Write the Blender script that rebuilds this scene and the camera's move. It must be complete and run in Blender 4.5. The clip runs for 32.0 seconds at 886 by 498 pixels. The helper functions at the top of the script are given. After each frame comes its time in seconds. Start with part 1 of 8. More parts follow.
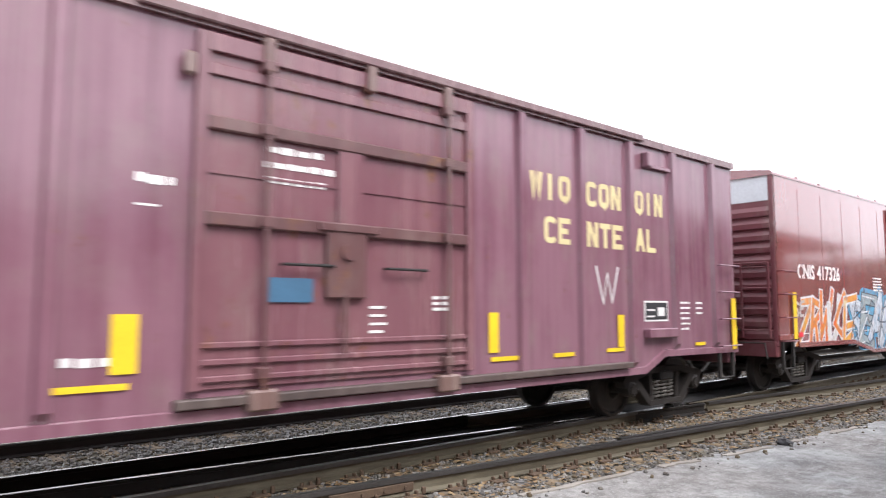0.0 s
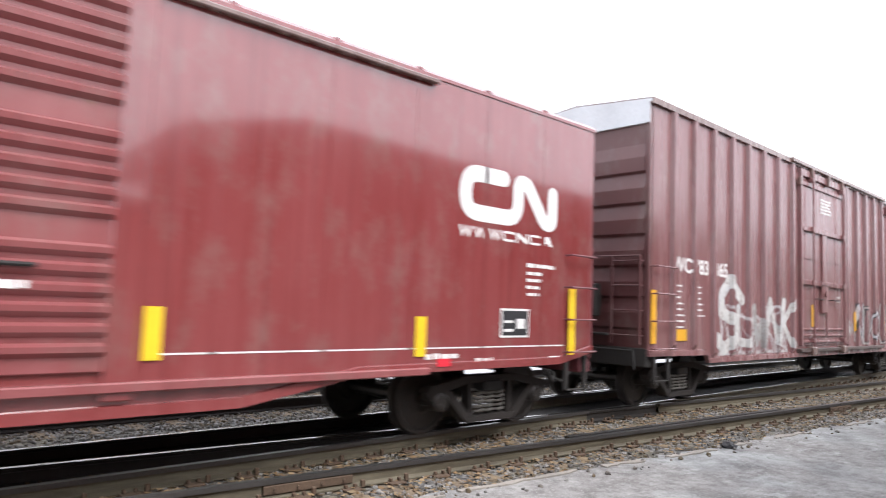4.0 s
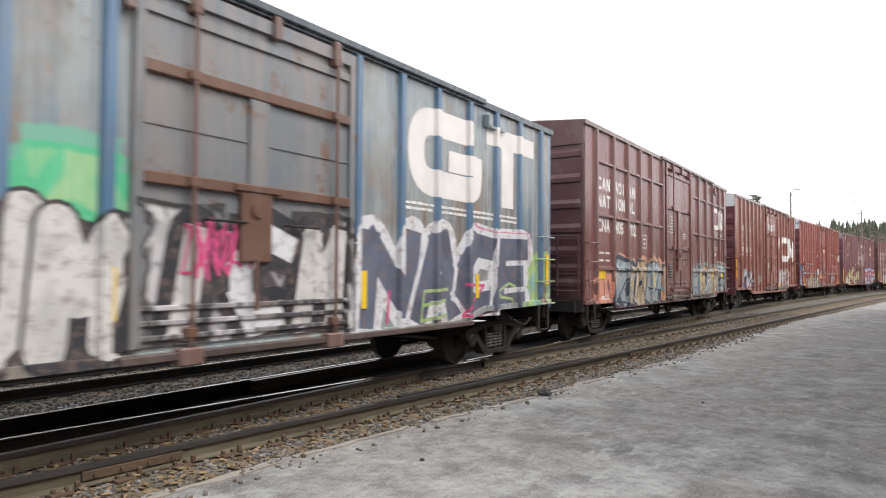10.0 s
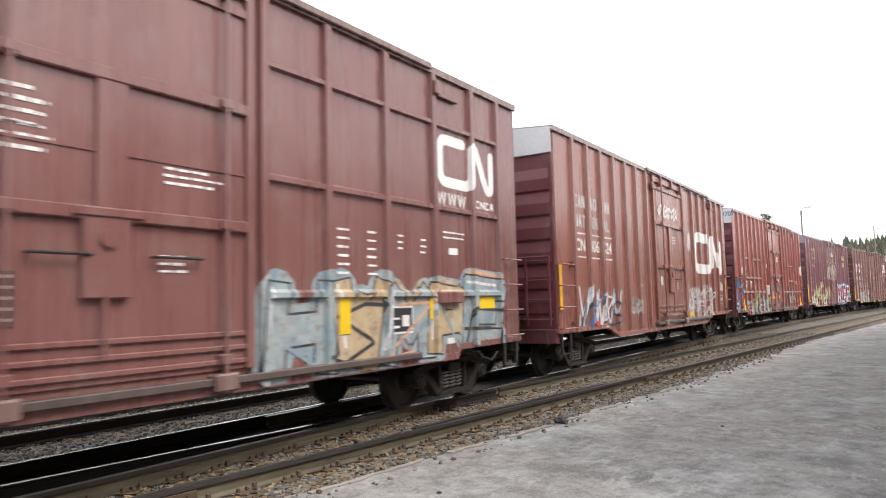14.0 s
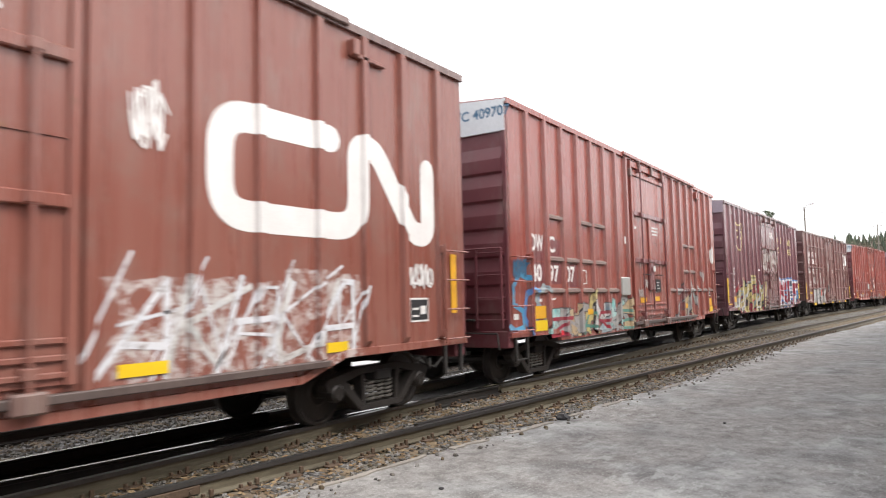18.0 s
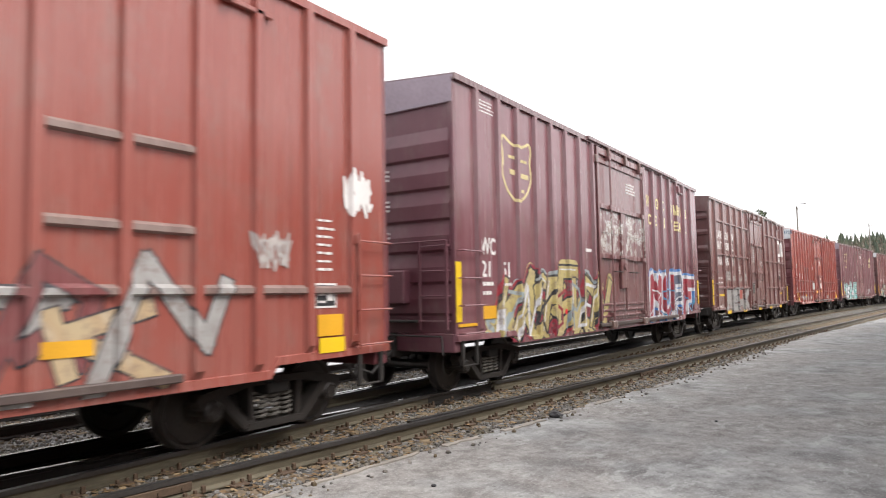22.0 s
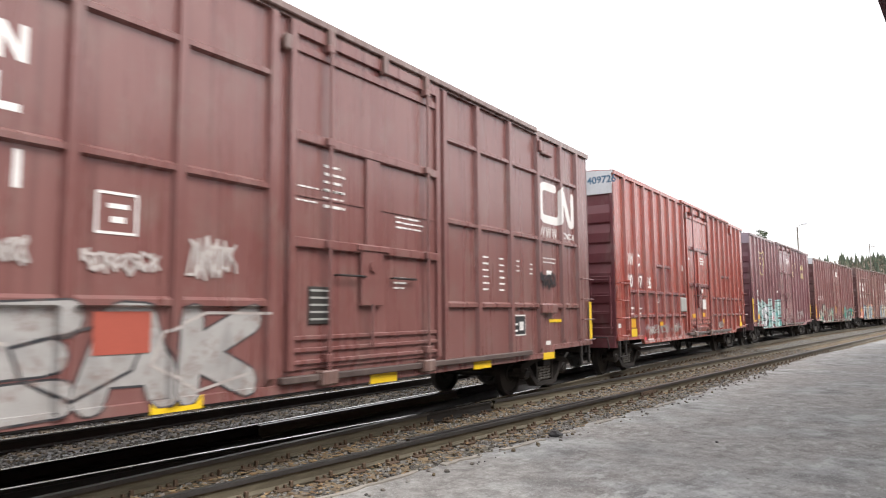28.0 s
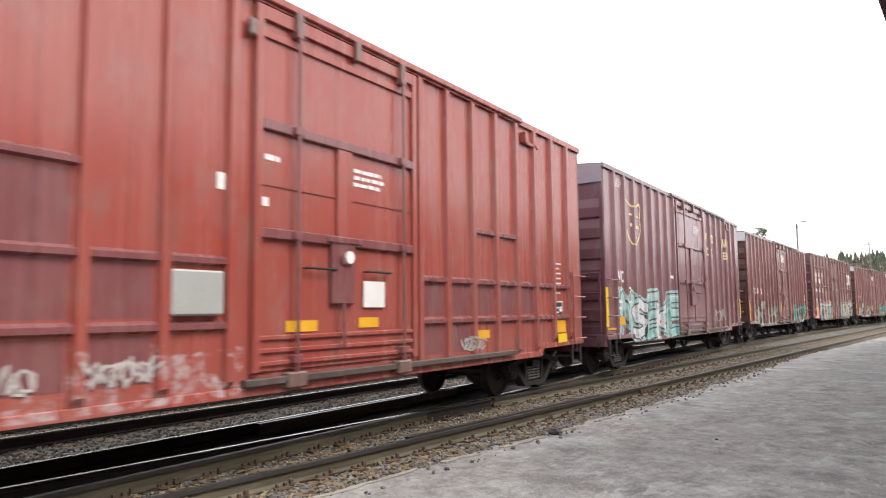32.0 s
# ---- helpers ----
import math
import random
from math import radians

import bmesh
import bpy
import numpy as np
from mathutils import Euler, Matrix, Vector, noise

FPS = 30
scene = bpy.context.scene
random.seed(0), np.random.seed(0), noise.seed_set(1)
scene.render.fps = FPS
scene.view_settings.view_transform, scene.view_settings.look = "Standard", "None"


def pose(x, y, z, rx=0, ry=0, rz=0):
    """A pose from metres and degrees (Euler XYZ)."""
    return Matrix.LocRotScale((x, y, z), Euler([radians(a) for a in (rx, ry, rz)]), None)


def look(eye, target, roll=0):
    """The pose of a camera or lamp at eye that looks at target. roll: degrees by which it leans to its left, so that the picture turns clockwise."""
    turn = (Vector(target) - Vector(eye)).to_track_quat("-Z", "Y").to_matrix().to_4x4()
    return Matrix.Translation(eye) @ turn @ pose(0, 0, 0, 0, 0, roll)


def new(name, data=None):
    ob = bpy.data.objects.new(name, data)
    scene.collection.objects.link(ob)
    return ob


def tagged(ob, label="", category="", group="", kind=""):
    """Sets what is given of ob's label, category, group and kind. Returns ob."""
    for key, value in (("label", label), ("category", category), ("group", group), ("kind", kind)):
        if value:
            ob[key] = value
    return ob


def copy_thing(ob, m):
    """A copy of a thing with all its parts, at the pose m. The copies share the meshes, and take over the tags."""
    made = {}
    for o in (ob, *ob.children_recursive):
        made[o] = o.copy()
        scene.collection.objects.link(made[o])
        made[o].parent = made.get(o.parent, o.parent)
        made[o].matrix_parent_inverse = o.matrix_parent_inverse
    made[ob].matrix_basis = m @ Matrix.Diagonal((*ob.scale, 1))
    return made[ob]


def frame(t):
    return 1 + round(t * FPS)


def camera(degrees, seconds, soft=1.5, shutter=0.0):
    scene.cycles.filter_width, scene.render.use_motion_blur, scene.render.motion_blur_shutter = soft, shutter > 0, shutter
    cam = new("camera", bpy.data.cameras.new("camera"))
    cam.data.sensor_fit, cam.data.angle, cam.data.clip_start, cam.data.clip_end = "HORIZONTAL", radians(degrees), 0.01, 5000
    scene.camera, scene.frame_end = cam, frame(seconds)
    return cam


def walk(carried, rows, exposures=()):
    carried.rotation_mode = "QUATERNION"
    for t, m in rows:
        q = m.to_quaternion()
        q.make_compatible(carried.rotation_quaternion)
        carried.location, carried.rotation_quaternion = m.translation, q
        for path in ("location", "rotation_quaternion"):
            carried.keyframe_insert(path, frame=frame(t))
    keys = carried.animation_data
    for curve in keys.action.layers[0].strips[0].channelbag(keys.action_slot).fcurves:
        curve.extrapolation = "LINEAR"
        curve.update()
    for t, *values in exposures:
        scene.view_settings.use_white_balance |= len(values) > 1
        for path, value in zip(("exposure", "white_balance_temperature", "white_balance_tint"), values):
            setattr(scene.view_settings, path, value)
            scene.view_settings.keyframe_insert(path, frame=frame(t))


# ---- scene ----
cam = camera(65.92, 32.0, 1.1, 0.45)
# seconds, yaw, pitch and lean in degrees
PATH = [
    (0.0, 95.02, -0.01, -40.62),
    (0.5, 95.01, -0.01, -40.51),
    (1.0, 94.96, -0.01, -40.52),
    (1.5, 94.90, -0.10, -40.46),
    (2.0, 94.89, -0.10, -40.43),
    (2.5, 94.96, -0.13, -40.48),
    (3.0, 94.97, -0.25, -40.50),
    (3.6, 94.50, -0.10, -41.28),
    (4.0, 94.65, -2.10, -43.10),
    (4.3, 95.40, -1.00, -46.10),
    (4.5, 95.40, -0.90, -48.70),
    (6.5, 93.80, -0.32, -66.01),
    (7.0, 93.33, -0.18, -64.51),
    (7.5, 93.07, 0.37, -63.91),
    (8.0, 92.92, 0.25, -62.49),
    (8.5, 92.90, 0.96, -60.66),
    (9.0, 92.52, 0.50, -59.00),
    (9.5, 92.15, -0.12, -57.65),
    (10.0, 91.99, -0.35, -56.93),
    (10.5, 91.95, -0.36, -56.62),
    (11.0, 91.93, -0.34, -56.52),
    (11.5, 91.83, -0.45, -56.50),
    (12.0, 91.71, -0.30, -56.50),
    (12.5, 92.28, 0.98, -56.50),
    (13.0, 93.40, 0.92, -56.40),
    (13.5, 94.20, 1.35, -56.19),
    (14.0, 94.45, 1.38, -55.98),
    (14.5, 94.51, 1.63, -55.89),
    (15.0, 94.38, 1.68, -55.86),
    (15.5, 94.35, 1.46, -55.91),
    (17.5, 94.12, 1.42, -55.61),
    (18.0, 94.16, 1.29, -55.79),
    (18.5, 94.16, 1.25, -55.94),
    (19.0, 94.08, 1.31, -56.02),
    (19.5, 94.01, 1.26, -56.06),
    (20.0, 94.03, 1.20, -56.12),
    (20.5, 94.04, 1.19, -56.17),
    (21.0, 94.00, 0.98, -56.20),
    (21.5, 93.90, 0.95, -56.26),
    (22.0, 93.93, 1.00, -56.32),
    (22.5, 94.00, 0.63, -56.39),
    (23.0, 94.17, 0.87, -56.42),
    (23.5, 94.34, 0.76, -56.48),
    (24.0, 94.43, 0.79, -56.44),
    (24.5, 94.49, 0.59, -56.44),
    (26.5, 95.04, 0.78, -56.09),
    (27.0, 95.39, 0.23, -56.24),
    (27.5, 95.41, 0.40, -56.24),
    (28.0, 95.37, 0.49, -56.32),
    (28.5, 95.36, 0.51, -56.44),
    (29.0, 95.37, 0.46, -56.47),
    (29.5, 95.35, 0.60, -56.47),
    (30.0, 95.32, 0.64, -56.45),
    (30.5, 95.23, 0.66, -56.47),
    (31.0, 95.22, 0.73, -56.41),
    (31.5, 95.20, 0.73, -56.36),
    (32.0, 95.20, 0.58, -56.35),
]


# seconds, stops, kelvin and tint: the camera's own exposure and white balance
EXPOSURES = [(0.0, 0.66, 6150, 13), (3.4, 0.62, 6150, 13), (4.0, 0.64, 6100, 12), (4.5, 0.74, 6100, 12), (6.5, -0.34, 6500, 11), (8.0, -0.22, 6500, 11), (9.0, -0.02, 6500, 11), (11.0, 0.22, 6500, 11), (13.0, 0.38, 6500, 11), (32.0, 0.38, 6500, 11)]


# seconds and where the eye stands: it shifts a little as the holder turns
EYES = [(0.0, -0.15, 0.18, 1.62), (3.0, -0.15, 0.18, 1.62), (3.6, 0.05, 0.15, 1.64), (4.0, 0.08, 0.1, 1.6), (4.3, 0.12, 0.24, 1.51), (4.5, 0.12, 0.27, 1.5), (6.5, 0.0, 0.0, 1.62), (32.0, 0.0, 0.0, 1.62)]


def eye_at(t):
    for (a, *p), (b, *q) in zip(EYES, EYES[1:]):
        if t <= b:
            return [u + (v - u) * (t - a) / (b - a) for u, v in zip(p, q)]


walk(cam, [(t, pose(*eye_at(t), rx, ry, rz)) for t, rx, ry, rz in PATH], EXPOSURES)

# ---- light: a bright overcast sky ----
world = bpy.data.worlds.new("world")
scene.world = world
world.use_nodes = True
wn, wl = world.node_tree.nodes, world.node_tree.links
sky = wn.new("ShaderNodeTexSky")
sky.sky_type, sky.sun_disc = "NISHITA", False
sky.sun_elevation, sky.sun_rotation = radians(51), radians(171)
sky.dust_density, sky.air_density = 4.0, 1.0
dim = wn.new("ShaderNodeVectorMath")
dim.operation = "SCALE"
dim.inputs[3].default_value = 0.12
wl.new(sky.outputs[0], dim.inputs[0])
cloud = wn.new("ShaderNodeMix")
cloud.data_type = "RGBA"
cloud.inputs["Factor"].default_value = 0.85
cloud.inputs["B"].default_value = (1.35, 1.34, 1.36, 1)
wl.new(dim.outputs[0], cloud.inputs["A"])
wl.new(cloud.outputs["Result"], wn["Background"].inputs[0])
wn["Background"].inputs[1].default_value = 1.15
sun = new("sun", bpy.data.lights.new("sun", "SUN"))
sun.data.energy, sun.data.angle, sun.data.color = 2.3, radians(25), (1, 0.96, 0.9)
sun.matrix_world = look((4, -26, 33), (0, 0, 0))


# ---- materials ----
class Nodes:
    """A material's node tree, with short calls for the nodes used here."""

    def __init__(self, name, rough=0.6, metal=0.0, coord="Object"):
        self.m = bpy.data.materials.new(name)
        self.m.use_nodes = True
        self.t = self.m.node_tree
        self.b = self.t.nodes["Principled BSDF"]
        self.b.inputs["Roughness"].default_value, self.b.inputs["Metallic"].default_value = rough, metal
        self.co = self.t.nodes.new("ShaderNodeTexCoord").outputs[coord]

    def link(self, value, socket):
        if isinstance(value, (int, float)):
            socket.default_value = value
        elif isinstance(value, tuple):
            socket.default_value = (*value, 1) if len(value) == 3 and socket.type == "RGBA" else value
        else:
            self.t.links.new(value, socket)

    def math(self, op, a, b=0.0, clamp=False):
        n = self.t.nodes.new("ShaderNodeMath")
        n.operation, n.use_clamp = op, clamp
        self.link(a, n.inputs[0])
        self.link(b, n.inputs[1])
        return n.outputs[0]

    def stretch(self, scale, turn=(0, 0, 0), shift=(0, 0, 0), vec=None):
        n = self.t.nodes.new("ShaderNodeMapping")
        n.inputs["Location"].default_value, n.inputs["Rotation"].default_value, n.inputs["Scale"].default_value = shift, turn, scale
        self.t.links.new(vec or self.co, n.inputs[0])
        return n.outputs[0]

    def noise(self, scale, detail=4.0, vec=None, rough=0.55, distort=0.0):
        n = self.t.nodes.new("ShaderNodeTexNoise")
        n.inputs["Scale"].default_value, n.inputs["Detail"].default_value = scale, detail
        n.inputs["Roughness"].default_value, n.inputs["Distortion"].default_value = rough, distort
        self.t.links.new(vec or self.co, n.inputs["Vector"])
        return n.outputs["Fac"]

    def voronoi(self, scale, feature="F1", vec=None, metric="EUCLIDEAN"):
        n = self.t.nodes.new("ShaderNodeTexVoronoi")
        n.feature = feature
        if feature != "DISTANCE_TO_EDGE":
            n.distance = metric
        n.inputs["Scale"].default_value = scale
        self.t.links.new(vec or self.co, n.inputs["Vector"])
        return n

    def ramp(self, fac, stops, constant=False):
        n = self.t.nodes.new("ShaderNodeValToRGB")
        n.color_ramp.interpolation = "CONSTANT" if constant else "LINEAR"
        e = n.color_ramp.elements
        while len(e) < len(stops):
            e.new(0.5)
        for el, (p, c) in zip(e, stops):
            el.position = p
            el.color = (c, c, c, 1) if isinstance(c, (int, float)) else (*c, 1)
        self.t.links.new(fac, n.inputs[0])
        return n.outputs["Color"]

    def mix(self, fac, a, b, mode="MIX"):
        n = self.t.nodes.new("ShaderNodeMix")
        n.data_type, n.blend_type = "RGBA", mode
        self.link(fac, n.inputs["Factor"])
        self.link(a, n.inputs["A"])
        self.link(b, n.inputs["B"])
        return n.outputs["Result"]

    def random(self):
        return self.t.nodes.new("ShaderNodeObjectInfo").outputs["Random"]

    def island(self):
        return self.t.nodes.new("ShaderNodeNewGeometry").outputs["Random Per Island"]

    def xyz(self):
        n = self.t.nodes.new("ShaderNodeSeparateXYZ")
        self.t.links.new(self.co, n.inputs[0])
        return n.outputs

    def done(self, color, bump=None, strength=0.3, distance=0.02, rough=None):
        self.link(color, self.b.inputs["Base Color"])
        if bump is not None:
            n = self.t.nodes.new("ShaderNodeBump")
            n.inputs["Strength"].default_value, n.inputs["Distance"].default_value = strength, distance
            self.t.links.new(bump, n.inputs["Height"])
            self.t.links.new(n.outputs[0], self.b.inputs["Normal"])
        if rough is not None:
            self.link(rough, self.b.inputs["Roughness"])
        return self.m


def plain(name, color, rough=0.6, metal=0.0, vary=0.25, scale=6.0, bump=0.1):
    """A surface with two scales of tone, some speckle and fine relief."""
    n = Nodes(name, rough, metal)
    big, fine = n.noise(scale * 0.25, 5), n.noise(scale * 6, 3)
    tone = n.math("ADD", n.math("MULTIPLY", big, 1.3), n.math("MULTIPLY", fine, 0.7))
    low, high = tuple(max(0, c * (1 - vary)) for c in color), tuple(min(1, c * (1 + vary)) for c in color)
    return n.done(n.ramp(n.math("MULTIPLY", tone, 0.5), [(0.3, low), (0.7, high)]), fine, bump, 0.01)


def paint(name, base, faded, rust=0.45, rough=0.5, gloss_wave=0.0, tags=(), fade=0.5, worn=None, stain=0.0):
    """Old railway paint: bleached patches, rain streaks, rust freckles and sprayed murals (tags)."""
    n = Nodes(name, rough)
    n.b.inputs["IOR"].default_value = 1.62
    x, y, z = n.xyz()
    patch = n.noise(0.55, 6, rough=0.6)
    streak = n.noise(1.0, 5, n.stretch((5.5, 3.0, 0.28)), 0.6)
    fine = n.noise(26, 3)
    fac = n.math("ADD", n.math("MULTIPLY", patch, 0.7), n.math("MULTIPLY", streak, 0.6))
    col = n.mix(n.ramp(fac, [(0.46, 0.0), (0.46 + 0.36 * (1.6 - fade), 1.0)]), base, faded)
    col = n.mix(n.ramp(n.noise(1.0, 4, n.stretch((9, 4, 0.12), shift=(3, 1, 7))), [(0.56, 0.0), (0.74, 0.55)]), col, tuple(c * 0.55 for c in base))
    dust = n.ramp(n.noise(2.2, 7, n.stretch((1, 1, 0.6), shift=(9, 2, 4)), 0.7), [(0.5, 0.0), (0.72, 0.35)])
    col = n.mix(dust, col, (0.23, 0.19, 0.165))
    if stain:
        brown = n.ramp(n.noise(1.0, 6, n.stretch((1.1, 1.0, 0.55), shift=(4, 8, 1)), 0.62), [(0.47, 0.0), (0.62, stain)])
        col = n.mix(brown, col, n.ramp(n.noise(4.0, 5, rough=0.7), [(0.42, (0.15, 0.135, 0.125)), (0.56, (0.235, 0.175, 0.125)), (0.68, (0.27, 0.13, 0.07))]))
    spots = n.ramp(n.noise(3.1, 9, n.stretch((1, 1, 0.8), shift=(1, 5, 2)), 0.74), [(0.70 - 0.16 * rust, 0.0), (0.76 - 0.13 * rust, 1.0)])
    col = n.mix(n.math("MULTIPLY", spots, 0.75), col, n.ramp(fine, [(0.35, (0.10, 0.045, 0.022)), (0.7, (0.24, 0.11, 0.05))]))
    for u0, u1, zlo, zhi, amp, shades, outline, halo, sx, sz, seed, cover in tags:
        wob = n.noise(1.0, 3, n.stretch((1.3, 0.0, 1.3), shift=(seed * 3.1, seed, 0)))
        off = n.math("MULTIPLY", n.math("SUBTRACT", wob, 0.5), 1.0)
        top = n.math("ADD", n.math("MULTIPLY", n.noise(1.0, 3, n.stretch((1.5, 0, 0.0), shift=(seed * 1.7, 0, 0))), amp * 2), zhi - amp)
        above = n.math("SUBTRACT", top, z)
        inside = n.math("MINIMUM", n.math("SUBTRACT", n.math("ADD", x, n.math("MULTIPLY", off, 1.2)), u0), n.math("SUBTRACT", u1, n.math("ADD", x, off)))
        # sprayed letters: slanted columns of their own height with counters and slots
        wide = (u1 - u0) / max(1, round((u1 - u0) / 1.0))
        q = n.math("DIVIDE", n.math("ADD", n.math("ADD", x, n.math("MULTIPLY", off, 1.1)), n.math("MULTIPLY", z, 0.2)), wide)
        idx = n.math("FLOOR", q)
        across = n.math("MULTIPLY", n.math("ABSOLUTE", n.math("SUBTRACT", n.math("SUBTRACT", q, idx), 0.5)), wide)
        dice = n.t.nodes.new("ShaderNodeTexWhiteNoise")
        dice.noise_dimensions = "1D"
        n.link(n.math("ADD", idx, seed * 0.37), dice.inputs["W"])
        luck = dice.outputs["Value"]
        above = n.math("SUBTRACT", above, n.math("MULTIPLY", luck, amp * 1.3))
        mid = n.math("ADD", n.math("MULTIPLY", luck, (zhi - zlo) * 0.4), zlo + (zhi - zlo) * 0.3)
        ring = n.math("SQRT", n.math("ADD", n.math("POWER", n.math("DIVIDE", across, 0.12), 2.0), n.math("POWER", n.math("DIVIDE", n.math("SUBTRACT", z, mid), 0.15), 2.0)))
        hole = n.math("MULTIPLY", n.math("SUBTRACT", ring, 1.0), 0.12)
        slot = n.math("MAXIMUM", n.math("SUBTRACT", across, n.math("MULTIPLY", luck, 0.09)), n.math("SUBTRACT", z, zlo + (zhi - zlo) * 0.33))
        column = n.math("SUBTRACT", wide / 2 - 0.015, across)
        bound = n.math("MINIMUM", n.math("MINIMUM", inside, above), n.math("SUBTRACT", z, zlo))
        inside = n.math("MINIMUM", inside, n.math("MINIMUM", column, n.math("MINIMUM", hole, slot)))
        inside = n.math("MINIMUM", n.math("MINIMUM", inside, above), n.math("SUBTRACT", z, zlo))
        warp = n.t.nodes.new("ShaderNodeVectorMath")
        warp.operation = "ADD"
        n.link(n.stretch((sx * 0.75, 0.0, sz * 0.75), shift=(seed * 2.3, 0, seed), turn=(0, 0.22, 0)), warp.inputs[0])
        bend = n.t.nodes.new("ShaderNodeTexNoise")
        bend.inputs["Scale"].default_value, bend.inputs["Detail"].default_value = 0.9, 2.0
        n.t.links.new(n.stretch((sx * 0.8, 0.0, sz * 0.8), shift=(seed, 0, 2)), bend.inputs["Vector"])
        push = n.t.nodes.new("ShaderNodeVectorMath")
        push.operation = "SCALE"
        push.inputs[3].default_value = 2.1
        n.t.links.new(bend.outputs["Color"], push.inputs[0])
        n.t.links.new(push.outputs[0], warp.inputs[1])
        cell = n.voronoi(1.0, "F1", warp.outputs[0], "CHEBYCHEV")
        sep = n.t.nodes.new("ShaderNodeSeparateColor")
        n.t.links.new(cell.outputs["Color"], sep.inputs[0])
        k = len(shades)
        fill = n.ramp(sep.outputs[0], [(i / k, c) for i, c in enumerate(shades)], True)
        fill = n.mix(n.ramp(n.noise(2.6, 2), [(0.42, 0.0), (0.62, 0.5)]), fill, shades[0])
        edge = n.voronoi(1.0, "DISTANCE_TO_EDGE", warp.outputs[0]).outputs["Distance"]
        fill = n.mix(n.ramp(edge, [(0.018, 0.8), (0.03, 0.0)]), fill, outline)
        flow = n.math("FRACT", n.math("MULTIPLY", n.noise(1.0, 1.0, n.stretch((sx * 1.1, 0, sz * 0.8), shift=(seed * 5, 0, 1), turn=(0, -0.3, 0)), 0.4, 0.8), 5.0))
        fill = n.mix(n.ramp(flow, [(0.0, 0.7), (0.05, 0.7), (0.08, 0.0)]), fill, outline)
        fill = n.mix(n.ramp(flow, [(0.5, 0.0), (0.52, 0.55), (0.62, 0.55), (0.66, 0.0)]), fill, shades[-1])
        rim = n.ramp(inside, [(0.05, 1.0), (0.09, 0.0)])
        fill = n.mix(rim, fill, outline)
        worn_off = n.ramp(n.noise(7.0, 6, rough=0.75), [(cover - 0.06, 1.0), (cover + 0.06, 0.0)])
        if halo:
            glow = n.math("ADD", n.math("ADD", bound, 0.1), n.math("MULTIPLY", wob, 0.12))
            col = n.mix(n.math("MULTIPLY", n.ramp(glow, [(0.0, 0.0), (0.05, 0.95)]), worn_off), col, halo)
            col = n.mix(n.math("MULTIPLY", n.ramp(bound, [(0.0, 0.0), (0.02, 1.0)]), worn_off), col, n.mix(n.ramp(n.noise(3.1, 2), [(0.45, 0.0), (0.6, 1.0)]), shades[1], shades[0]))
        col = n.mix(n.math("MULTIPLY", n.ramp(inside, [(0.0, 0.0), (0.015, 1.0)]), worn_off), col, fill)
    if worn:
        u0, u1, zlo, zhi = worn
        inside = n.math("MINIMUM", n.math("MINIMUM", n.math("SUBTRACT", x, u0), n.math("SUBTRACT", u1, x)), n.math("MINIMUM", n.math("SUBTRACT", z, zlo), n.math("SUBTRACT", zhi, z)))
        chips = n.ramp(n.noise(2.7, 8, rough=0.7), [(0.49, 0.0), (0.52, 1.0)])
        col = n.mix(n.math("MULTIPLY", n.ramp(inside, [(0.0, 0.0), (0.05, 1.0)]), chips), col, n.ramp(fine, [(0.45, (0.6, 0.58, 0.55)), (0.6, (0.17, 0.09, 0.07))]))
    if gloss_wave:
        n.b.inputs["Coat Weight"].default_value, n.b.inputs["Coat Roughness"].default_value = 0.65, 0.08
        n.b.inputs["Coat IOR"].default_value = 1.8
    wave = n.math("ADD", n.math("MULTIPLY", n.noise(1.3, 2), gloss_wave), n.math("MULTIPLY", fine, 0.04))
    dents = n.math("ADD", wave, n.math("MULTIPLY", n.noise(0.9, 2), 0.25))
    return n.done(col, dents, 0.35, 0.05, n.math("ADD", n.math("MULTIPLY", streak, 0.25), rough - 0.36))


steel_dark = plain("grimy black iron", (0.016, 0.014, 0.013), 0.75, 0.0, 0.5, 5)
steel_brown = plain("dusty brown cast steel", (0.022, 0.019, 0.017), 0.75, 0.0, 0.5, 5)
wheel_mat = plain("grimy wheel iron", (0.05, 0.045, 0.042), 0.42, 0.4, 0.4, 4)
dusty_mat = plain("dusty cast side frame", (0.018, 0.014, 0.012), 0.85, 0.0, 0.5, 5)
rust_mat = plain("rusty track iron", (0.08, 0.052, 0.033), 0.9, 0.0, 0.5, 8)
red_scrawl = plain("orange red spray paint", (0.36, 0.078, 0.05), 0.6, 0.0, 0.1, 7)
chalk_mat = plain("thin chalky spray paint", (0.42, 0.38, 0.36), 0.8, 0.0, 0.3, 14)
faded_mat = plain("faded white lettering", (0.47, 0.47, 0.45), 0.7, 0.0, 0.3, 9)
white_mat = plain("aged white lettering", (0.72, 0.7, 0.68), 0.6, 0.0, 0.12, 9)
cream_mat = plain("faded cream lettering", (0.62, 0.52, 0.27), 0.6, 0.0, 0.15, 9)
yellow_mat = plain("yellow reflective strip", (0.78, 0.52, 0.015), 0.45, 0.0, 0.12, 7)
amber_mat = plain("amber placard", (0.7, 0.36, 0.02), 0.5, 0.0, 0.15, 7)
red_mat = plain("red reflector", (0.7, 0.03, 0.05), 0.4, 0.0, 0.1, 7)
black_mat = plain("black stencil panel", (0.02, 0.02, 0.022), 0.6, 0.0, 0.3, 7)
blue_mat = plain("blue placard", (0.05, 0.13, 0.22), 0.5, 0.0, 0.15, 7)
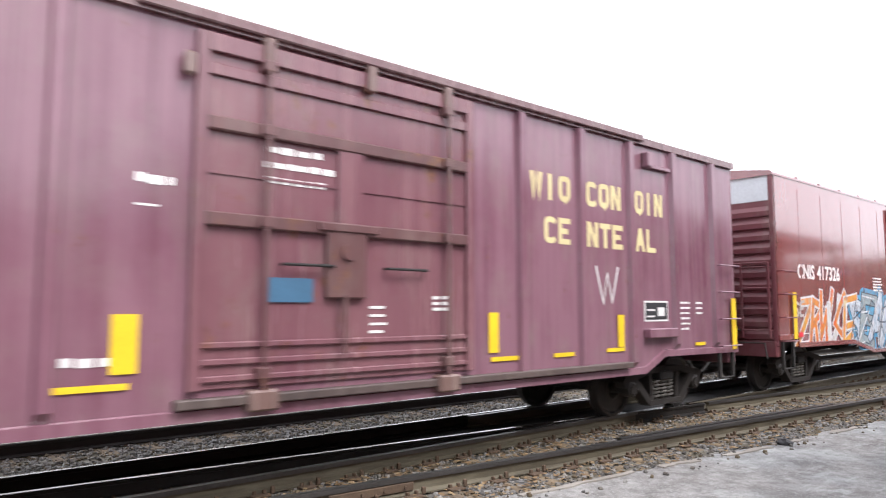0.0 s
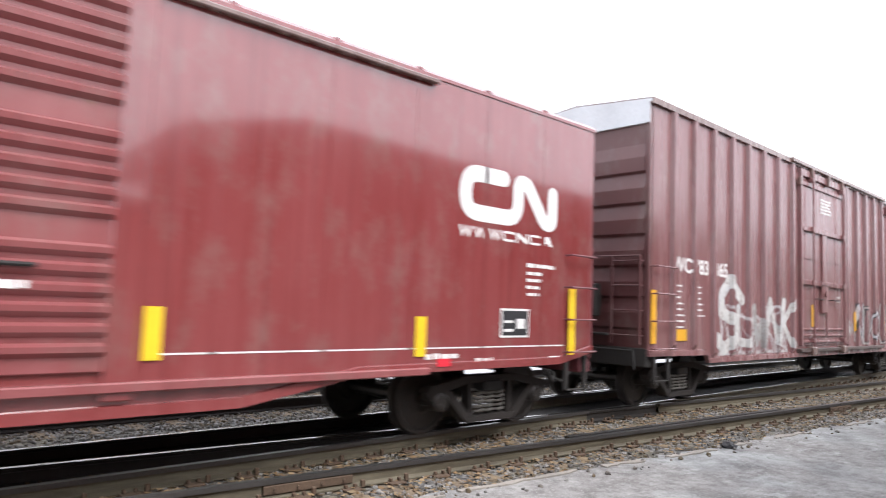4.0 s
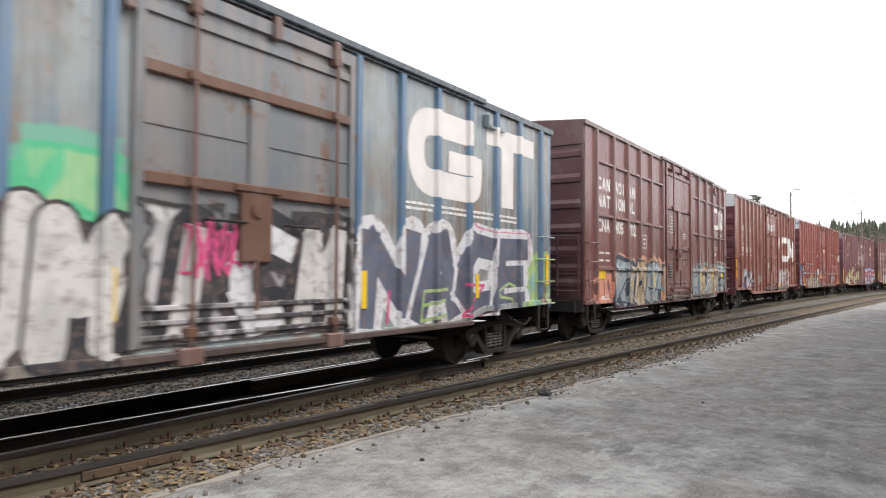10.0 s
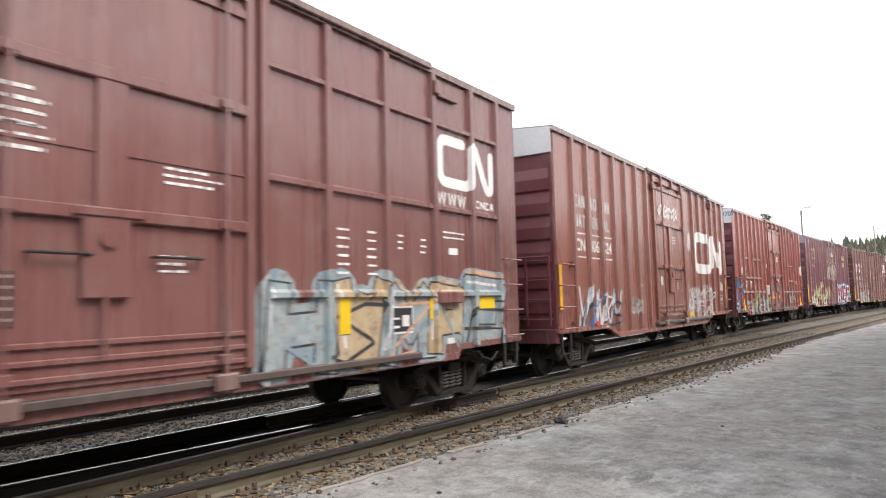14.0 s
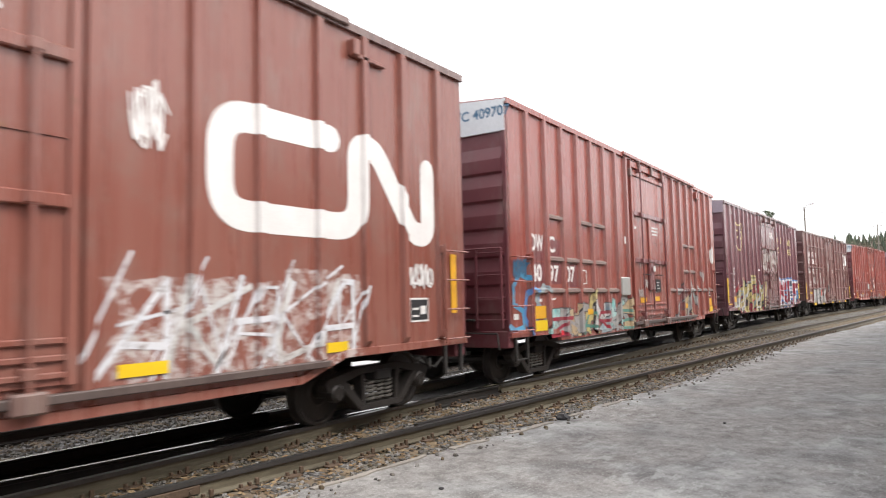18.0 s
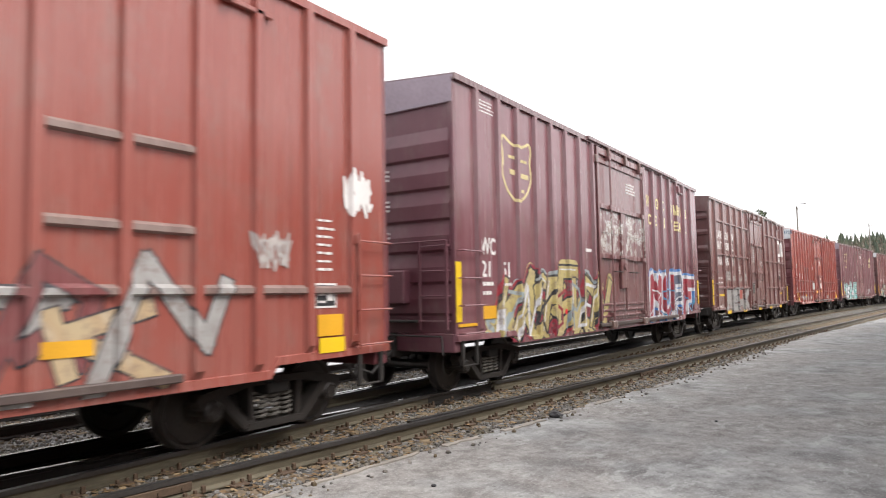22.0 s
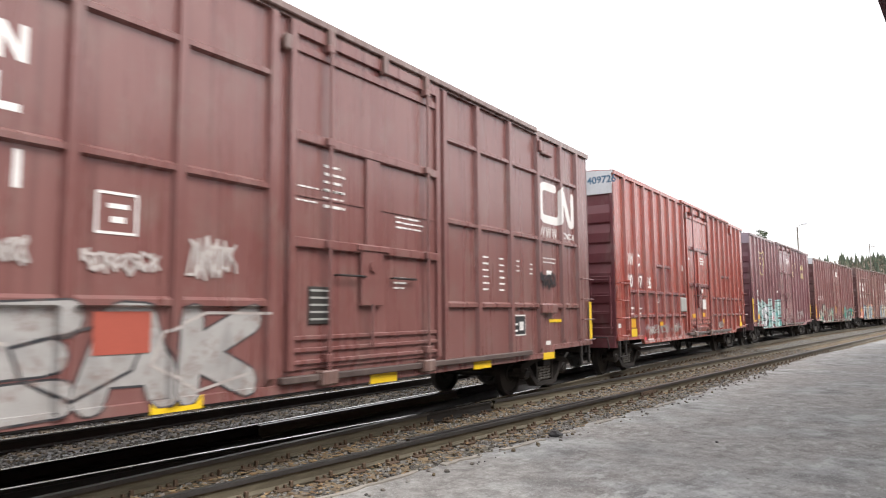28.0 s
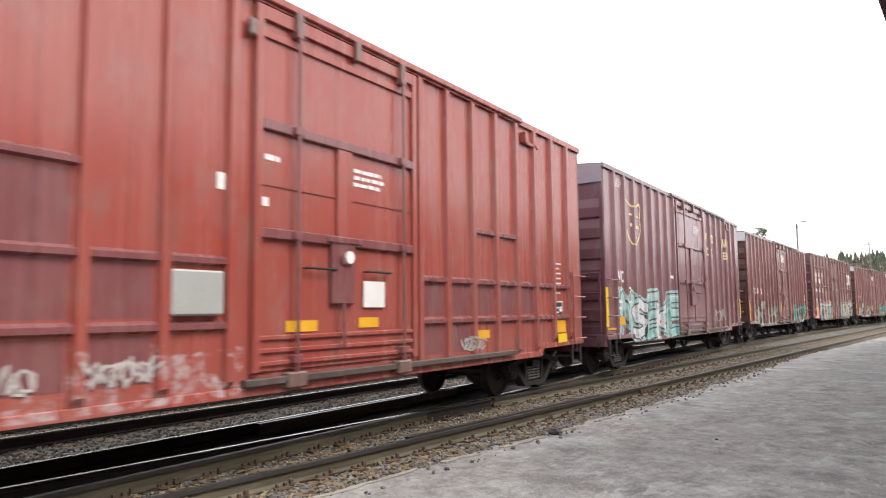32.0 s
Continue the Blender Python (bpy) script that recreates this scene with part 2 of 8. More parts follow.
grey_mat = plain("grey galvanised sheet", (0.42, 0.42, 0.4), 0.5, 0.3, 0.12, 5)
shade_mat = plain("dull white for end panels and end glare", (0.62, 0.64, 0.66), 0.6, 0.0, 0.15, 4)


# ---- mesh helpers ----
class Shape:
    """Collects faces, then links them as one mesh object."""

    def __init__(self):
        self.v, self.f = [], []

    def add(self, v, f):
        k = len(self.v)
        self.v += [tuple(p) for p in v]
        self.f += [tuple(i + k for i in q) for q in f]
        return self

    def box(self, a, b, c=0.0):
        """A box from corner a to corner b; c bevels its edges."""
        (x0, y0, z0), (x1, y1, z1) = [min(p, q) for p, q in zip(a, b)], [max(p, q) for p, q in zip(a, b)]
        if c <= 0:
            v = [(x, y, z) for x in (x0, x1) for y in (y0, y1) for z in (z0, z1)]
            return self.add(v, [(0, 1, 3, 2), (4, 6, 7, 5), (0, 4, 5, 1), (2, 3, 7, 6), (0, 2, 6, 4), (1, 5, 7, 3)])
        bm = bmesh.new()
        r = bmesh.ops.create_cube(bm, size=1.0)
        for q in r["verts"]:
            q.co = Vector(((x0 + x1) / 2 + q.co.x * (x1 - x0), (y0 + y1) / 2 + q.co.y * (y1 - y0), (z0 + z1) / 2 + q.co.z * (z1 - z0)))
        bmesh.ops.bevel(bm, geom=bm.edges[:], offset=c, segments=1, affect="EDGES")
        bm.verts.index_update()
        self.add([q.co[:] for q in bm.verts], [[q.index for q in face.verts] for face in bm.faces])
        bm.free()
        return self

    def prism(self, outline, axis, lo, hi):
        """A closed outline in the plane across axis, drawn out from lo to hi."""
        n = len(outline)

        def place(p, d):
            return {"x": (d, p[0], p[1]), "y": (p[0], d, p[1]), "z": (p[0], p[1], d)}[axis]

        v = [place(p, lo) for p in outline] + [place(p, hi) for p in outline]
        f = [tuple(range(n))[::-1], tuple(range(n, 2 * n))] + [(i, (i + 1) % n, n + (i + 1) % n, n + i) for i in range(n)]
        return self.add(v, f)

    def bar(self, a, b, r, n=6, r2=None):
        """A round bar from a to b."""
        a, b = Vector(a), Vector(b)
        q = (b - a).to_track_quat("Z", "Y")
        v = []
        for p, rad in ((a, r), (b, r if r2 is None else r2)):
            v += [p + q @ Vector((rad * math.cos(6.2832 * i / n), rad * math.sin(6.2832 * i / n), 0)) for i in range(n)]
        return self.add(v, [tuple(range(n))[::-1], tuple(range(n, 2 * n))] + [(i, (i + 1) % n, n + (i + 1) % n, n + i) for i in range(n)])

    def lathe(self, rows, axis_y=True, n=24, centre=(0, 0, 0)):
        """Rows of (place along the axis, radius), turned round the y axis."""
        v, f = [], []
        for d, r in rows:
            for i in range(n):
                a = 6.28319 * i / n
                v.append((centre[0] + r * math.cos(a), centre[1] + d, centre[2] + r * math.sin(a)))
        for k in range(len(rows) - 1):
            f += [(k * n + i, k * n + (i + 1) % n, (k + 1) * n + (i + 1) % n, (k + 1) * n + i) for i in range(n)]
        f += [tuple(range(n)), tuple(range((len(rows) - 1) * n, len(rows) * n))[::-1]]
        return self.add(v, f)

    def mesh(self, name, material):
        me = bpy.data.meshes.new(name)
        me.from_pydata(self.v, [], self.f)
        me.materials.append(material)
        bm = bmesh.new()
        bm.from_mesh(me)
        bmesh.ops.recalc_face_normals(bm, faces=bm.faces[:])
        bm.to_mesh(me)
        bm.free()
        return me


def part(name, shape, material, parent=None, label="", at=None):
    """Links a shape or ready mesh as one object under a thing or a part."""
    ob = new(name, shape.mesh(name, material) if isinstance(shape, Shape) else shape)
    ob.parent = parent
    if at is not None:
        ob.matrix_basis = at
    return tagged(ob, label)


def thing(name, label, category, group="", at=None, kind=""):
    ob = new(name)
    if at is not None:
        ob.matrix_basis = at
    return tagged(ob, label, category, group, kind)


letters = {}


def text_mesh(words, height):
    """Flat letters of that height in the xz plane, facing -y, starting at the origin."""
    if (words, height) not in letters:
        cu = bpy.data.curves.new("text", "FONT")
        cu.body, cu.size, cu.resolution_u, cu.offset = words, height / 0.7, 3, 0.035 * height
        ob = bpy.data.objects.new("text", cu)
        scene.collection.objects.link(ob)
        me = bpy.data.meshes.new_from_object(ob.evaluated_get(bpy.context.evaluated_depsgraph_get()))
        me.transform(Matrix.Rotation(radians(90), 4, "X"))
        bpy.data.objects.remove(ob)
        bpy.data.curves.remove(cu)
        letters[words, height] = me
    return letters[words, height]


def band(points, width, y, depth=0.004):
    """A flat band of even width along points of (x, z), at the plane y."""
    s = Shape()
    pts = [Vector((p[0], p[1])) for p in points]
    left, right = [], []
    for i, p in enumerate(pts):
        a = (p - pts[i - 1]).normalized() if i else (pts[1] - p).normalized()
        b = (pts[i + 1] - p).normalized() if i < len(pts) - 1 else a
        t = (a + b).normalized()
        nrm = Vector((-t.y, t.x)) * (width / 2 / max(0.5, t.dot(a)))
        left.append(p + nrm)
        right.append(p - nrm)
    n = len(pts)
    v = [(c.x, d, c.y) for d in (y, y - depth) for c in left + right]
    f = []
    for i in range(n - 1):
        f += [(i, i + 1, n + i + 1, n + i), (2 * n + i, 3 * n + i, 3 * n + i + 1, 2 * n + i + 1), (i, 2 * n + i, 2 * n + i + 1, i + 1), (n + i, n + i + 1, 3 * n + i + 1, 3 * n + i)]
    f += [(0, n, 3 * n, 2 * n), (n - 1, 3 * n - 1, 4 * n - 1, 2 * n - 1)]
    return s.add(v, f)


def tube(points, r, n=5):
    """A round bar bent along the points, in one piece."""
    s = Shape()
    pts = [Vector(q) for q in points]
    v, f = [], []
    for i, q in enumerate(pts):
        d = (pts[min(i + 1, len(pts) - 1)] - pts[max(i - 1, 0)]).to_track_quat("Z", "Y")
        v += [q + d @ Vector((r * math.cos(6.2832 * k / n), r * math.sin(6.2832 * k / n), 0)) for k in range(n)]
    for i in range(len(pts) - 1):
        f += [(i * n + k, i * n + (k + 1) % n, (i + 1) * n + (k + 1) % n, (i + 1) * n + k) for k in range(n)]
    f += [tuple(range(n))[::-1], tuple(range((len(pts) - 1) * n, len(pts) * n))]
    return s.add(v, f)


def rounded(points, r, n=4):
    """The same corners, rounded by r."""
    out = [points[0]]
    for i in range(1, len(points) - 1):
        p, a, b = Vector(points[i]), Vector(points[i - 1]), Vector(points[i + 1])
        k = min(r, (a - p).length / 2, (b - p).length / 2)
        s, e = p + (a - p).normalized() * k, p + (b - p).normalized() * k
        for j in range(n + 1):
            t = j / n
            out.append(tuple(s * (1 - t) ** 2 + p * 2 * t * (1 - t) + e * t * t))
    return out + [points[-1]]


# ---- the line of the track ----
RC, X0, YT = 438.0, 18.5, 7.31  # radius of the bend, where it begins, middle of the train's track


def on_line(s, off=0.0):
    """Place and heading at s metres along the train's track, off metres to its far side."""
    if s <= X0:
        return s, YT + off, 0.0
    a = (s - X0) / RC
    return X0 + (RC + off) * math.sin(a), YT - RC + (RC + off) * math.cos(a), -a


def on_siding(s, off=0.0):
    """The same on the siding, which leaves the track at a turnout and then runs beside it."""
    if s <= 60.0:
        return s - 0.0946 * off, 6.70 - 0.095 * s + 0.9955 * off, -0.0947
    x, y, a = on_line(s + 0.4, -4.25 + off)
    return x, y, a


def strip(rows, z, name, material, parent=None, label="", thick=0.0):
    """A sheet between two edges given as rows of ((x, y), (x, y))."""
    s = Shape()
    v = []
    for (a, b) in rows:
        v += [(*a, z), (*b, z)]
    n = len(rows)
    f = [(2 * i, 2 * i + 1, 2 * i + 3, 2 * i + 2) for i in range(n - 1)]
    if thick:
        k = len(v)
        v += [(x, y, zz - thick) for x, y, zz in v[:k]]
        f += [(k + 2 * i, k + 2 * i + 2, k + 2 * i + 3, k + 2 * i + 1) for i in range(n - 1)]
        f += [(2 * i, 2 * i + 2, k + 2 * i + 2, k + 2 * i) for i in range(n - 1)] + [(2 * i + 1, k + 2 * i + 1, k + 2 * i + 3, 2 * i + 3) for i in range(n - 1)]
        f += [(0, k, k + 1, 1), (2 * n - 2, 2 * n - 1, k + 2 * n - 1, k + 2 * n - 2)]
    return part(name, s.add(v, f), material, parent, label)


def make_ground():
    n = Nodes("earth and dry grass", 0.95)
    big, mid, fine = n.noise(0.05, 5), n.noise(0.7, 6), n.noise(9, 4)
    col = n.ramp(mid, [(0.3, (0.1, 0.075, 0.06)), (0.5, (0.2, 0.152, 0.115)), (0.7, (0.3, 0.25, 0.19))])
    col = n.mix(n.ramp(big, [(0.45, 0.0), (0.6, 0.6)]), col, (0.15, 0.15, 0.08))
    m = n.done(col, n.math("ADD", mid, fine), 0.6, 0.08)

    def height(x, y):
        """Flat round the tracks, a bank behind them and a slope up to the houses and woods."""
        d = y - 13.5 + max(0.0, (x - 45) * 0.12)
        if x > 30:
            d -= (x - 30) * 0.35
        bank = max(0.0, min(1.0, d / 5.5))
        rise = bank * bank * (3 - 2 * bank) * 1.75 + max(0.0, d - 6) * 0.045
        r = math.hypot(x, y)
        far = min(15.0, max(0.0, r - 185) * 0.18)
        return -0.36 + rise * (1 + 0.15 * noise.noise(Vector((x * 0.2, y * 0.2, 0)))) + far * (0.8 + 0.5 * noise.noise(Vector((x * 0.01, y * 0.01, 3))))

    axis = [-2000, -900, -400, -200, -120, -80, -50, -35] + [i * 2.5 for i in range(-10, 30)] + [80, 90, 105, 125, 150, 180, 210, 240, 280, 330, 400, 600, 1000, 2200]
    side = [-2000, -900, -400, -220, -140, -90, -60, -40, -25, -12, 0, 6, 10, 12] + [13 + i * 1.25 for i in range(20)] + [40, 45, 50, 56, 62, 70, 80, 95, 115, 140, 170, 210, 260, 330, 450, 800, 2200]
    s = Shape()
    v = [(x, y, height(x, y)) for x in axis for y in side]
    k = len(side)
    f = [(i * k + j, (i + 1) * k + j, (i + 1) * k + j + 1, i * k + j + 1) for i in range(len(axis) - 1) for j in range(k - 1)]
    ob = part("ground", s.add(v, f), m)
    for p in ob.data.polygons:
        p.use_smooth = True
    tagged(ob, "rough earth and dry grass round the railway", "ground", kind="structure")
    return height


ground_height = make_ground()

n = Nodes("worn grey asphalt", 0.9)
big, mid, fine, grit = n.noise(0.35, 6, rough=0.6), n.noise(1.9, 7, rough=0.68), n.noise(15, 6, rough=0.7), n.noise(80, 2)
col = n.ramp(mid, [(0.38, (0.125, 0.122, 0.122)), (0.5, (0.240, 0.246, 0.242)), (0.61, (0.340, 0.348, 0.342))])
col = n.mix(n.ramp(big, [(0.44, 0.0), (0.54, 0.7)]), col, n.ramp(n.noise(5.5, 7, rough=0.75), [(0.38, (0.121, 0.112, 0.104)), (0.5, (0.225, 0.212, 0.198)), (0.62, (0.337, 0.325, 0.309))]))
flake = n.ramp(n.noise(1.0, 7, n.stretch((2.6, 6.0, 1), turn=(0, 0, 0.25), shift=(5, 1, 0)), 0.74), [(0.54, 0.0), (0.6, 0.55)])
col = n.mix(n.math("MULTIPLY", flake, n.ramp(n.noise(0.6, 4, n.stretch((1, 1, 1), shift=(2, 7, 0))), [(0.45, 0.0), (0.56, 1.0)])), col, (0.412, 0.423, 0.414))
col = n.mix(n.ramp(fine, [(0.5, 0.0), (0.68, 0.6)]), col, (0.121, 0.118, 0.110))
col = n.mix(n.ramp(n.noise(38, 4, rough=0.7), [(0.54, 0.0), (0.68, 0.6)]), col, (0.431, 0.436, 0.422))
chip = n.voronoi(7.5)
sep = n.t.nodes.new("ShaderNodeSeparateColor")
n.t.links.new(chip.outputs["Color"], sep.inputs[0])
bits = n.math("MULTIPLY", n.ramp(sep.outputs[0], [(0.0, 1.0), (0.1, 1.0), (0.11, 0.0)]), n.ramp(chip.outputs["Distance"], [(0.08, 1.0), (0.15, 0.0)]))
col = n.mix(n.math("MULTIPLY", bits, n.ramp(n.noise(20, 3), [(0.4, 0.0), (0.55, 0.85)])), col, (0.066, 0.062, 0.056))
warp = n.t.nodes.new("ShaderNodeVectorMath")
warp.operation = "ADD"
n.link(n.stretch((0.5, 1, 1), shift=(0.3, 0.2, 0)), warp.inputs[0])
shove = n.t.nodes.new("ShaderNodeTexNoise")
shove.inputs["Scale"].default_value, shove.inputs["Detail"].default_value = 1.2, 5.0
n.t.links.new(n.co, shove.inputs["Vector"])
n.t.links.new(shove.outputs["Color"], warp.inputs[1])
crack = n.ramp(n.voronoi(0.45, "DISTANCE_TO_EDGE", warp.outputs[0]).outputs["Distance"], [(0.0, 0.8), (0.006, 0.0)])
col = n.mix(n.math("MULTIPLY", crack, n.ramp(mid, [(0.5, 0.0), (0.6, 0.7)])), col, (0.094, 0.092, 0.085))
asphalt_mat = n.done(col, n.math("ADD", n.math("MULTIPLY", fine, 0.7), n.math("MULTIPLY", grit, 0.5)), 0.8, 0.02, n.math("ADD", n.math("MULTIPLY", mid, 0.2), 0.75))

EDGE = [(-60, 6.0), (0, 4.92), (3, 4.76), (4.7, 4.66), (6.4, 4.53), (8.2, 4.24), (10.5, 4.05), (12.9, 3.8), (18, 3.45), (27.9, 2.95), (40, 1.6), (55, 0.0), (75, -2.4), (100, -7)]


def edge_at(x):
    for (a, ya), (b, yb) in zip(EDGE, EDGE[1:]):
        if x <= b:
            return ya + (yb - ya) * (x - a) / (b - a)
    return EDGE[-1][1]


def make_asphalt():
    rng = random.Random(5)
    xs = [-60 + i * 4 for i in range(15)] + [i * 0.18 for i in range(0, 180)] + [33 + i * 1.5 for i in range(45)]
    rows = [((x, -60.0), (x, edge_at(x) + rng.uniform(-0.07, 0.07) + 0.12 * noise.noise(Vector((x * 0.7, 0, 0))))) for x in xs]
    tagged(strip(rows, -0.10, "asphalt_platform", asphalt_mat, thick=0.3), "worn grey asphalt platform with patches and a ragged edge", "platform", kind="structure")
    # old kerb timber showing as pale broken lines along the edge
    pale = plain("bleached old timber", (0.26, 0.24, 0.21), 0.9, 0, 0.25, 6)
    for a, b in ((2.6, 4.4), (4.6, 6.2), (6.6, 7.3), (7.7, 8.6), (9.0, 9.5), (10.2, 11.1), (12.4, 13.4), (14.6, 15.2), (26.5, 29.5)):
        s, k = Shape(), 8
        pts = [a + (b - a) * i / k for i in range(k + 1)]
        s.prism([(x, edge_at(x) - 0.1 + rng.uniform(-0.03, 0.03)) for x in pts] + [(x, edge_at(x) - 0.02 + rng.uniform(-0.04, 0.03)) for x in pts[::-1]], "z", -0.2, -0.085)
        tagged(part("edge_timber", s, pale), "bleached broken timber edging beside the asphalt", "edging", "platform edging")
    # asphalt lumps
    for x, y, r in ((8.95, 4.1, 0.12), (5.9, 0.25, 0.075), (5.2, 3.6, 0.03), (9.6, 2.1, 0.03)):
        s = Shape()
        bm = bmesh.new()
        bmesh.ops.create_icosphere(bm, subdivisions=2, radius=r)
        for q in bm.verts:
            q.co *= 0.8 + 0.5 * noise.noise(q.co * 9 + Vector((x, y, 0)))
            q.co.z *= 0.45
        bm.verts.index_update()
        s.add([(q.co.x + x, q.co.y + y, q.co.z - 0.1 + r * 0.3) for q in bm.verts], [[q.index for q in face.verts] for face in bm.faces])
        bm.free()
        tagged(part("asphalt_lump", s, black_mat), "dark lump of broken asphalt lying on the platform", "rubble", "lumps on the platform")


make_asphalt()

n = Nodes("grey ballast", 0.95)
r = n.island()
col = n.ramp(r, [(0.0, (0.06, 0.057, 0.053)), (0.35, (0.145, 0.138, 0.128)), (0.7, (0.25, 0.242, 0.228)), (0.85, (0.115, 0.085, 0.05)), (1.0, (0.09, 0.07, 0.04))])
stone_mat = n.done(n.mix(n.ramp(n.noise(18, 4), [(0.45, 0.0), (0.7, 0.6)]), col, (0.18, 0.15, 0.12)), n.noise(40, 3), 0.4, 0.01)
n = Nodes("ballast bed", 0.98)
cell = n.voronoi(16).outputs["Color"]
sep = n.t.nodes.new("ShaderNodeSeparateColor")
n.t.links.new(cell, sep.inputs[0])
col = n.ramp(sep.outputs[0], [(0.0, (0.05, 0.048, 0.046)), (0.5, (0.13, 0.125, 0.118)), (1.0, (0.25, 0.245, 0.235))])
col = n.mix(n.ramp(n.noise(0.9, 5), [(0.42, 0.0), (0.62, 0.75)]), col, (0.12, 0.1, 0.058))
bed_mat = n.done(col, n.voronoi(16).outputs["Distance"], 0.9, 0.04)
rail_mat = Nodes("rusty brown rail", 0.6, 0.25)
rail_mat = rail_mat.done(rail_mat.ramp(rail_mat.noise(1.0, 6, rail_mat.stretch((0.8, 6, 9)), 0.7), [(0.3, (0.06, 0.05, 0.034)), (0.55, (0.125, 0.108, 0.075)), (0.75, (0.185, 0.162, 0.115))]), rail_mat.noise(30, 4), 0.3, 0.01)
shine_mat = plain("polished rail head", (0.55, 0.54, 0.53), 0.22, 1.0, 0.15, 5, 0.02)
dull_mat = plain("dull grey rail head", (0.13, 0.125, 0.122), 0.4, 0.8, 0.2, 5, 0.05)
n = Nodes("weathered tie wood", 0.95)
grain = n.noise(1.0, 6, n.stretch((9, 1.2, 9)), 0.7)
col = n.ramp(grain, [(0.3, (0.07, 0.05, 0.032)), (0.5, (0.15, 0.11, 0.065)), (0.7, (0.25, 0.185, 0.11))])
tie_mat = n.done(n.mix(n.random(), col, n.mix(0.5, col, (0.12, 0.10, 0.085))), grain, 0.5, 0.02)


def make_bed():
    rows = []
    for i in range(120):
        s = -45 + i * 2.2
        a, b = on_line(s, -4.6 if s < 40 else -7.0)[:2], on_line(s, 6.3)[:2]
        rows.append((a, b))
    tagged(strip(rows, -0.194, "ballast_bed", bed_mat, thick=0.25), "grey ballast bed under the tracks", "ballast", kind="structure")
    # near-black sheet: oily ballast with the shade under the train put into its colour
    oil_shade = plain("oily ballast blackened for shade", (0.018, 0.016, 0.015), 0.9, 0, 0.5, 7, 0.5)
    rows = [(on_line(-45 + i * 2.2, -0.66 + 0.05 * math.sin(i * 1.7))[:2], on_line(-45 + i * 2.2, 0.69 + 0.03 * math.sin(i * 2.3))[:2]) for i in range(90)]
    tagged(strip(rows, -0.172, "oil_strip", oil_shade, thick=0.03), "oily ballast between the rails, blackened for the shade under the train", "ballast", kind="structure")
    # loose stones, one mesh, where the camera passes nearest
    rng = np.random.default_rng(3)
    t = (1 + 5 ** 0.5) / 2
    ico = np.array([(-1, t, 0), (1, t, 0), (-1, -t, 0), (1, -t, 0), (0, -1, t), (0, 1, t), (0, -1, -t), (0, 1, -t), (t, 0, -1), (t, 0, 1), (-t, 0, -1), (-t, 0, 1)]) / 1.9
    tri = np.array([(0, 11, 5), (0, 5, 1), (0, 1, 7), (0, 7, 10), (0, 10, 11), (1, 5, 9), (5, 11, 4), (11, 10, 2), (10, 7, 6), (7, 1, 8), (3, 9, 4), (3, 4, 2), (3, 2, 6), (3, 6, 8), (3, 8, 9), (4, 9, 5), (2, 4, 11), (6, 2, 10), (8, 6, 7), (9, 8, 1)])
    places = []
    while len(places) < 36000:
        x = rng.uniform(0, 1) ** 1.4 * 34 + 1.2
        y = rng.uniform(3.0, 12.6)
        e = edge_at(x)
        if y < e - 0.35 or (y < e + 0.05 and rng.uniform() > 0.15):
            continue
        if 6.6 < y < 8.0:
            continue
        places.append((x, y))
    p = np.array(places)
    c = len(p)
    size = rng.uniform(0.011, 0.031, c) * (1 + 0.012 * p[:, 0])
    v = ico[None] * rng.uniform(0.6, 1.25, (c, 12, 1)) * size[:, None, None] * rng.uniform(0.7, 1.2, (c, 1, 3))
    a = rng.uniform(0, 6.28, c)
    ca, sa = np.cos(a)[:, None], np.sin(a)[:, None]
    x, y = v[:, :, 0] * ca - v[:, :, 1] * sa + p[:, :1], v[:, :, 0] * sa + v[:, :, 1] * ca + p[:, 1:]
    base = np.where(p[:, 1] < np.array([edge_at(q) for q in p[:, 0]]) + 0.05, -0.10, -0.192)
    z = v[:, :, 2] * 0.8 + (base + size * 0.35)[:, None]
    verts = np.stack([x, y, z], -1).reshape(-1, 3)
    faces = (tri[None] + (np.arange(c) * 12)[:, None, None]).reshape(-1, 3)
    me = bpy.data.meshes.new("ballast_stones")
    me.from_pydata(verts.tolist(), [], faces.tolist())
    me.materials.append(stone_mat)
    litter = Nodes("dead leaves and bark chips", 0.95)
    litter_mat = litter.done(litter.ramp(litter.island(), [(0.0, (0.1, 0.065, 0.035)), (0.4, (0.2, 0.125, 0.06)), (0.7, (0.28, 0.2, 0.11)), (1.0, (0.13, 0.1, 0.06))]))
    v, f = [], []
    for i in range(5200):
        x = rng.uniform(0, 1) ** 1.3 * 30 + 1.5
        e = edge_at(x)
        y = e + 0.05 + rng.uniform(0, 1) ** 0.8 * max(0.3, 6.5 - e)
        a, w, h = rng.uniform(0, 6.28), rng.uniform(0.012, 0.035), rng.uniform(0.02, 0.06)
        c, d = math.cos(a), math.sin(a)
        z = -0.178 + rng.uniform(0, 0.02)
        n = len(v)
        v += [(x + c * p - d * q, y + d * p + c * q, z + rng.uniform(-0.008, 0.012)) for p, q in ((-h, 0), (0, -w), (h, 0), (0, w))]
        f.append((n, n + 1, n + 2, n + 3))
    chips = bpy.data.meshes.new("leaf_litter")
    chips.from_pydata(v, [], f)
    chips.materials.append(litter_mat)
    tagged(new("leaf_litter", chips), "brown dead leaves and bark chips on the ballast", "leaves", kind="stuff")
    tagged(new("ballast_stones", me), "loose grey ballast stones between the rails", "ballast", kind="stuff")


make_bed()

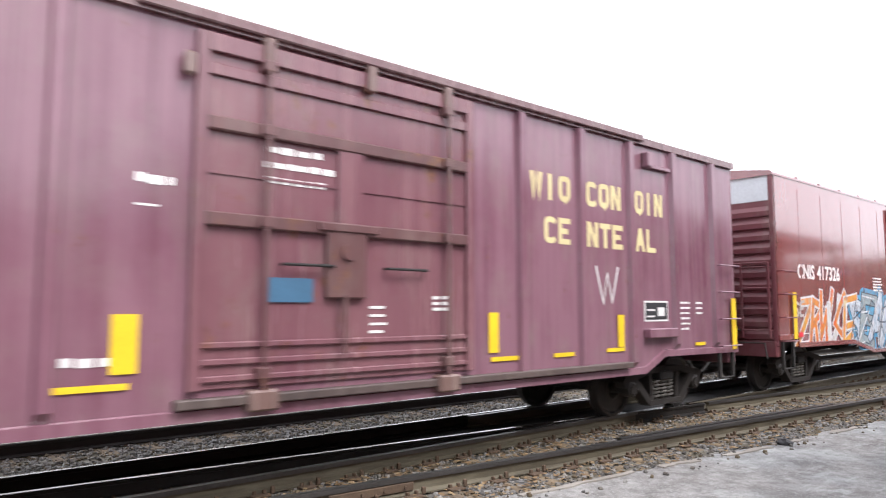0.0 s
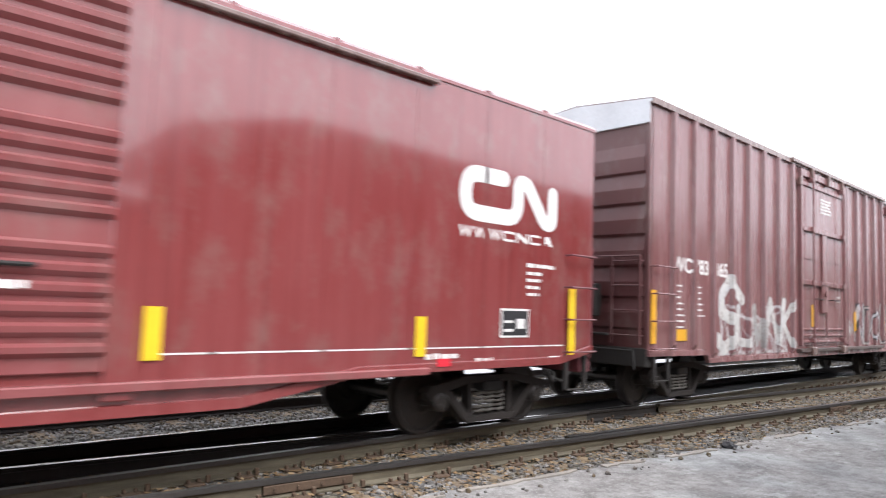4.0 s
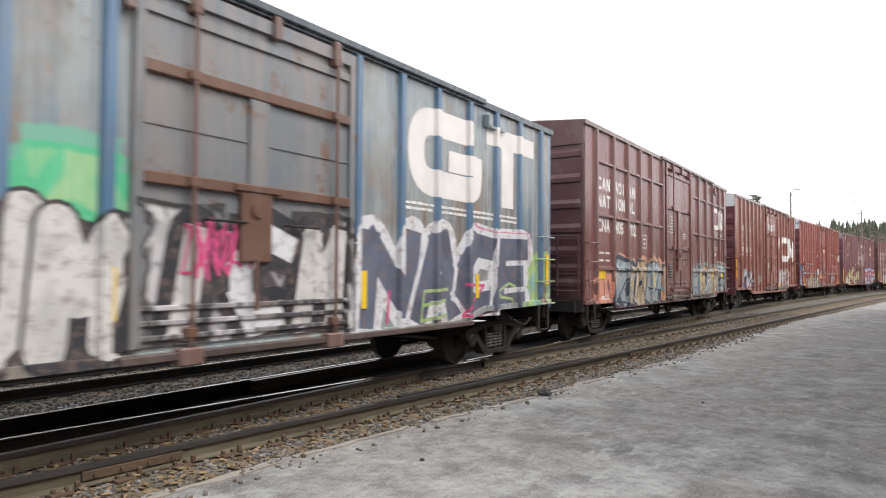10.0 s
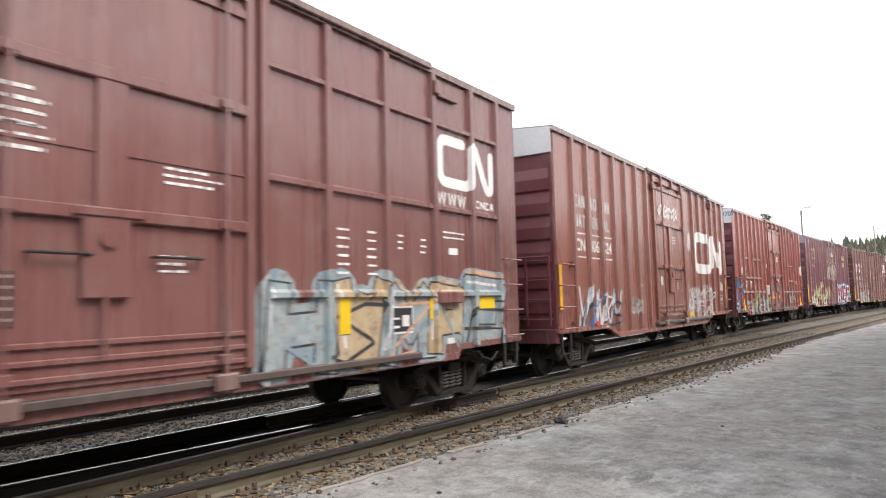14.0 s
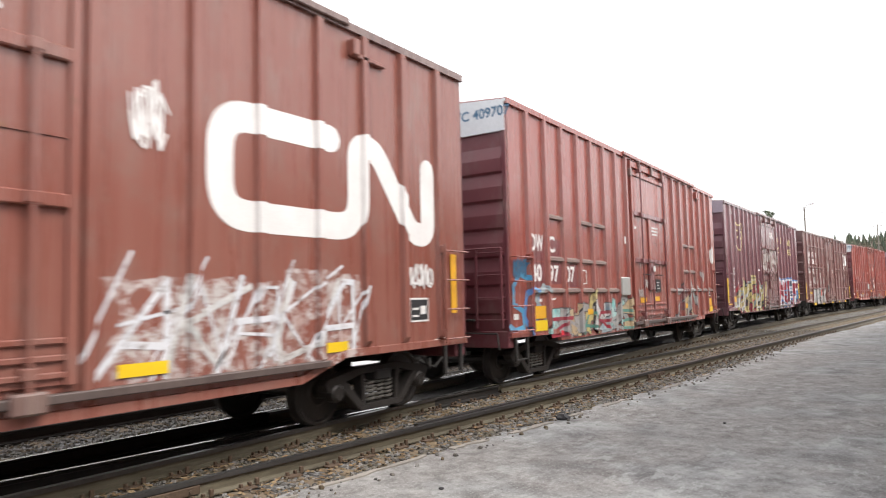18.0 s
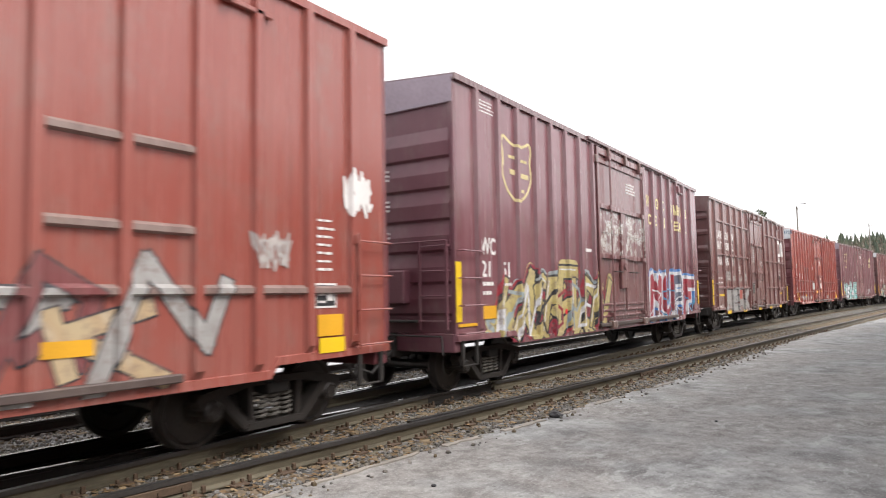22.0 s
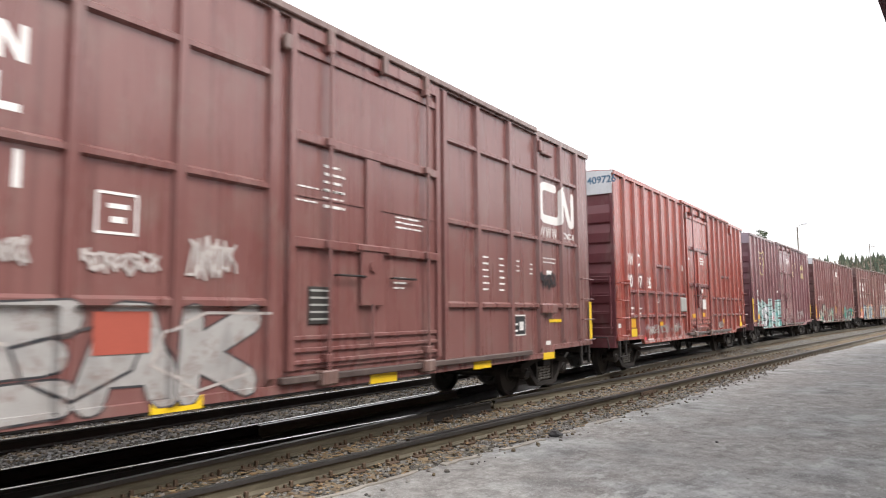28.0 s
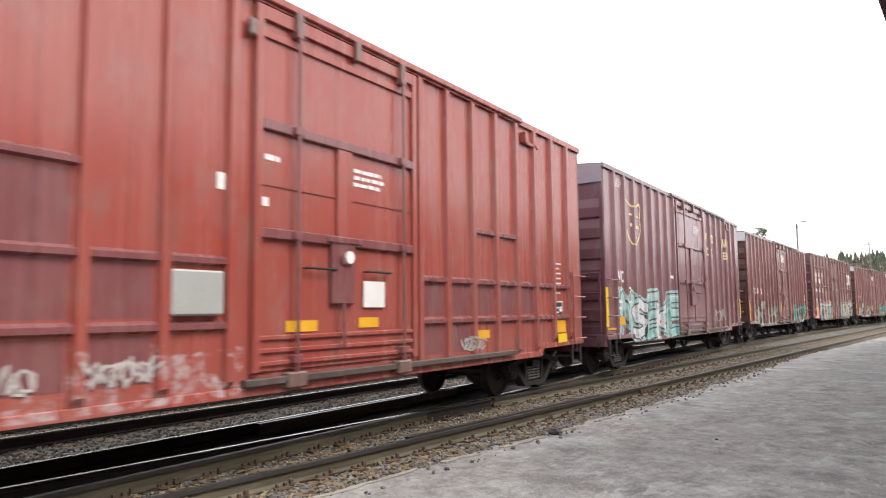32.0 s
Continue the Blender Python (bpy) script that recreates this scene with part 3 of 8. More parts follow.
RAIL = [(-0.07, -0.17), (0.07, -0.17), (0.07, -0.157), (0.012, -0.135), (0.010, -0.045), (0.036, -0.035), (0.037, -0.008), (0.028, 0.0), (-0.028, 0.0), (-0.037, -0.008), (-0.036, -0.035), (-0.010, -0.045), (-0.012, -0.135), (-0.07, -0.157)]


def rail(track, line, off, s0, s1, head, step=1.6, label="", zoff=0.0, web=rail_mat):
    """One rail: its section drawn along the line, with the worn head as a strip of its own."""
    k = max(2, int((s1 - s0) / step))
    sec, v, f = len(RAIL), [], []
    tops = []
    for i in range(k + 1):
        s = s0 + (s1 - s0) * i / k
        x, y, a = line(s, off)
        nx, ny = -math.sin(a), math.cos(a)
        v += [(x + nx * d, y + ny * d, h + zoff) for d, h in RAIL]
        w = 0.039 if head is dull_mat else 0.028
        tops.append(((x - nx * w, y - ny * w), (x + nx * w, y + ny * w)))
    for i in range(k):
        f += [(i * sec + j, i * sec + (j + 1) % sec, (i + 1) * sec + (j + 1) % sec, (i + 1) * sec + j) for j in range(sec)]
    f += [tuple(range(sec)), tuple(range(k * sec, (k + 1) * sec))[::-1]]
    ob = part("rail", Shape().add(v, f), web, track, label)
    strip(tops, 0.003 + zoff, "rail_head", head, ob, thick=0.042 if head is dull_mat else 0.0)
    return ob


main_track = thing("main_track", "railway track with polished rails on wooden ties", "track", kind="structure")
rail(main_track, on_line, -0.753, -45, 10.8, dull_mat)
rail(main_track, on_line, -0.753, 10.9, 200, shine_mat)
# rails under and behind the train: its shade is put into their black colour
shade_web = plain("rail blackened for shade", (0.02, 0.017, 0.015), 0.6, 0.1, 0.4, 5)
rail(main_track, on_line, 0.753, -45, 200, shine_mat, web=shade_web)
siding = thing("siding_track", "brown rusty siding track leaving at a turnout", "track", kind="structure")
rail(siding, on_siding, -0.753, -30, 14.6, dull_mat)
rail(siding, on_siding, -0.753, 14.62, 170, dull_mat)
rail(siding, on_siding, 0.753, -20, 11.2, shine_mat, web=shade_web)
rail(siding, on_siding, 0.753, 11.3, 170, dull_mat)
rail(siding, on_siding, -0.62, 7.2, 12.6, dull_mat, label="guard rail beside the running rail")
rail(main_track, on_line, 0.62, 7.0, 12.4, dull_mat, label="guard rail beside the running rail")
yard_track = thing("yard_track", "second railway track behind the train", "track", kind="structure")
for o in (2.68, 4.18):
    rail(yard_track, on_line, o, -45, 200, shine_mat, web=shade_web)


def make_ties():
    """Ties, tie plates and spikes, all alike pieces on shared meshes."""
    rng = random.Random(8)
    long_tie = Shape().box((-0.11, -2.05, -0.36), (0.11, 2.05, -0.18), 0.012).mesh("tie", tie_mat)
    tie = Shape().box((-0.11, -1.28, -0.36), (0.11, 1.28, -0.18), 0.012).mesh("tie", tie_mat)
    plate = Shape().box((-0.09, -0.17, -0.178), (0.09, 0.17, -0.158), 0.004)
    for sx, sy in ((-0.05, -0.085), (0.05, -0.085), (0.05, 0.085), (-0.05, 0.085)):
        plate.box((sx - 0.014, sy - 0.02, -0.16), (sx + 0.014, sy + 0.02, -0.125), 0.004)
    plate = plate.mesh("tie_plate", rust_mat)
    anchor = Shape().box((-0.02, -0.1, -0.175), (0.02, -0.06, -0.105), 0.006).box((-0.02, -0.06, -0.19), (0.02, 0.09, -0.172)).mesh("rail_anchor", rust_mat)
    i = 0
    s = -4.0
    while s < 75:
        j = s + rng.uniform(-0.03, 0.03)
        turned = rng.uniform(-1.2, 1.2)
        if j < 24:
            part("tie", long_tie, tie_mat, main_track, at=pose(j, YT - 0.25 - 0.045 * max(0, j - 4), -0.005, 0, 0, turned))
        else:
            x, y, a = on_line(j)
            part("tie", tie, tie_mat, main_track, at=pose(x, y, -0.005, 0, 0, math.degrees(a) + turned))
        if j >= 24:
            x, y, a = on_siding(j)
            part("tie", tie, tie_mat, siding, at=pose(x, y, -0.005, 0, 0, math.degrees(a) + turned))
        if j < 34:
            for line, own, offs in ((on_line, main_track, (-0.753,)), (on_siding, siding, (-0.753, 0.753))):
                for o in offs:
                    x, y, a = line(j, o)
                    part("tie_plate", plate, rust_mat, own, at=pose(x, y, 0, 0, 0, math.degrees(a)))
                    if own is siding and o < 0 or own is main_track:
                        part("rail_anchor", anchor, rust_mat, own, at=pose(x + 0.15, y, 0, 0, 0, math.degrees(a) + rng.uniform(-6, 6)))
        s += 0.53
    s = -2.0
    while s < 40:
        x, y, a = on_line(s, 3.43)
        part("tie", tie, tie_mat, yard_track, at=pose(x, y, -0.005, 0, 0, math.degrees(a) + rng.uniform(-1, 1)))
        s += 0.55
    # joint bars and bolts on the siding's near rail
    for sx in (3.55, 14.61):
        x, y, a = on_siding(sx, -0.753)
        b = Shape().box((-0.45, -0.045, -0.13), (0.45, -0.012, -0.05), 0.006)
        for d in (-0.35, -0.12, 0.12, 0.35):
            b.bar((d, -0.065, -0.09), (d, -0.04, -0.09), 0.016)
        part("joint_bar", b, rust_mat, siding, at=pose(x, y, 0, 0, 0, math.degrees(a)))




# ---- the train ----
L = 15.75
HALF = L / 2
SIDE, FACE = 1.49, 1.56  # the side sheet and the outside of the posts, from the middle of the car
TRUCK = HALF - 1.68
R_WHEEL = 0.43


FORM = {}  # each car's numbers, for paint that follows its posts and girts


def depth_at(c, u, z):
    """How far the surface at u, z stands out before the side sheet."""
    d = 0.0
    for p in c["posts"]:
        k = abs(u - p)
        if k < 0.0752:
            d = max(d, 0.071 * min(1.0, (0.0752 - k) / 0.025))
    for a, b, g in c.get("girts", ()):
        if a < u < b and g - 0.06 < z < g + 0.06:
            d = max(d, 0.06 * min(1.0, (z - g + 0.06) / 0.025, (g + 0.06 - z) / 0.04))
    if "door" in c and c["door"][0] < u < c["door"][1]:
        d = max(d, 0.031)
    if z < sill_at(c["sill"], HALF) + 0.1:
        d = max(d, 0.037)
    return d


def drape(name, v, f, material, car, lift=0.003, label="", zmin=0.0):
    """Paint as a thin skin: flat faces of (u, z, extra lift), laid over posts and girts."""
    c = FORM[car]
    bm = bmesh.new()
    vs = [bm.verts.new((p[0], p[2] if len(p) > 2 else 0.0, p[1])) for p in v]
    for q in f:
        bm.faces.new([vs[i] for i in q])
    bm.normal_update()
    bmesh.ops.triangulate(bm, faces=[q for q in bm.faces if len(q.verts) > 4])
    us, zs = [p[0] for p in v], [p[1] for p in v]
    cuts = [((u + k, 0, 0), (1, 0, 0)) for u in c["posts"] for k in (-0.0755, -0.05, 0.05, 0.0755) if min(us) < u + k < max(us)]
    low = sill_at(c["sill"], HALF)
    zmin = max(zmin, sill_at(c["sill"], sum(us) / len(us)) + 0.01)
    levels = {low + 0.1, low + 0.104}
    for a, b, g in c.get("girts", ()):
        if b > min(us) and a < max(us):
            levels |= {g - 0.06, g - 0.035, g + 0.02, g + 0.06}
    cuts += [((0, 0, z), (0, 0, 1)) for z in sorted(levels) if min(zs) < z < max(zs)]
    for co, no in cuts:
        bmesh.ops.bisect_plane(bm, geom=bm.verts[:] + bm.edges[:] + bm.faces[:], plane_co=co, plane_no=no, dist=0.0005)
    if zmin > min(zs):
        bmesh.ops.bisect_plane(bm, geom=bm.verts[:] + bm.edges[:] + bm.faces[:], plane_co=(0, 0, zmin), plane_no=(0, 0, 1), clear_inner=True)
    for q in bm.verts:
        q.co = Vector((q.co.x - HALF, -SIDE - lift - q.co.y - depth_at(c, q.co.x, q.co.z), q.co.z))
    for q in bm.faces:
        q.normal_update()
        if q.normal.y > 0:
            q.normal_flip()
    me = bpy.data.meshes.new(name)
    bm.to_mesh(me)
    bm.free()
    me.materials.append(material)
    return part(name, me, None, car, label)


def flat_band(points, width):
    """Corners and faces of a flat band of even width along points."""
    b = band(points, width, 0.0)
    n = len(points)
    return [(p[0], p[2]) for p in b.v[: 2 * n]], [(i, i + 1, n + i + 1, n + i) for i in range(n - 1)]


def bars_at(car, rows, material=None, y=-SIDE - 0.002, name="stencil_bar", label=""):
    """Rows of u, z, width, height: flat bars, broken into words, that stand for small stencilled lines."""
    s = Shape()
    r = random.Random(len(rows) * 7 + int(rows[0][0] * 100) if rows else 1)
    for u, z, w, h in rows:
        x = u
        while x < u + w - 0.01:
            k = min(u + w - x, r.uniform(0.07, 0.16) if w > 0.2 and h < 0.1 else w)
            d = h * r.uniform(0.0, 0.14)
            s.box((x - HALF, y, z + d), (x - HALF + k, y - 0.004, z + h * r.uniform(0.8, 0.98)))
            x += k + r.uniform(0.015, 0.035)
    return tagged(part(name, s, material or white_mat, car, label), kind="stuff")


def letter_blocks(car, text, u, z, h, width, material):
    """A painted name as plain blocks, one to a letter."""
    step = width / max(1, len(text))
    for i, c in enumerate(text):
        if c == " ":
            continue
        x, w = u + i * step, step * 0.86
        t = min(h * 0.22, w * 0.3)
        if c in "I1":
            v = [(x + w * 0.3, z), (x + w * 0.3 + t, z), (x + w * 0.3 + t, z + h), (x + w * 0.3, z + h)]
            f = [(0, 1, 2, 3)]
        elif c in "COGDSQ":
            ring = rounded([(x + w * 0.55, z + h - t / 2), (x + t / 2, z + h - t / 2), (x + t / 2, z + t / 2), (x + w - t / 2, z + t / 2), (x + w - t / 2, z + h - t / 2), (x + w * 0.45, z + h - t / 2)], t * 1.2)
            if c == "C":
                ring = rounded([(x + w - t * 0.4, z + h - t), (x + w - t, z + h - t / 2), (x + t / 2, z + h - t / 2), (x + t / 2, z + t / 2), (x + w - t, z + t / 2), (x + w - t * 0.4, z + t)], t)
            v, f = flat_band(ring, t)
        elif c in "AV":
            v = [(x, z), (x + w * 0.34, z + h), (x + w * 0.66, z + h), (x + w, z), (x + w * 0.72, z), (x + w * 0.62, z + h * 0.26), (x + w * 0.38, z + h * 0.26), (x + w * 0.28, z)]
            f = [tuple(range(8))]
        elif c == "W":
            v, f = flat_band([(x + t / 2, z + h), (x + w * 0.27, z + t / 2), (x + w * 0.5, z + h * 0.9), (x + w * 0.73, z + t / 2), (x + w - t / 2, z + h)], t)
        elif c in "NMHUK":
            v = [(x, z), (x, z + h), (x + t * 1.2, z + h), (x + w - t, z + h * 0.4), (x + w - t, z + h), (x + w, z + h), (x + w, z), (x + w - t * 1.2, z), (x + t, z + h * 0.6), (x + t, z)]
            f = [tuple(range(10))]
        elif c == "T":
            v = [(x, z + h), (x + w, z + h), (x + w, z + h - t), (x + w / 2 + t / 2, z + h - t), (x + w / 2 + t / 2, z), (x + w / 2 - t / 2, z), (x + w / 2 - t / 2, z + h - t), (x, z + h - t)]
            f = [tuple(range(8))]
        elif c == "L":
            v = [(x, z), (x, z + h), (x + t, z + h), (x + t, z + t), (x + w, z + t), (x + w, z)]
            f = [tuple(range(6))]
        else:
            m = z + h * 0.5
            v = [(x, z), (x, z + h), (x + w, z + h), (x + w, z + h - t), (x + t, z + h - t), (x + t, m + t / 2), (x + w * 0.8, m + t / 2), (x + w * 0.8, m - t / 2), (x + t, m - t / 2), (x + t, z + t), (x + w, z + t), (x + w, z)]
            f = [tuple(range(12))]
        drape("painted_shape", v, f, material, car, 0.003, "plain painted shape")


def number(car, words, u, z, h, wide=None):
    """Painted figures, each one a part, drawn out to a given width."""
    def far(m):
        return max(p.co.x for p in m.vertices)

    k = wide / far(text_mesh(words, h)) if wide else 1.0
    for i, ch in enumerate(words):
        one = text_mesh(ch, h)
        x = far(text_mesh(words[: i + 1], h)) - far(one)
        drape("figure", [(u + (x + p.co.x) * k, z + p.co.z) for p in one.vertices], [tuple(q.vertices) for q in one.polygons], white_mat, car, 0.003, "painted figure")


def logo(car, u0, u1, z0, z1, width):
    """A single rounded white band, bent to and fro."""
    c = width / 2
    a, b, top, low = u0 + c, u1 - c, z1 - c, z0 + c
    w = b - a
    pts = [(a + w * 0.575 - width * 1.4, top), (a, top), (a, low), (a + w * 0.575, low), (a + w * 0.575, top), (a + w * 0.68, top), (a + w * 0.9, low), (b, low), (b, top - width * 0.35)]
    v, f = fat([rounded(pts, width * 1.1, 5)], width, 0.0)
    return drape("logo_band", v, f, white_mat, car, 0.004, "plain white band")


def spray(name, *shades):
    """Spray paint: soft clouds of a few colours with worn specks."""
    n = Nodes(name, 0.55)
    k = len(shades)
    cloud = n.noise(1.6, 3, n.stretch((1.3, 0.0, 0.9), shift=(k, 0, 3)), 0.5, 0.6)
    col = n.ramp(cloud, [(0.36 + 0.3 * i / max(1, k - 1), c) for i, c in enumerate(shades)])
    col = n.mix(n.ramp(n.noise(9.0, 6, rough=0.7), [(0.5, 0.0), (0.66, 0.75)]), col, (0.2, 0.14, 0.12))
    return n.done(col, n.noise(30, 3), 0.1, 0.01)


STROKES = {
    "A": [[(0, 0), (0.38, 1), (0.62, 1), (1, 0)], [(0.2, 0.36), (0.8, 0.36)]],
    "C": [[(1, 0.92), (0.4, 1), (0, 0.65), (0, 0.3), (0.4, 0), (1, 0.08)]],
    "D": [[(0, 0), (0.05, 1), (0.6, 0.96), (1, 0.66), (1, 0.3), (0.6, 0), (0, 0)]],
    "E": [[(1, 1), (0, 0.96), (0, 0), (1, 0.04)], [(0, 0.5), (0.85, 0.55)]],
    "F": [[(0, 0), (0, 1), (1, 1)], [(0, 0.52), (0.8, 0.55)]],
    "H": [[(0, 0), (0, 1)], [(1, 0), (1, 1)], [(0, 0.5), (1, 0.55)]],
    "I": [[(0.5, 0), (0.45, 1)]],
    "K": [[(0, 0), (0, 1)], [(1, 1), (0.1, 0.5), (1, 0)]],
    "M": [[(0, 0), (0.06, 1), (0.5, 0.4), (0.94, 1), (1, 0)]],
    "N": [[(0, 0), (0, 1), (1, 0.04), (1, 1)]],
    "O": [[(0.5, 1), (0, 0.72), (0, 0.28), (0.5, 0), (1, 0.28), (1, 0.72), (0.5, 1)]],
    "P": [[(0, 0), (0, 1), (0.8, 0.98), (1, 0.74), (0.8, 0.5), (0, 0.46)]],
    "R": [[(0, 0), (0, 1), (0.8, 0.98), (1, 0.76), (0.8, 0.54), (0.1, 0.5)], [(0.4, 0.5), (1, 0)]],
    "S": [[(1, 0.86), (0.5, 1), (0, 0.8), (0.2, 0.56), (0.8, 0.44), (1, 0.2), (0.5, 0), (0, 0.12)]],
    "U": [[(0, 1), (0, 0.22), (0.35, 0), (0.65, 0), (1, 0.22), (1, 1)]],
    "W": [[(0, 1), (0.22, 0), (0.5, 0.7), (0.78, 0), (1, 1)]],
    "Z": [[(0, 1), (1, 0.96), (0, 0.04), (1, 0)]],
}


def fat(lines, width, lift, joints=True, step=0.00002):
    """Thick strokes along lines: a quad a stretch and a round joint, each a hair above the last."""
    v, f = [], []
    k = 0
    for pts in lines:
        for p, q in zip(pts, pts[1:]):
            d = math.hypot(q[0] - p[0], q[1] - p[1]) or 1e-6
            tx, tz = (q[0] - p[0]) / d, (q[1] - p[1]) / d
            e = 0.0 if joints else width * 0.4
            h = lift + k * step
            n = len(v)
            v += [(p[0] - tx * e - tz * width / 2, p[1] - tz * e + tx * width / 2, h), (p[0] - tx * e + tz * width / 2, p[1] - tz * e - tx * width / 2, h), (q[0] + tx * e + tz * width / 2, q[1] + tz * e - tx * width / 2, h), (q[0] + tx * e - tz * width / 2, q[1] + tz * e + tx * width / 2, h)]
            f.append((n, n + 1, n + 2, n + 3))
            k += 1
        if joints:
            for p in pts:
                n, h = len(v), lift + k * step
                v += [(p[0] + width / 2 * math.cos(i * 0.5236), p[1] + width / 2 * math.sin(i * 0.5236), h) for i in range(12)]
                f.append(tuple(range(n, n + 12)))
                k += 1
    return v, f


def mural(car, word, u0, u1, z0, z1, width, fills, line, rim, halo=None, glow=0.0, slant=0.1, seed=1, shine=None, joints=True, gap=0.9, drop=0.0, zmin=0.0, wobble=0.06, lift=0.0):
    """Sprayed fat strokes in a row: a coloured glow, a dark or pale rim, the fill and a glint, shape by shape."""
    r = random.Random(seed)
    step = (u1 - u0) / len(word)
    shapes = []
    for i, ch in enumerate(word):
        w, h = step * gap - width, (z1 - z0) * r.uniform(1 - drop, 1.0) - width
        x, z = u0 + i * step + width / 2 + step * (1 - gap) / 2, z0 + width / 2
        shapes.append([[(x + w * (a + r.uniform(-wobble, wobble)) + slant * h * (b - 0.5), z + h * (b + r.uniform(-wobble, wobble) * 0.7)) for a, b in pts] for pts in STROKES[ch]])
    if halo:
        for i, lines in enumerate(shapes):
            v, f = fat(lines, width + 2 * (rim + glow), 0.0, True, 0.00001)
            tagged(drape("mural_glow", v, f, halo, car, 0.0025 + 0.0003 * i + lift, "", zmin), kind="stuff")
    for i, lines in enumerate(shapes):
        base = 0.005 + 0.0009 * i + lift
        if rim:
            v, f = fat(lines, width + 2 * rim, 0.0, joints)
            tagged(drape("mural_rim", v, f, line, car, base, "", zmin), kind="stuff")
        v, f = fat(lines, width, 0.0, joints)
        tagged(drape("mural_stroke", v, f, fills[i % len(fills)], car, base + 0.0004, "", zmin), kind="stuff")
        if shine:
            v, f = fat([[(a - width * 0.2, b + width * 0.22) for a, b in pts] for pts in [lines[0][:2]]], width * 0.13, 0.0, True)
            tagged(drape("mural_glint", v, f, shine, car, base + 0.0007, "", zmin), kind="stuff")


def wheelset_mesh():
    s = Shape()
    rows = [(-0.045, 0.10), (-0.06, 0.16), (-0.045, 0.19), (-0.035, 0.36), (-0.065, 0.385), (-0.065, 0.425), (0.045, 0.432), (0.05, 0.457), (0.075, 0.452), (0.075, 0.385), (0.03, 0.36), (0.03, 0.19), (0.06, 0.16), (0.06, 0.1)]
    s.lathe(rows, n=32, centre=(0, -0.753, 0))
    s.lathe([(-d, r) for d, r in rows], n=32, centre=(0, 0.753, 0))
    s.lathe([(-1.05, 0.07), (-1.05, 0.075), (-0.8, 0.08), (0.8, 0.08), (1.05, 0.075), (1.05, 0.07)], n=10)
    for k in (-1, 1):
        s.lathe([(k * 1.02, 0.05), (k * 1.02, 0.115), (k * 1.16, 0.115), (k * 1.18, 0.08)], n=12)
        for i in range(3):
            a = i * 2.094
            s.bar((0.07 * math.cos(a), k * 1.17, 0.07 * math.sin(a)), (0.07 * math.cos(a), k * 1.2, 0.07 * math.sin(a)), 0.015)
    return s.mesh("wheelset", wheel_mat)


def side_frame_mesh():
    """A cast side frame with its window, seen from the side."""
    s = Shape()
    y0, y1 = -1.16, -0.98
    top = [(-1.12, 0.55), (-1.06, 0.62), (-0.5, 0.72), (0.5, 0.72), (1.06, 0.62), (1.12, 0.55), (0.82, 0.545), (0.44, 0.635), (-0.44, 0.635), (-0.82, 0.545)]
    s.prism(top, "y", y0, y1)
    for k in (-1, 1):
        s.prism([(k * 0.74, 0.575), (k * 0.86, 0.54), (k * 0.47, 0.17), (k * 0.36, 0.21)], "y", y0, y1)
        s.prism([(k * 0.31, 0.2), (k * 0.38, 0.2), (k * 0.42, 0.65), (k * 0.35, 0.65)], "y", y0 + 0.02, y1)
        s.prism([(k * 1.1, 0.57), (k * 0.76, 0.57), (k * 0.78, 0.47), (k * 0.84, 0.44), (k * 1.0, 0.44), (k * 1.06, 0.47)], "y", y0 + 0.01, y1)
        s.lathe([(y0 - 0.03, 0.02), (y0 - 0.03, 0.085), (y0 + 0.03, 0.1), (y0 + 0.04, 0.02)], n=14, centre=(k * 0.89, 0, 0.43))
    s.prism([(-0.46, 0.15), (0.46, 0.15), (0.42, 0.225), (-0.42, 0.225)], "y", y0 - 0.01, y1)
    return s.mesh("side_frame", dusty_mat)


def spring_mesh():
    s = Shape()
    for cx in (0.0,):
        pts = [(cx + 0.075 * math.cos(a * 0.785), -1.07 + 0.075 * math.sin(a * 0.785), 0.24 + a * 0.0068) for a in range(0, 45)]
        s = tube(pts, 0.017)
    return s.mesh("coil_spring", plain("grey spring steel", (0.16, 0.15, 0.135), 0.6, 0.3, 0.3, 8))


WHEELSET, SIDE_FRAME, SPRINGS = wheelset_mesh(), side_frame_mesh(), spring_mesh()
BOLSTER = Shape().box((-0.17, -1.2, 0.52), (0.17, 1.2, 0.66), 0.02).box((-0.3, -0.35, 0.6), (0.3, 0.35, 0.78), 0.02).mesh("bogie", steel_dark)
BRAKE = Shape().box((-0.62, -0.9, 0.33), (-0.54, 0.9, 0.45), 0.01).box((0.54, -0.9, 0.33), (0.62, 0.9, 0.45), 0.01).bar((-0.6, 0.1, 0.4), (0.6, 0.1, 0.5), 0.03).mesh("brake_beam", steel_dark)
wheels = []


def bogie(car, x):
    b = part("bogie", BOLSTER, None, car, "", pose(x, 0, 0))
    tagged(b, "dark dusty four-wheel bogie")
    part("side_frame", SIDE_FRAME, None, b)
    part("side_frame", SIDE_FRAME, None, b, "", pose(0, 0, 0, 0, 0, 180))
    for cx in (-0.19, 0.0, 0.19):
        part("coil_spring", SPRINGS, None, b, "grey coil spring", pose(cx, 0, 0))
    part("coil_spring", SPRINGS, None, b, "grey coil spring", pose(0, 0, 0, 0, 0, 180))
    part("brake_beam", BRAKE, None, b)
    for d in (-0.89, 0.89):
        w = part("wheelset", WHEELSET, None, b, "worn steel wheels on an axle", pose(d, 0, R_WHEEL))
        wheels.append((w, car, d))


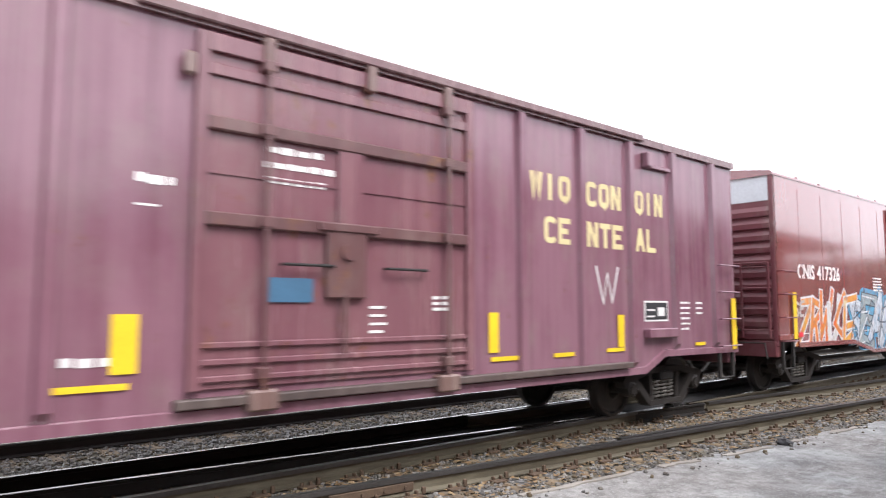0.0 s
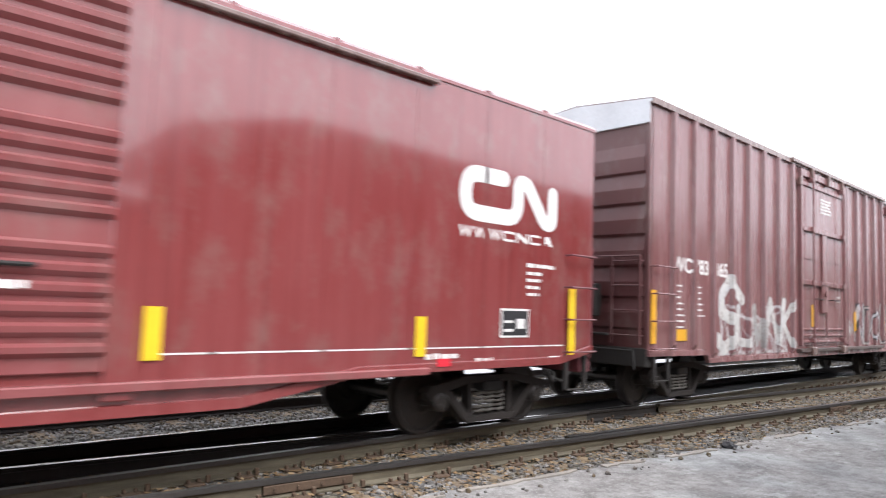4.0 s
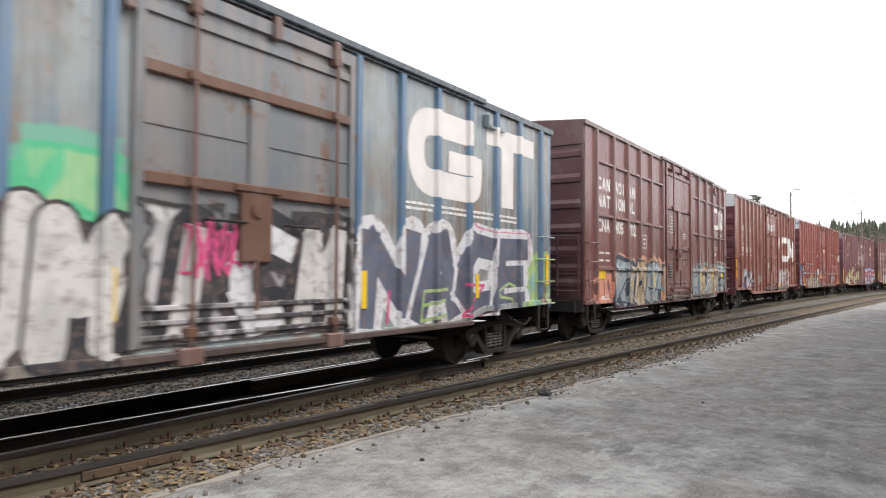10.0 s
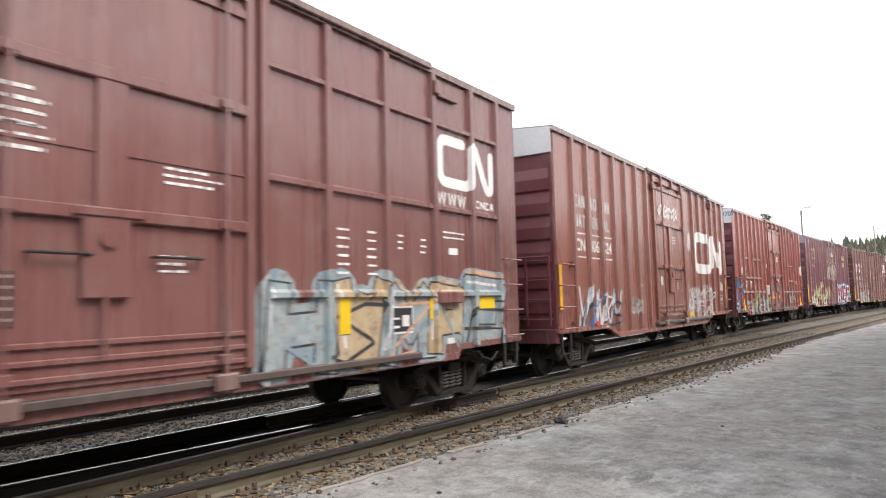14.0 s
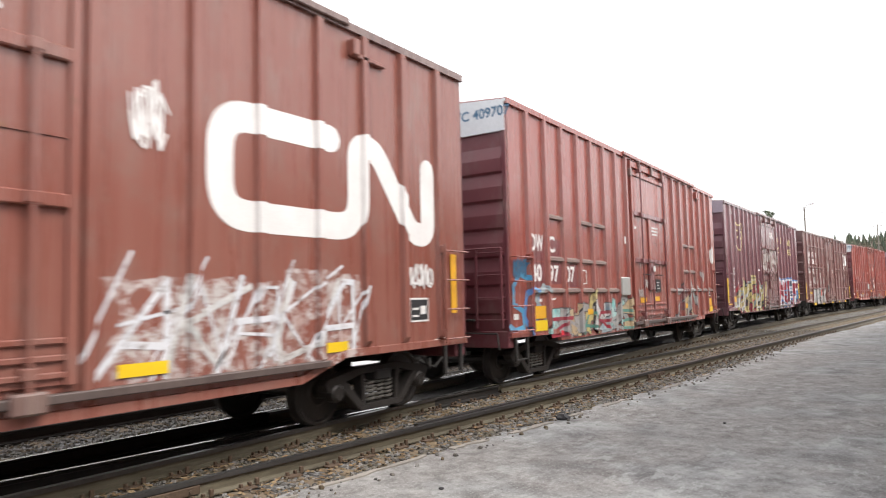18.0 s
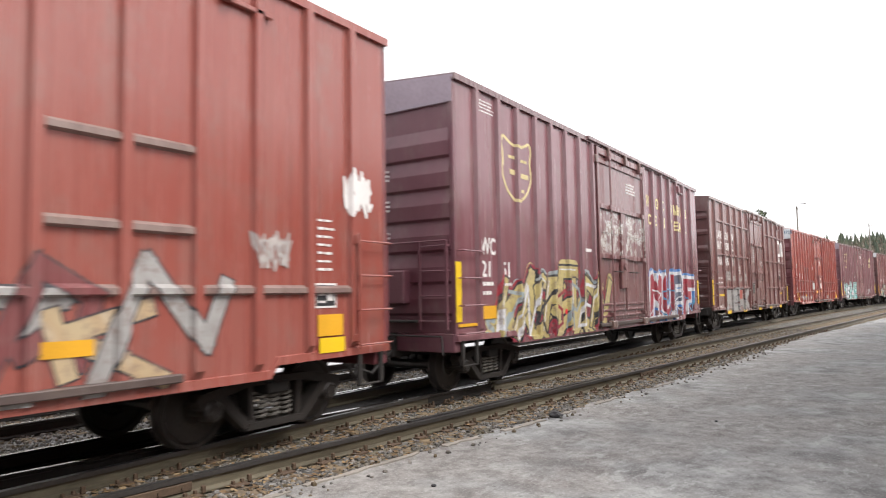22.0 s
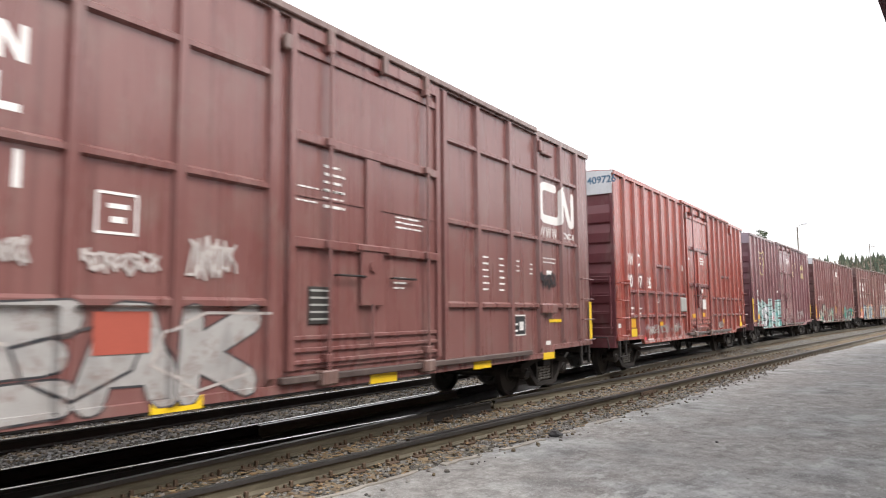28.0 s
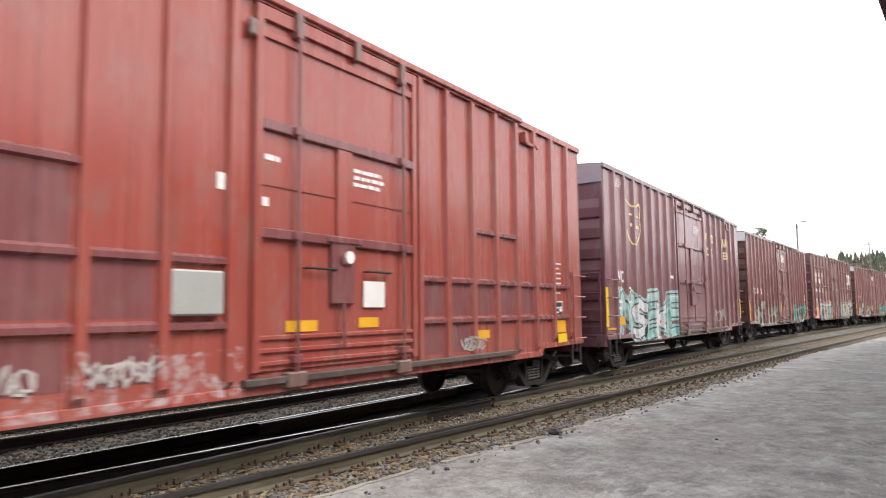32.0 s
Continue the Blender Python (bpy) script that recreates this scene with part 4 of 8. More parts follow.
def coupler(car, k):
    x = k * HALF
    s = Shape().box((x, -0.14, 0.72), (x + k * 0.55, 0.14, 0.94), 0.02)
    s.prism([(x + k * 0.5, -0.2), (x + k * 0.62, -0.24), (x + k * 0.86, -0.2), (x + k * 0.9, 0.0), (x + k * 0.78, 0.02), (x + k * 0.72, 0.12), (x + k * 0.9, 0.16), (x + k * 0.84, 0.24), (x + k * 0.6, 0.2)], "z", 0.7, 0.98)
    s.box((x - k * 0.4, -0.32, 0.62), (x + k * 0.1, 0.32, 1.02), 0.02)
    part("coupler", s, steel_brown, car, "dusty brown knuckle coupler")
    h = Shape()
    pts = [(x + k * 0.2, -0.35, 0.75), (x + k * 0.45, -0.36, 0.62), (x + k * 0.66, -0.3, 0.42), (x + k * 0.84, -0.2, 0.5)]
    h = tube(pts + [(x + k * 0.9, -0.14, 0.55)], 0.03, 6)
    part("air_hose", h, steel_dark, car, "black rubber brake hose")
    c = Shape().bar((x + k * 0.15, -1.3, 0.98), (x + k * 0.3, -0.3, 1.0), 0.016).bar((x + k * 0.15, -1.3, 0.98), (x + k * 0.2, -1.36, 0.7), 0.016)
    part("uncoupling_lever", c, steel_dark, car)


def ladder(car, u0, u1, zs, material, y=-FACE - 0.05):
    """Grab irons on a side: each a bent bar on two feet."""
    for z in zs:
        s = Shape().bar((u0 - HALF, y, z), (u1 - HALF, y, z), 0.014)
        for u in (u0, u1):
            s.bar((u - HALF, y, z), (u - HALF, -SIDE, z), 0.014)
        part("grab_iron", s, material, car)


def door(car, d0, d1, zlo, zhi, cross, seam, material, bars=None):
    """A plug door with its frame, locking rods, cross bars and latch."""
    a, b = d0 - HALF, d1 - HALF
    w = b - a
    y = -SIDE - 0.03
    bars = bars or material
    s = Shape().box((a, -SIDE + 0.02, zlo), (b, y, zhi), 0.008)
    d = part("door", s, material, car, "closed sliding plug door with rods")
    for x in (a, b - 0.1):
        part("stile", Shape().box((x, y, zlo), (x + 0.1, y - 0.05, zhi), 0.006), material, d)
    part("top_rail", Shape().box((a + 0.1, y, zhi - 0.16), (b - 0.1, y - 0.05, zhi), 0.006), material, d)
    part("top_rail", Shape().box((a + 0.1, y, zhi - 0.36), (b - 0.1, y - 0.035, zhi - 0.26), 0.006), material, d)
    part("seam", Shape().box((a + 0.1, y, seam - 0.012), (b - 0.1, y - 0.014, seam + 0.012)), material, d)
    for z in cross:
        part("cross_bar", Shape().box((a + 0.1, y, z - 0.06), (b - 0.1, y - 0.06, z + 0.06), 0.012), bars, d)
    for i in range(3):
        z = zlo + 0.06 + i * 0.14
        part("lower_rib", Shape().box((a + 0.1, y, z), (b - 0.1, y - 0.035, z + 0.055), 0.01), material, d)
    part("mullion", Shape().box((a + w * 0.44, y, cross[1]), (a + w * 0.53, y - 0.045, cross[0]), 0.008), material, d)
    for k in (0.2, 0.87):
        x = a + w * k
        r = Shape().bar((x, y - 0.1, zlo - 0.05), (x, y - 0.1, zhi + 0.02), 0.022, 8)
        for z in (zlo + 0.12, cross[1], cross[0], zhi - 0.2):
            r.box((x - 0.06, y, z - 0.05), (x + 0.06, y - 0.12, z + 0.05), 0.01)
        part("lock_rod", r, bars, d, "vertical locking rod")
    latch = Shape().box((a + w * 0.4, y, 1.72), (a + w * 0.54, y - 0.07, cross[1]), 0.012).box((a + w * 0.37, y, cross[1] - 0.03), (a + w * 0.58, y - 0.09, cross[1] + 0.05), 0.01)
    latch.lathe([(-0.08, 0.02), (-0.08, 0.08), (-0.1, 0.08), (-0.1, 0.02)], n=14, centre=(a + w * 0.47, y, cross[1] - 0.22))
    latch.bar((a + w * 0.46, y - 0.1, 1.75), (a + w * 0.46, y - 0.1, 1.2), 0.022)
    part("latch", latch, bars, d, "latch box with a hanging lever")
    for k in (0.26, 0.62):
        g = Shape().bar((a + w * k, y - 0.08, cross[1] - 0.36), (a + w * (k + 0.16), y - 0.08, cross[1] - 0.36), 0.016)
        g.bar((a + w * k, y - 0.08, cross[1] - 0.36), (a + w * k, y, cross[1] - 0.36), 0.014).bar((a + w * (k + 0.16), y - 0.08, cross[1] - 0.36), (a + w * (k + 0.16), y, cross[1] - 0.36), 0.014)
        part("handle", g, steel_dark, d)
    t = Shape().box((a - 0.1, -SIDE, zlo - 0.14), (b + 3.0, y - 0.08, zlo - 0.06), 0.01)
    part("door_track", t, TRACK_MAT, car, "dusty dark lower door track")
    for k in (0.2, 0.87):
        part("door_roller", Shape().box((a + w * k - 0.14, -SIDE, zlo - 0.2), (a + w * k + 0.14, y - 0.13, zlo - 0.02), 0.02), ROOF_BROWN, d)
    # hanger pieces under the eave
    for k in (0.2, 0.55, 0.87):
        part("hanger", Shape().box((a + w * k - 0.05, y, zhi - 0.2), (a + w * k + 0.05, y - 0.11, zhi + 0.06), 0.01), ROOF_BROWN, d)
    part("door_catch", Shape().box((a - 0.12, y, zhi - 0.42), (a - 0.02, y - 0.09, zhi - 0.22), 0.02), ROOF_BROWN, d)
    return d


def end_wall(car, k, eave, ribs, material, top_material, top_z, brake, ridge):
    x = k * (HALF - 0.03)
    gear = steel_brown if material in (END_BLUE, END_BROWN) else material
    s = Shape().box((x - k * 0.05, -SIDE + 0.02, 0.95), (x, SIDE - 0.02, eave - 0.02))
    s.prism([(-SIDE, eave - 0.03), (SIDE, eave - 0.03), (0, eave + 0.13)], "x", x - k * 0.05, x)
    w = part("end_wall", s, material, car, "corrugated steel end")
    if ridge:
        y = SIDE + 0.03
        p = Shape().prism([(-SIDE + 0.01, top_z), (SIDE - 0.01, top_z), (SIDE - 0.01, eave - 0.06), (y, eave - 0.06), (y, eave - 0.01), (0, eave + ridge - 0.025), (-y, eave - 0.01), (-y, eave - 0.06), (-SIDE + 0.01, eave - 0.06)], "x", min(x, x + k * 0.056), max(x, x + k * 0.056))
        part("end_panel", p, top_material or material, car, "dull white end panel; on the smooth red car it stands for sky glare" if top_material else "plain gable panel on the end")
    elif top_material:
        # round-roofed car: the pale sheet paints sky glare on the upper end
        p = Shape().box((x, -SIDE + 0.06, top_z), (x + k * 0.008, SIDE - 0.06, eave - 0.05))
        part("end_panel", p, top_material, car, "dull white end panel; on the smooth red car it stands for sky glare")
    for z, h in ribs:
        prof = [(x, z - h / 2), (x + k * 0.05, z - h * 0.42), (x + k * 0.055, z + h * 0.05), (x, z + h / 2)]
        r = Shape()
        r.add([(px, -SIDE + 0.085, pz) for px, pz in prof] + [(px, SIDE - 0.085, pz) for px, pz in prof], [(0, 1, 2, 3), (7, 6, 5, 4), (0, 4, 5, 1), (1, 5, 6, 2), (2, 6, 7, 3), (3, 7, 4, 0)])
        part("rib", r, material, w)
    for y in (-SIDE, SIDE - 0.09):
        part("corner_post", Shape().box((x - k * 0.06, y, 0.92), (x + k * 0.04, y + 0.09, eave), 0.012), material, car)
    part("end_sill", Shape().box((x - k * 0.2, -SIDE + 0.03, 0.72), (x + k * 0.05, SIDE - 0.03, 1.02), 0.015), gear, car)
    for z in (1.22, 1.62, 2.02, 2.42):
        for a, b in ((-SIDE + 0.1, -SIDE + 0.62), (SIDE - 0.62, SIDE - 0.1)):
            s = Shape().bar((x + k * 0.15, a, z), (x + k * 0.15, b, z), 0.014).bar((x, a, z), (x + k * 0.15, a, z), 0.014).bar((x, b, z), (x + k * 0.15, b, z), 0.014)
            part("end_grab_iron", s, material, car)
    for y in (-SIDE + 0.1, -SIDE + 0.62, SIDE - 0.62, SIDE - 0.1):
        part("ladder_stile", Shape().box((x + k * 0.135, y - 0.025, 1.08), (x + k * 0.165, y + 0.025, 2.5), 0.005), material, car)
    part("end_rail", Shape().bar((x + k * 0.15, -SIDE + 0.1, 2.5), (x + k * 0.15, SIDE - 0.1, 2.5), 0.016), material, car, "hand rail across the end")
    if ribs is mid_rib:
        r = random.Random(int(eave * 10))
        for z, lines in ((3.72, 3), (3.2, 3), (2.66, 2)):
            for i in range(lines):
                w0 = r.uniform(0.35, 0.62)
                part("stencil_bar", Shape().box((x + k * 0.052, -k * 0.1 - 0.3, z - i * 0.075), (x + k * 0.06, -k * 0.1 - 0.3 + w0, z - i * 0.075 + 0.035)), white_mat, car)
    part("end_platform", Shape().box((x, -0.85, 1.20), (x + k * 0.24, 0.75, 1.235), 0.006), steel_brown, car, "narrow brakeman's step")
    if brake:
        s = Shape().box((x, -0.6, 1.5), (x + k * 0.22, 0.0, 2.05), 0.02)
        part("brake_box", s, gear, car)
        b = Shape()
        ring = [(x + k * 0.3, 0.62 + 0.28 * math.cos(i * 0.5236), 1.85 + 0.28 * math.sin(i * 0.5236)) for i in range(13)]
        for p, q in zip(ring, ring[1:]):
            b.bar(p, q, 0.018)
        for i in range(0, 12, 3):
            b.bar(ring[i], (x + k * 0.24, 0.62, 1.85), 0.014)
        b.bar((x, 0.62, 1.85), (x + k * 0.3, 0.62, 1.85), 0.04)
        part("brake_wheel", b, steel_dark, car, "dark hand-brake wheel")
        part("brake_gear", Shape().box((x, 0.38, 1.6), (x + k * 0.16, 0.86, 2.12), 0.03), gear, car)
        part("brake_rod", Shape().bar((x + k * 0.1, 0.62, 1.6), (x + k * 0.1, 0.62, 0.7), 0.02), steel_dark, car)


def boxcar(name, label, c):
    """One box car from its numbers; u is measured along the side from its leading end."""
    eave, mat_side, mat_end, sill = c["eave"], c["side"], c.get("end", c["side"]), c["sill"]
    car = thing("boxcar", label, "box car", "cars of the train")
    FORM[car] = c
    # sides and floor
    s = Shape()
    outline = [(u - HALF, z) for u, z in sill] + [(HALF, eave), (-HALF, eave)]
    s.prism(outline, "y", -SIDE, -SIDE + 0.05)
    s.prism(outline, "y", SIDE - 0.05, SIDE)
    s.box((-HALF + 0.06, -SIDE + 0.06, 1.02), (HALF - 0.06, SIDE - 0.06, 1.1))
    part("body", s, mat_side, car, c.get("body_label", ""))
    part("centre_sill", Shape().box((-HALF + 0.3, -0.2, 0.68), (HALF - 0.3, 0.2, 1.0)).box((-2.4, -0.55, 0.62), (-1.2, -0.3, 1.0), 0.04).box((0.4, 0.1, 0.6), (1.5, 0.6, 0.98), 0.06), steel_dark, car)
    for u in (4.2, 6.4, 9.4, 11.6):
        part("cross_bearer", Shape().prism([(-SIDE + 0.07, 1.0), (SIDE - 0.07, 1.0), (SIDE - 0.1, 0.82), (0.25, 0.6), (-0.25, 0.6), (-SIDE + 0.1, 0.82)], "x", u - HALF - 0.04, u - HALF + 0.04), steel_dark, car)
    # lip along the lower edge of the near side
    lip = Shape()
    rim = [(-SIDE, 0.0), (-SIDE - 0.035, 0.0), (-SIDE - 0.03, 0.09), (-SIDE, 0.1)]
    k = len(sill)
    lip.add([(u - HALF, y, z + dz) for u, z in sill for y, dz in rim], [(i * 4 + j, i * 4 + (j + 1) % 4, i * 4 + 4 + (j + 1) % 4, i * 4 + 4 + j) for i in range(k - 1) for j in range(4)] + [(0, 3, 2, 1), (4 * k - 4, 4 * k - 3, 4 * k - 2, 4 * k - 1)])
    part("side_sill", lip, mat_side, car)
    # roof
    r = c.get("ridge", 0.14)
    half = SIDE + 0.055
    if c.get("round"):
        edge = SIDE + 0.014
        prof = [(-edge, eave - 0.05), (-edge, eave - 0.01), (-edge + 0.05, eave + 0.04), (0, eave + r), (edge - 0.05, eave + 0.04), (edge, eave - 0.01), (edge, eave - 0.05)]
    else:
        prof = [(-half, eave - 0.09), (-half, eave + 0.012), (0, eave + r), (half, eave + 0.012), (half, eave - 0.09)]
    part("roof", Shape().prism(prof, "x", -HALF - 0.02, HALF + 0.02), c.get("roof", mat_side), car, "weathered steel roof")
    for i in range(1, 14):
        x = -HALF + i * L / 14
        rib = Shape().prism([(-half + 0.05, eave + 0.0), (-half + 0.05, eave + 0.035), (0, eave + r + 0.03), (half - 0.05, eave + 0.035), (half - 0.05, eave + 0.0), (0, eave + r - 0.02)], "x", x - 0.04, x + 0.04)
        part("roof_rib", rib, c.get("roof", mat_side), car)
    # posts and girts
    posts = c["posts"]
    for u in posts:
        low = min(z for z in (sill_at(sill, u - 0.08), sill_at(sill, u + 0.08))) + 0.02
        for k in (-1, 1):
            p = Shape().add([(u - HALF + dx, k * y, z) for dx in (-0.075, 0.075) for y, z in ((SIDE - 0.01, low + 0.06), (SIDE - 0.01, eave - 0.08))] + [(u - HALF + dx, k * y, z) for dx in (-0.05, 0.05) for y, z in ((FACE, low + 0.16), (FACE, eave - 0.1))], [(0, 1, 5, 4), (2, 6, 7, 3), (4, 5, 7, 6), (0, 4, 6, 2), (1, 3, 7, 5)])
            part("side_post", p, c.get("post_mat", mat_side), car)
    for a, b, z in c.get("girts", ()):
        part("girt", Shape().add([(u - HALF, -y, zz) for u in (a + 0.06, b - 0.06) for y, zz in ((SIDE - 0.01, z - 0.06), (FACE - 0.012, z - 0.035), (FACE - 0.012, z + 0.02), (SIDE - 0.01, z + 0.06))], [(0, 1, 2, 3), (7, 6, 5, 4), (1, 5, 6, 2), (0, 4, 5, 1), (2, 6, 7, 3)]), c.get("girt_mat", mat_side), car)
    # door
    if "door" in c:
        d0, d1, zlo, zhi, cross, seam = c["door"]
        door(car, d0, d1, zlo, zhi, cross, seam, c.get("door_mat", mat_side), c.get("bar_mat"))
        part("top_track", Shape().box((d0 - 0.5 - HALF, -SIDE, eave - 0.06), (d1 + 3.4 - HALF, -half - 0.05, eave + 0.035), 0.012), c.get("roof", steel_brown), car, "dark upper door track")
        u = d1 + 3.45
        part("door_stop", Shape().box((u - HALF, -SIDE, eave - 0.42), (u + 0.12 - HALF, -FACE - 0.06, eave - 0.2), 0.015).box((u + 0.1 - HALF, -SIDE, eave - 0.42), (u + 0.7 - HALF, -FACE + 0.0, eave - 0.36), 0.01), mat_side, car)
    ends = c["ribs"]
    end_wall(car, -1, eave, ends, mat_end, c.get("top"), c.get("top_z", eave - 0.55), True, 0 if c.get("round") else r)
    end_wall(car, 1, eave, ends, mat_end, c.get("top"), c.get("top_z", eave - 0.55), False, 0 if c.get("round") else r)
    zs = (1.02, 1.46, 1.9, 2.34)
    ladder(car, 0.06, c.get("rung", 0.68), zs, c.get("rungs", mat_side))
    ladder(car, L - c.get("rung", 0.68), L - 0.06, zs, c.get("rungs", mat_side))
    if c.get("stiles"):
        for u in (c.get("rung", 0.68) + 0.02, L - c.get("rung", 0.68) - 0.02):
            part("ladder_stile", Shape().box((u - HALF - 0.018, -FACE - 0.035, 0.96), (u - HALF + 0.018, -FACE - 0.065, 2.44), 0.005).box((u - HALF - 0.05, -SIDE, 2.3), (u - HALF + 0.05, -FACE - 0.036, 2.42), 0.008).box((u - HALF - 0.05, -SIDE, 1.06), (u - HALF + 0.05, -FACE - 0.036, 1.16), 0.008), mat_side, car)
    for u in (0.15, L - 0.6):
        z = sill_at(sill, u + 0.2)
        st = Shape()
        for p, q in (((u, z + 0.05), (u + 0.02, 0.5)), ((u + 0.45, z + 0.05), (u + 0.43, 0.5)), ((u, 0.5), (u + 0.45, 0.5))):
            st.box((min(p[0], q[0]) - 0.02 - HALF, -SIDE + 0.02, min(p[1], q[1]) - 0.012), (max(p[0], q[0]) + 0.02 - HALF, -SIDE - 0.03, max(p[1], q[1]) + 0.012), 0.006)
        part("step", st, steel_brown, car, "stirrup step")
    for k in (-1, 1):
        bogie(car, k * TRUCK)
        coupler(car, k)
    for u, z, w, h, m in c.get("patches", ()):
        y = -SIDE - (0.038 if z < sill_at(sill, u) + 0.12 or "door" in c and c["door"][0] < u < c["door"][1] else 0.013)
        part("marking_strip", Shape().box((u - HALF, y, z), (u - HALF + w, y - 0.005, z + h)), m, car, "bright reflective strip")
    if c.get("stencils"):
        d0, d1 = c["door"][:2] if "door" in c else (6.66, 9.3)
        on = [r for r in c["stencils"] if d0 < r[0] < d1]
        bars_at(car, [r for r in c["stencils"] if r not in on], label="small white stencilled lines")
        if on:
            bars_at(car, on, y=-SIDE - (0.034 if "door" in c else 0.096), label="small white stencilled lines on the door")
    for u, z, w, h in c.get("plates", ()):
        p = part("stencil_plate", Shape().box((u - HALF, -SIDE - 0.002, z), (u - HALF + w, -SIDE - 0.008, z + h)), white_mat, car, "framed stencil plate")
        part("plate_face", Shape().box((u - HALF + 0.025, -SIDE - 0.004, z + 0.025), (u - HALF + w - 0.025, -SIDE - 0.011, z + h - 0.025)), black_mat, p, "black stencil panel")
        bars_at(p, [(u + 0.06, z + h * 0.2, w * 0.32, h * 0.1), (u + 0.06, z + h * 0.5, w * 0.32, h * 0.1), (u + w * 0.55, z + h * 0.25, w * 0.28, h * 0.45)], y=-SIDE - 0.011)
    return car


def scrawl(car, u, z, w, h, seed, material=None, thick=0.03):
    """A quick looping spray-can line, one stroke a piece."""
    r = random.Random(seed)
    for k in range(2):
        pts, n = [], 26
        for i in range(n):
            a = i / (n - 1)
            pts.append((u + w * (a + 0.06 * math.sin(i * 1.9 + seed)) + 0.05 * w * r.uniform(-1, 1), z + h * (0.5 + 0.46 * math.sin(i * (1.15 + 0.35 * k) + seed * 2.1 + k) * r.uniform(0.5, 1.0))))
        v, f = fat([pts], thick, 0.0, True)
        tagged(drape("scrawl", v, f, material or chalk_mat, car, 0.014 + 0.002 * k, "chalky sprayed scrawl"), kind="stuff")


def sill_at(sill, u):
    for (a, za), (b, zb) in zip(sill, sill[1:]):
        if u <= b:
            return za + (zb - za) * max(0.0, u - a) / max(1e-6, b - a)
    return sill[-1][1]


def stencil_lines(u, z, w, n, h=0.035, gap=0.075, ragged=0.25, seed=1):
    r = random.Random(seed)
    return [(u + r.uniform(0, 0.02), z - i * gap, w * (1 - ragged * r.random()), h) for i in range(n)]


def tag(u0, u1, zlo, zhi, amp, shades, outline, halo=None, sx=1.6, sz=1.0, seed=1, cover=0.62):
    return (u0 - HALF, u1 - HALF, zlo, zhi, amp, shades, outline, halo, sx, sz, seed, cover)


PEACH = (0.62, 0.27, 0.19)
big_rib = [(4.46, 0.22), (3.86, 0.22), (3.25, 0.22), (2.68, 0.22), (2.15, 0.22), (1.75, 0.2), (1.4, 0.2)]
mid_rib = [(4.1 - i * 0.51, 0.49) for i in range(6)]
fine_rib = [(3.68 - i * 0.31, 0.26) for i in range(9)]
round_rib = [(3.72 - i * 0.235, 0.2) for i in range(12)]
S_HIGH = [(0, 0.9), (1.95, 0.88), (2.05, 0.74), (13.65, 0.74), (13.75, 0.88), (L, 0.9)]
S_FISH = [(0, 0.92), (2.75, 0.92), (3.5, 0.68), (12.2, 0.68), (12.95, 0.92), (L, 0.92)]
S_LOW = [(0, 0.9), (2.2, 0.92), (2.7, 0.7), (13.0, 0.7), (13.5, 0.92), (L, 0.9)]
S_BELLY = [(0, 1.04), (0.8, 1.04), (0.85, 0.88), (3.7, 0.86), (4.9, 0.62), (10.4, 0.62), (11.7, 0.84), (15.0, 0.86), (L, 1.0)]
S_BLUE = [(0, 1.06), (1.9, 1.0), (3.1, 0.76), (12.2, 0.76), (13.0, 0.96), (L, 1.0)]
P_HIGH = [0.72, 1.9, 3.0, 4.05, 5.1, 6.28, 9.78, 10.8, 11.95, 13.1, 14.2, 15.05]
P_RED = [0.74, 1.52, 2.3, 3.1, 3.87, 4.66, 5.45, 6.22, 9.62, 10.36, 11.14, 11.92, 12.7, 13.46, 14.25, 15.02]
P_WC = [0.68, 1.43, 2.16, 2.92, 3.65, 4.39, 5.13, 5.92, 9.75, 10.6, 11.45, 12.3, 13.1, 13.95, 14.8]
P_BRN = [0.71, 1.44, 2.18, 2.94, 3.66, 4.39, 5.14, 5.92, 9.5, 10.32, 11.08, 11.83, 12.57, 13.27, 13.98, 14.83]
P_FISH = [0.94, 1.76, 2.57, 3.42, 4.27, 5.1, 5.97, 9.72, 10.77, 11.61, 12.52, 13.36, 14.18, 15.04]
P_OLD = [0.75, 1.92, 3.08, 4.25, 5.4, 10.42, 11.58, 12.7, 13.83, 15.03]
P_BLU = [0.83, 1.69, 2.57, 3.47, 4.38, 5.32, 6.2, 9.6, 10.57, 11.5, 12.46, 13.38, 14.3, 15.22]


def grid_girts(posts, zs):
    out = []
    for z in zs:
        for a, b in zip(posts, posts[1:]):
            if b - a < 2:
                out.append((a, b, z))
    return out


HIGH_DOOR = (6.52, 9.62, 0.98, 5.1, (3.72, 2.46), 3.02)


